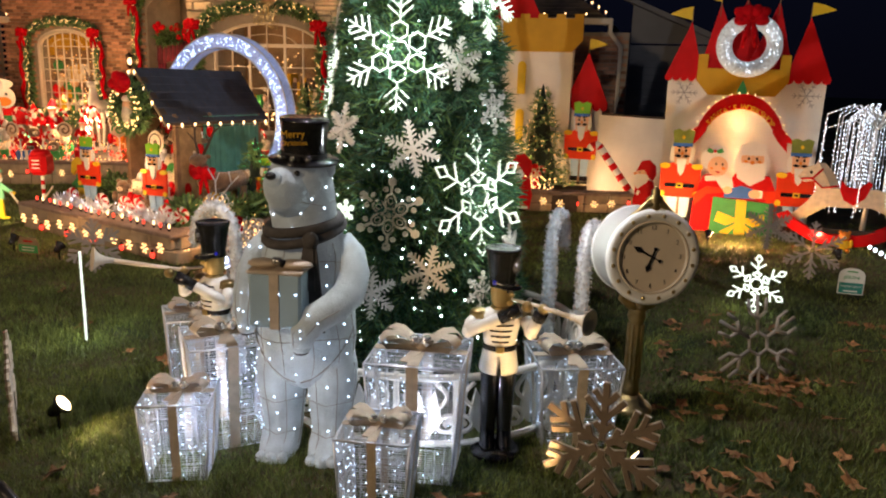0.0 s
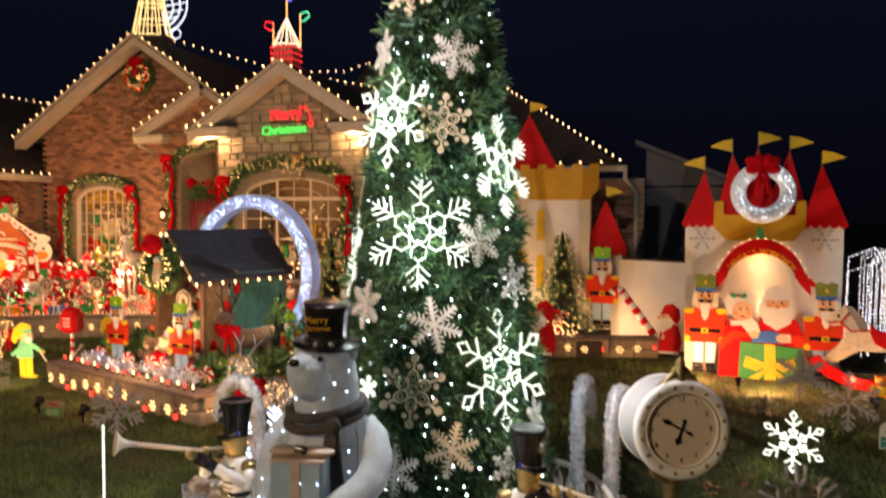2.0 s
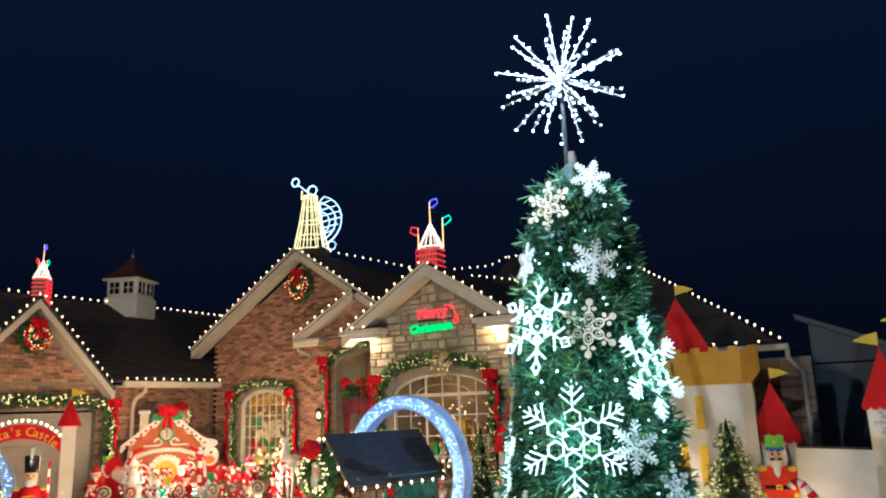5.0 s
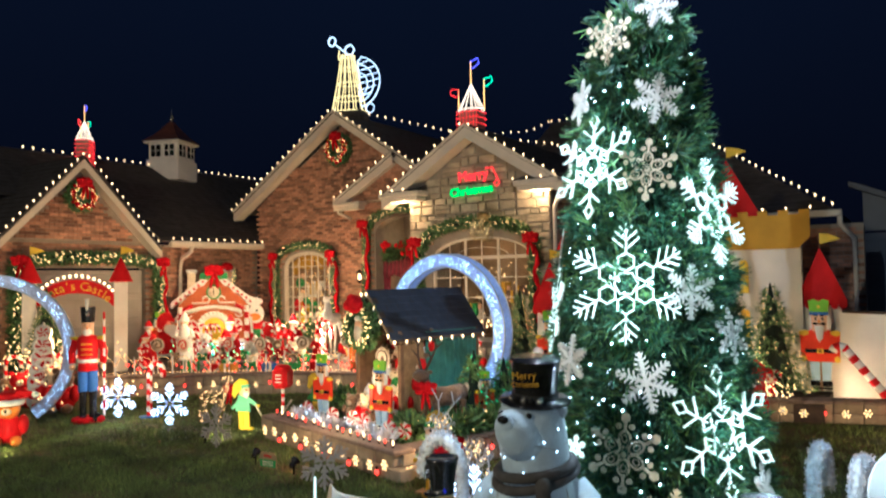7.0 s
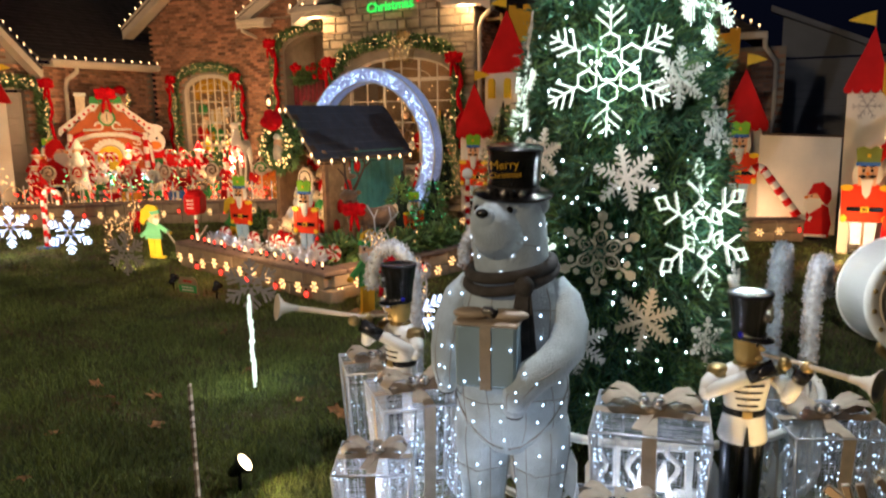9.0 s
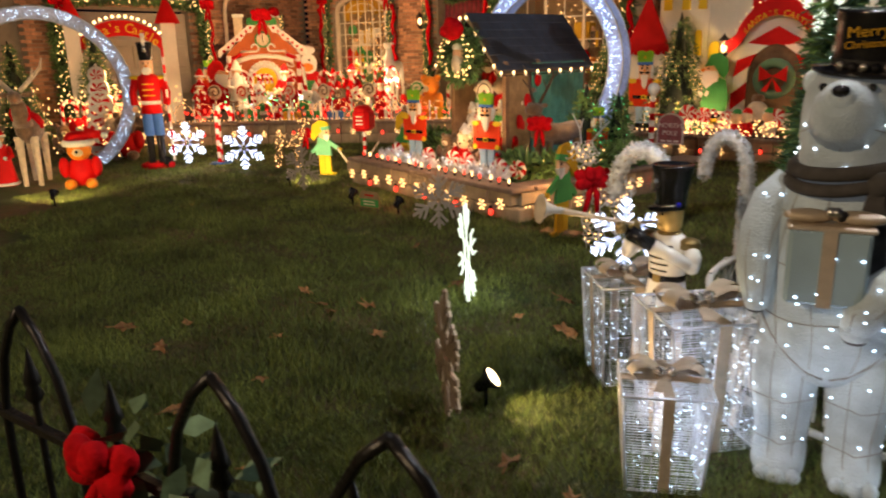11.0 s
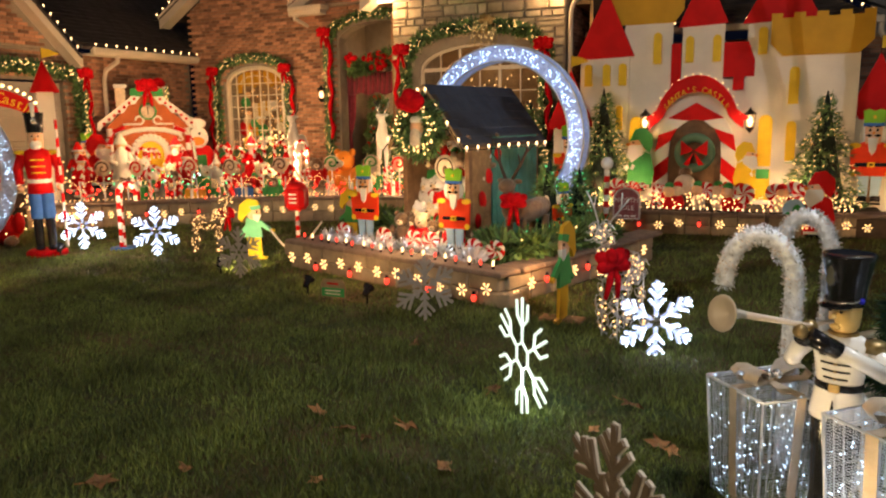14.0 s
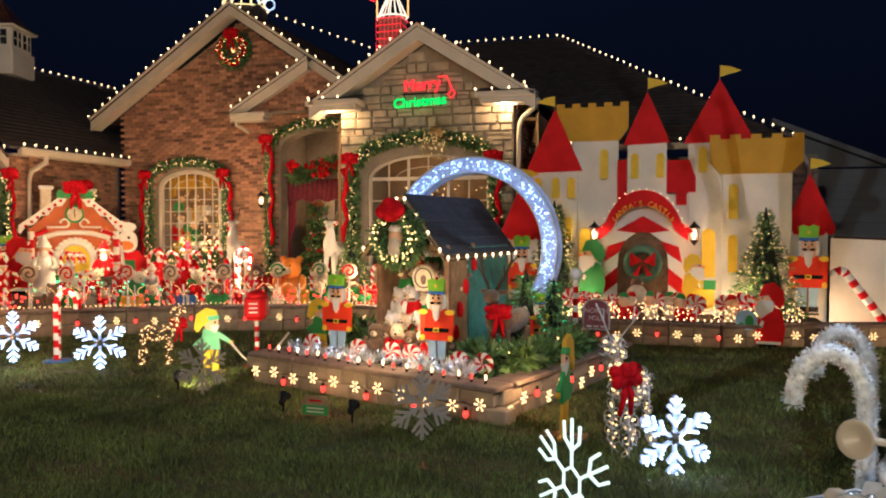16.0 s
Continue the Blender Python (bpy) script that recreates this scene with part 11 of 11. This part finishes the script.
for i in range(16):
    x, y = r.uniform(-14.4, -12.2), r.uniform(7.3, 8.9)
    if i % 2:
        solo("candy_cane", candy_cane(0.7 + 0.3 * r.random(), 0.035), "red and white candy cane in the driveway display", "candy cane", pose(x, y, GZ, 0, 0, r.uniform(20, 80)), "drive canes")
    else:
        solo("plush_toy", teddy(r.uniform(1.0, 1.6), r.choice((FUR, FURW, RED)), r.choice((RED, GREENP, None))), "plush toy in the driveway display", "plush toy", pose(x, y, GZ, 0, 0, r.uniform(20, 80)), "drive toys")
t = thing("peppermint_tree", "tower of red and white striped sweets", "sweet tower", pose(-13.0, 7.6, GZ, 0, 0, 50))
for k in range(6):
    part("swirl", swirl(0.26 - 0.03 * k).tube([(0.26 * math.cos(6.283 * i / 12) * (1 - 0.11 * k), 0, 0.26 * math.sin(6.283 * i / 12) * (1 - 0.11 * k)) for i in range(12)], 0.03, WHITE, 6, True), t, m=pose(0, 0, 0.22 + 0.22 * k, 0, 13 * k, 0))
part("pole", MB().cyl((0, 0.03, 0), (0, 0.03, 1.5), 0.02, 0.02, WHITE, 8), t)
solo("drive_lights", dots([(r.uniform(-14.8, -12.0), r.uniform(6.6, 9.0), r.uniform(0.05, 1.1)) for _ in range(260)], 0.013, L_WARMS), "warm mini lights over the driveway display", "net lights", kind="stuff")

# painted gate sign before the garage
GS = pose(-14.86, 9.34, GZ, 0, 0, 52)
t = thing("gate_sign", "arched red sign with gold lettering between two white towers", "gate sign", GS)
b = MB().prism(arc(0, 1.55, 0.86, 160, 20, 14, 0.72) + arc(0, 1.38, 0.84, 20, 160, 14, 0.60), -0.03, 0.01, RED)
p = part("sign_board", b, t, "red arched board")
for i, ch in enumerate("Santa's Castle"):
    a = (i - 6.5) * 8.0
    if ch != " ":
        letters(ch, 0.25, YEL, p, pose(0.82 * math.sin(radians(a)) * 0.95, -0.036, 1.46 + 0.66 * math.cos(radians(a)), 0, a * 0.75, 0), 0.004)
for q in arc(0, 1.55, 0.86, 160, 20, 18, 0.76):
    part("bulb", MB().ball((q[0], -0.01, q[1] + 0.03), 0.028, L_WARM, 6, 5), p)
for s in (-1, 1):
    tw = part("tower", MB().box((s * 0.86, 0, 1.12), (0.26, 0.1, 2.24), BOARDW), t, "white tower post")
    part("cone", MB().lathe([(0.24, 2.2), (0.0, 2.75)], RED, 14, Matrix.Translation((s * 0.86, 0, 0))), tw, "red cone roof")
    fb = MB()
    flag(fb, s * 0.86, 2.78, 0, 0.28)
    part("flag", fb, tw, "yellow pennant")
framed = [(8.7, 0.3), (8.7, 2.6), (9.6, 2.72), (10.4, 2.74), (11.3, 2.72), (12.2, 2.6), (12.2, 0.4)]
t = thing("garage_garland", "lit fir garland with red bows round the garage door", "garland", pose(WX + 0.2, 0, 0, 0, 0, 90))
part("greenery", garland([(x, 0, z) for x, z in framed], 0.13, 190), t)
part("mini_lights", dots([q + Vector((R.gauss(0, 0.06), -0.12, R.gauss(0, 0.06))) for q in along([(x, 0, z) for x, z in framed], 0.035)], 0.012, L_WARMS), t, kind="stuff")
for x in (8.7, 12.2):
    part("bow", bow(0.36), t, "red velvet bow", pose(x, -0.18, 2.62))
part("ribbon", MB().tube([(12.3 + 0.05 * math.sin(k * 1.9), -0.14, 0.6 + 0.2 * k) for k in range(10)], 0.04, REDV, 5), t, "red ribbon")
lantern(WX + 0.25, 12.35, 1.9)
lantern(-11.98, 15.15, 2.2)

# gold gauze gift resting on the wide window garland
t = thing("gold_gauze_gift", "gold wire gauze gift with a bow resting on the garland", "gift ornament", pose(-7.50, 13.5, 2.86, 0, 12, 0))
b = MB()
for k in range(15):
    b.tube([(-0.2, -0.1, 0.03 * k), (0.2, -0.1, 0.03 * k), (0.2, 0.1, 0.03 * k), (-0.2, 0.1, 0.03 * k)], 0.004, BRASS, 4, True)
for x in (-0.2, 0.2):
    for y in (-0.1, 0.1):
        b.cyl((x, y, -0.02), (x, y, 0.43), 0.008, 0.008, BRASS, 5)
part("gauze", b, t, "gold wire gauze")
part("mini_lights", dots([(R.uniform(-0.2, 0.2), -0.11, R.uniform(0.0, 0.42)) for _ in range(40)], 0.009, L_GOLD), t, kind="stuff")
part("bow", bow(0.26, BRASS), t, "gold bow", pose(0, -0.05, 0.46))
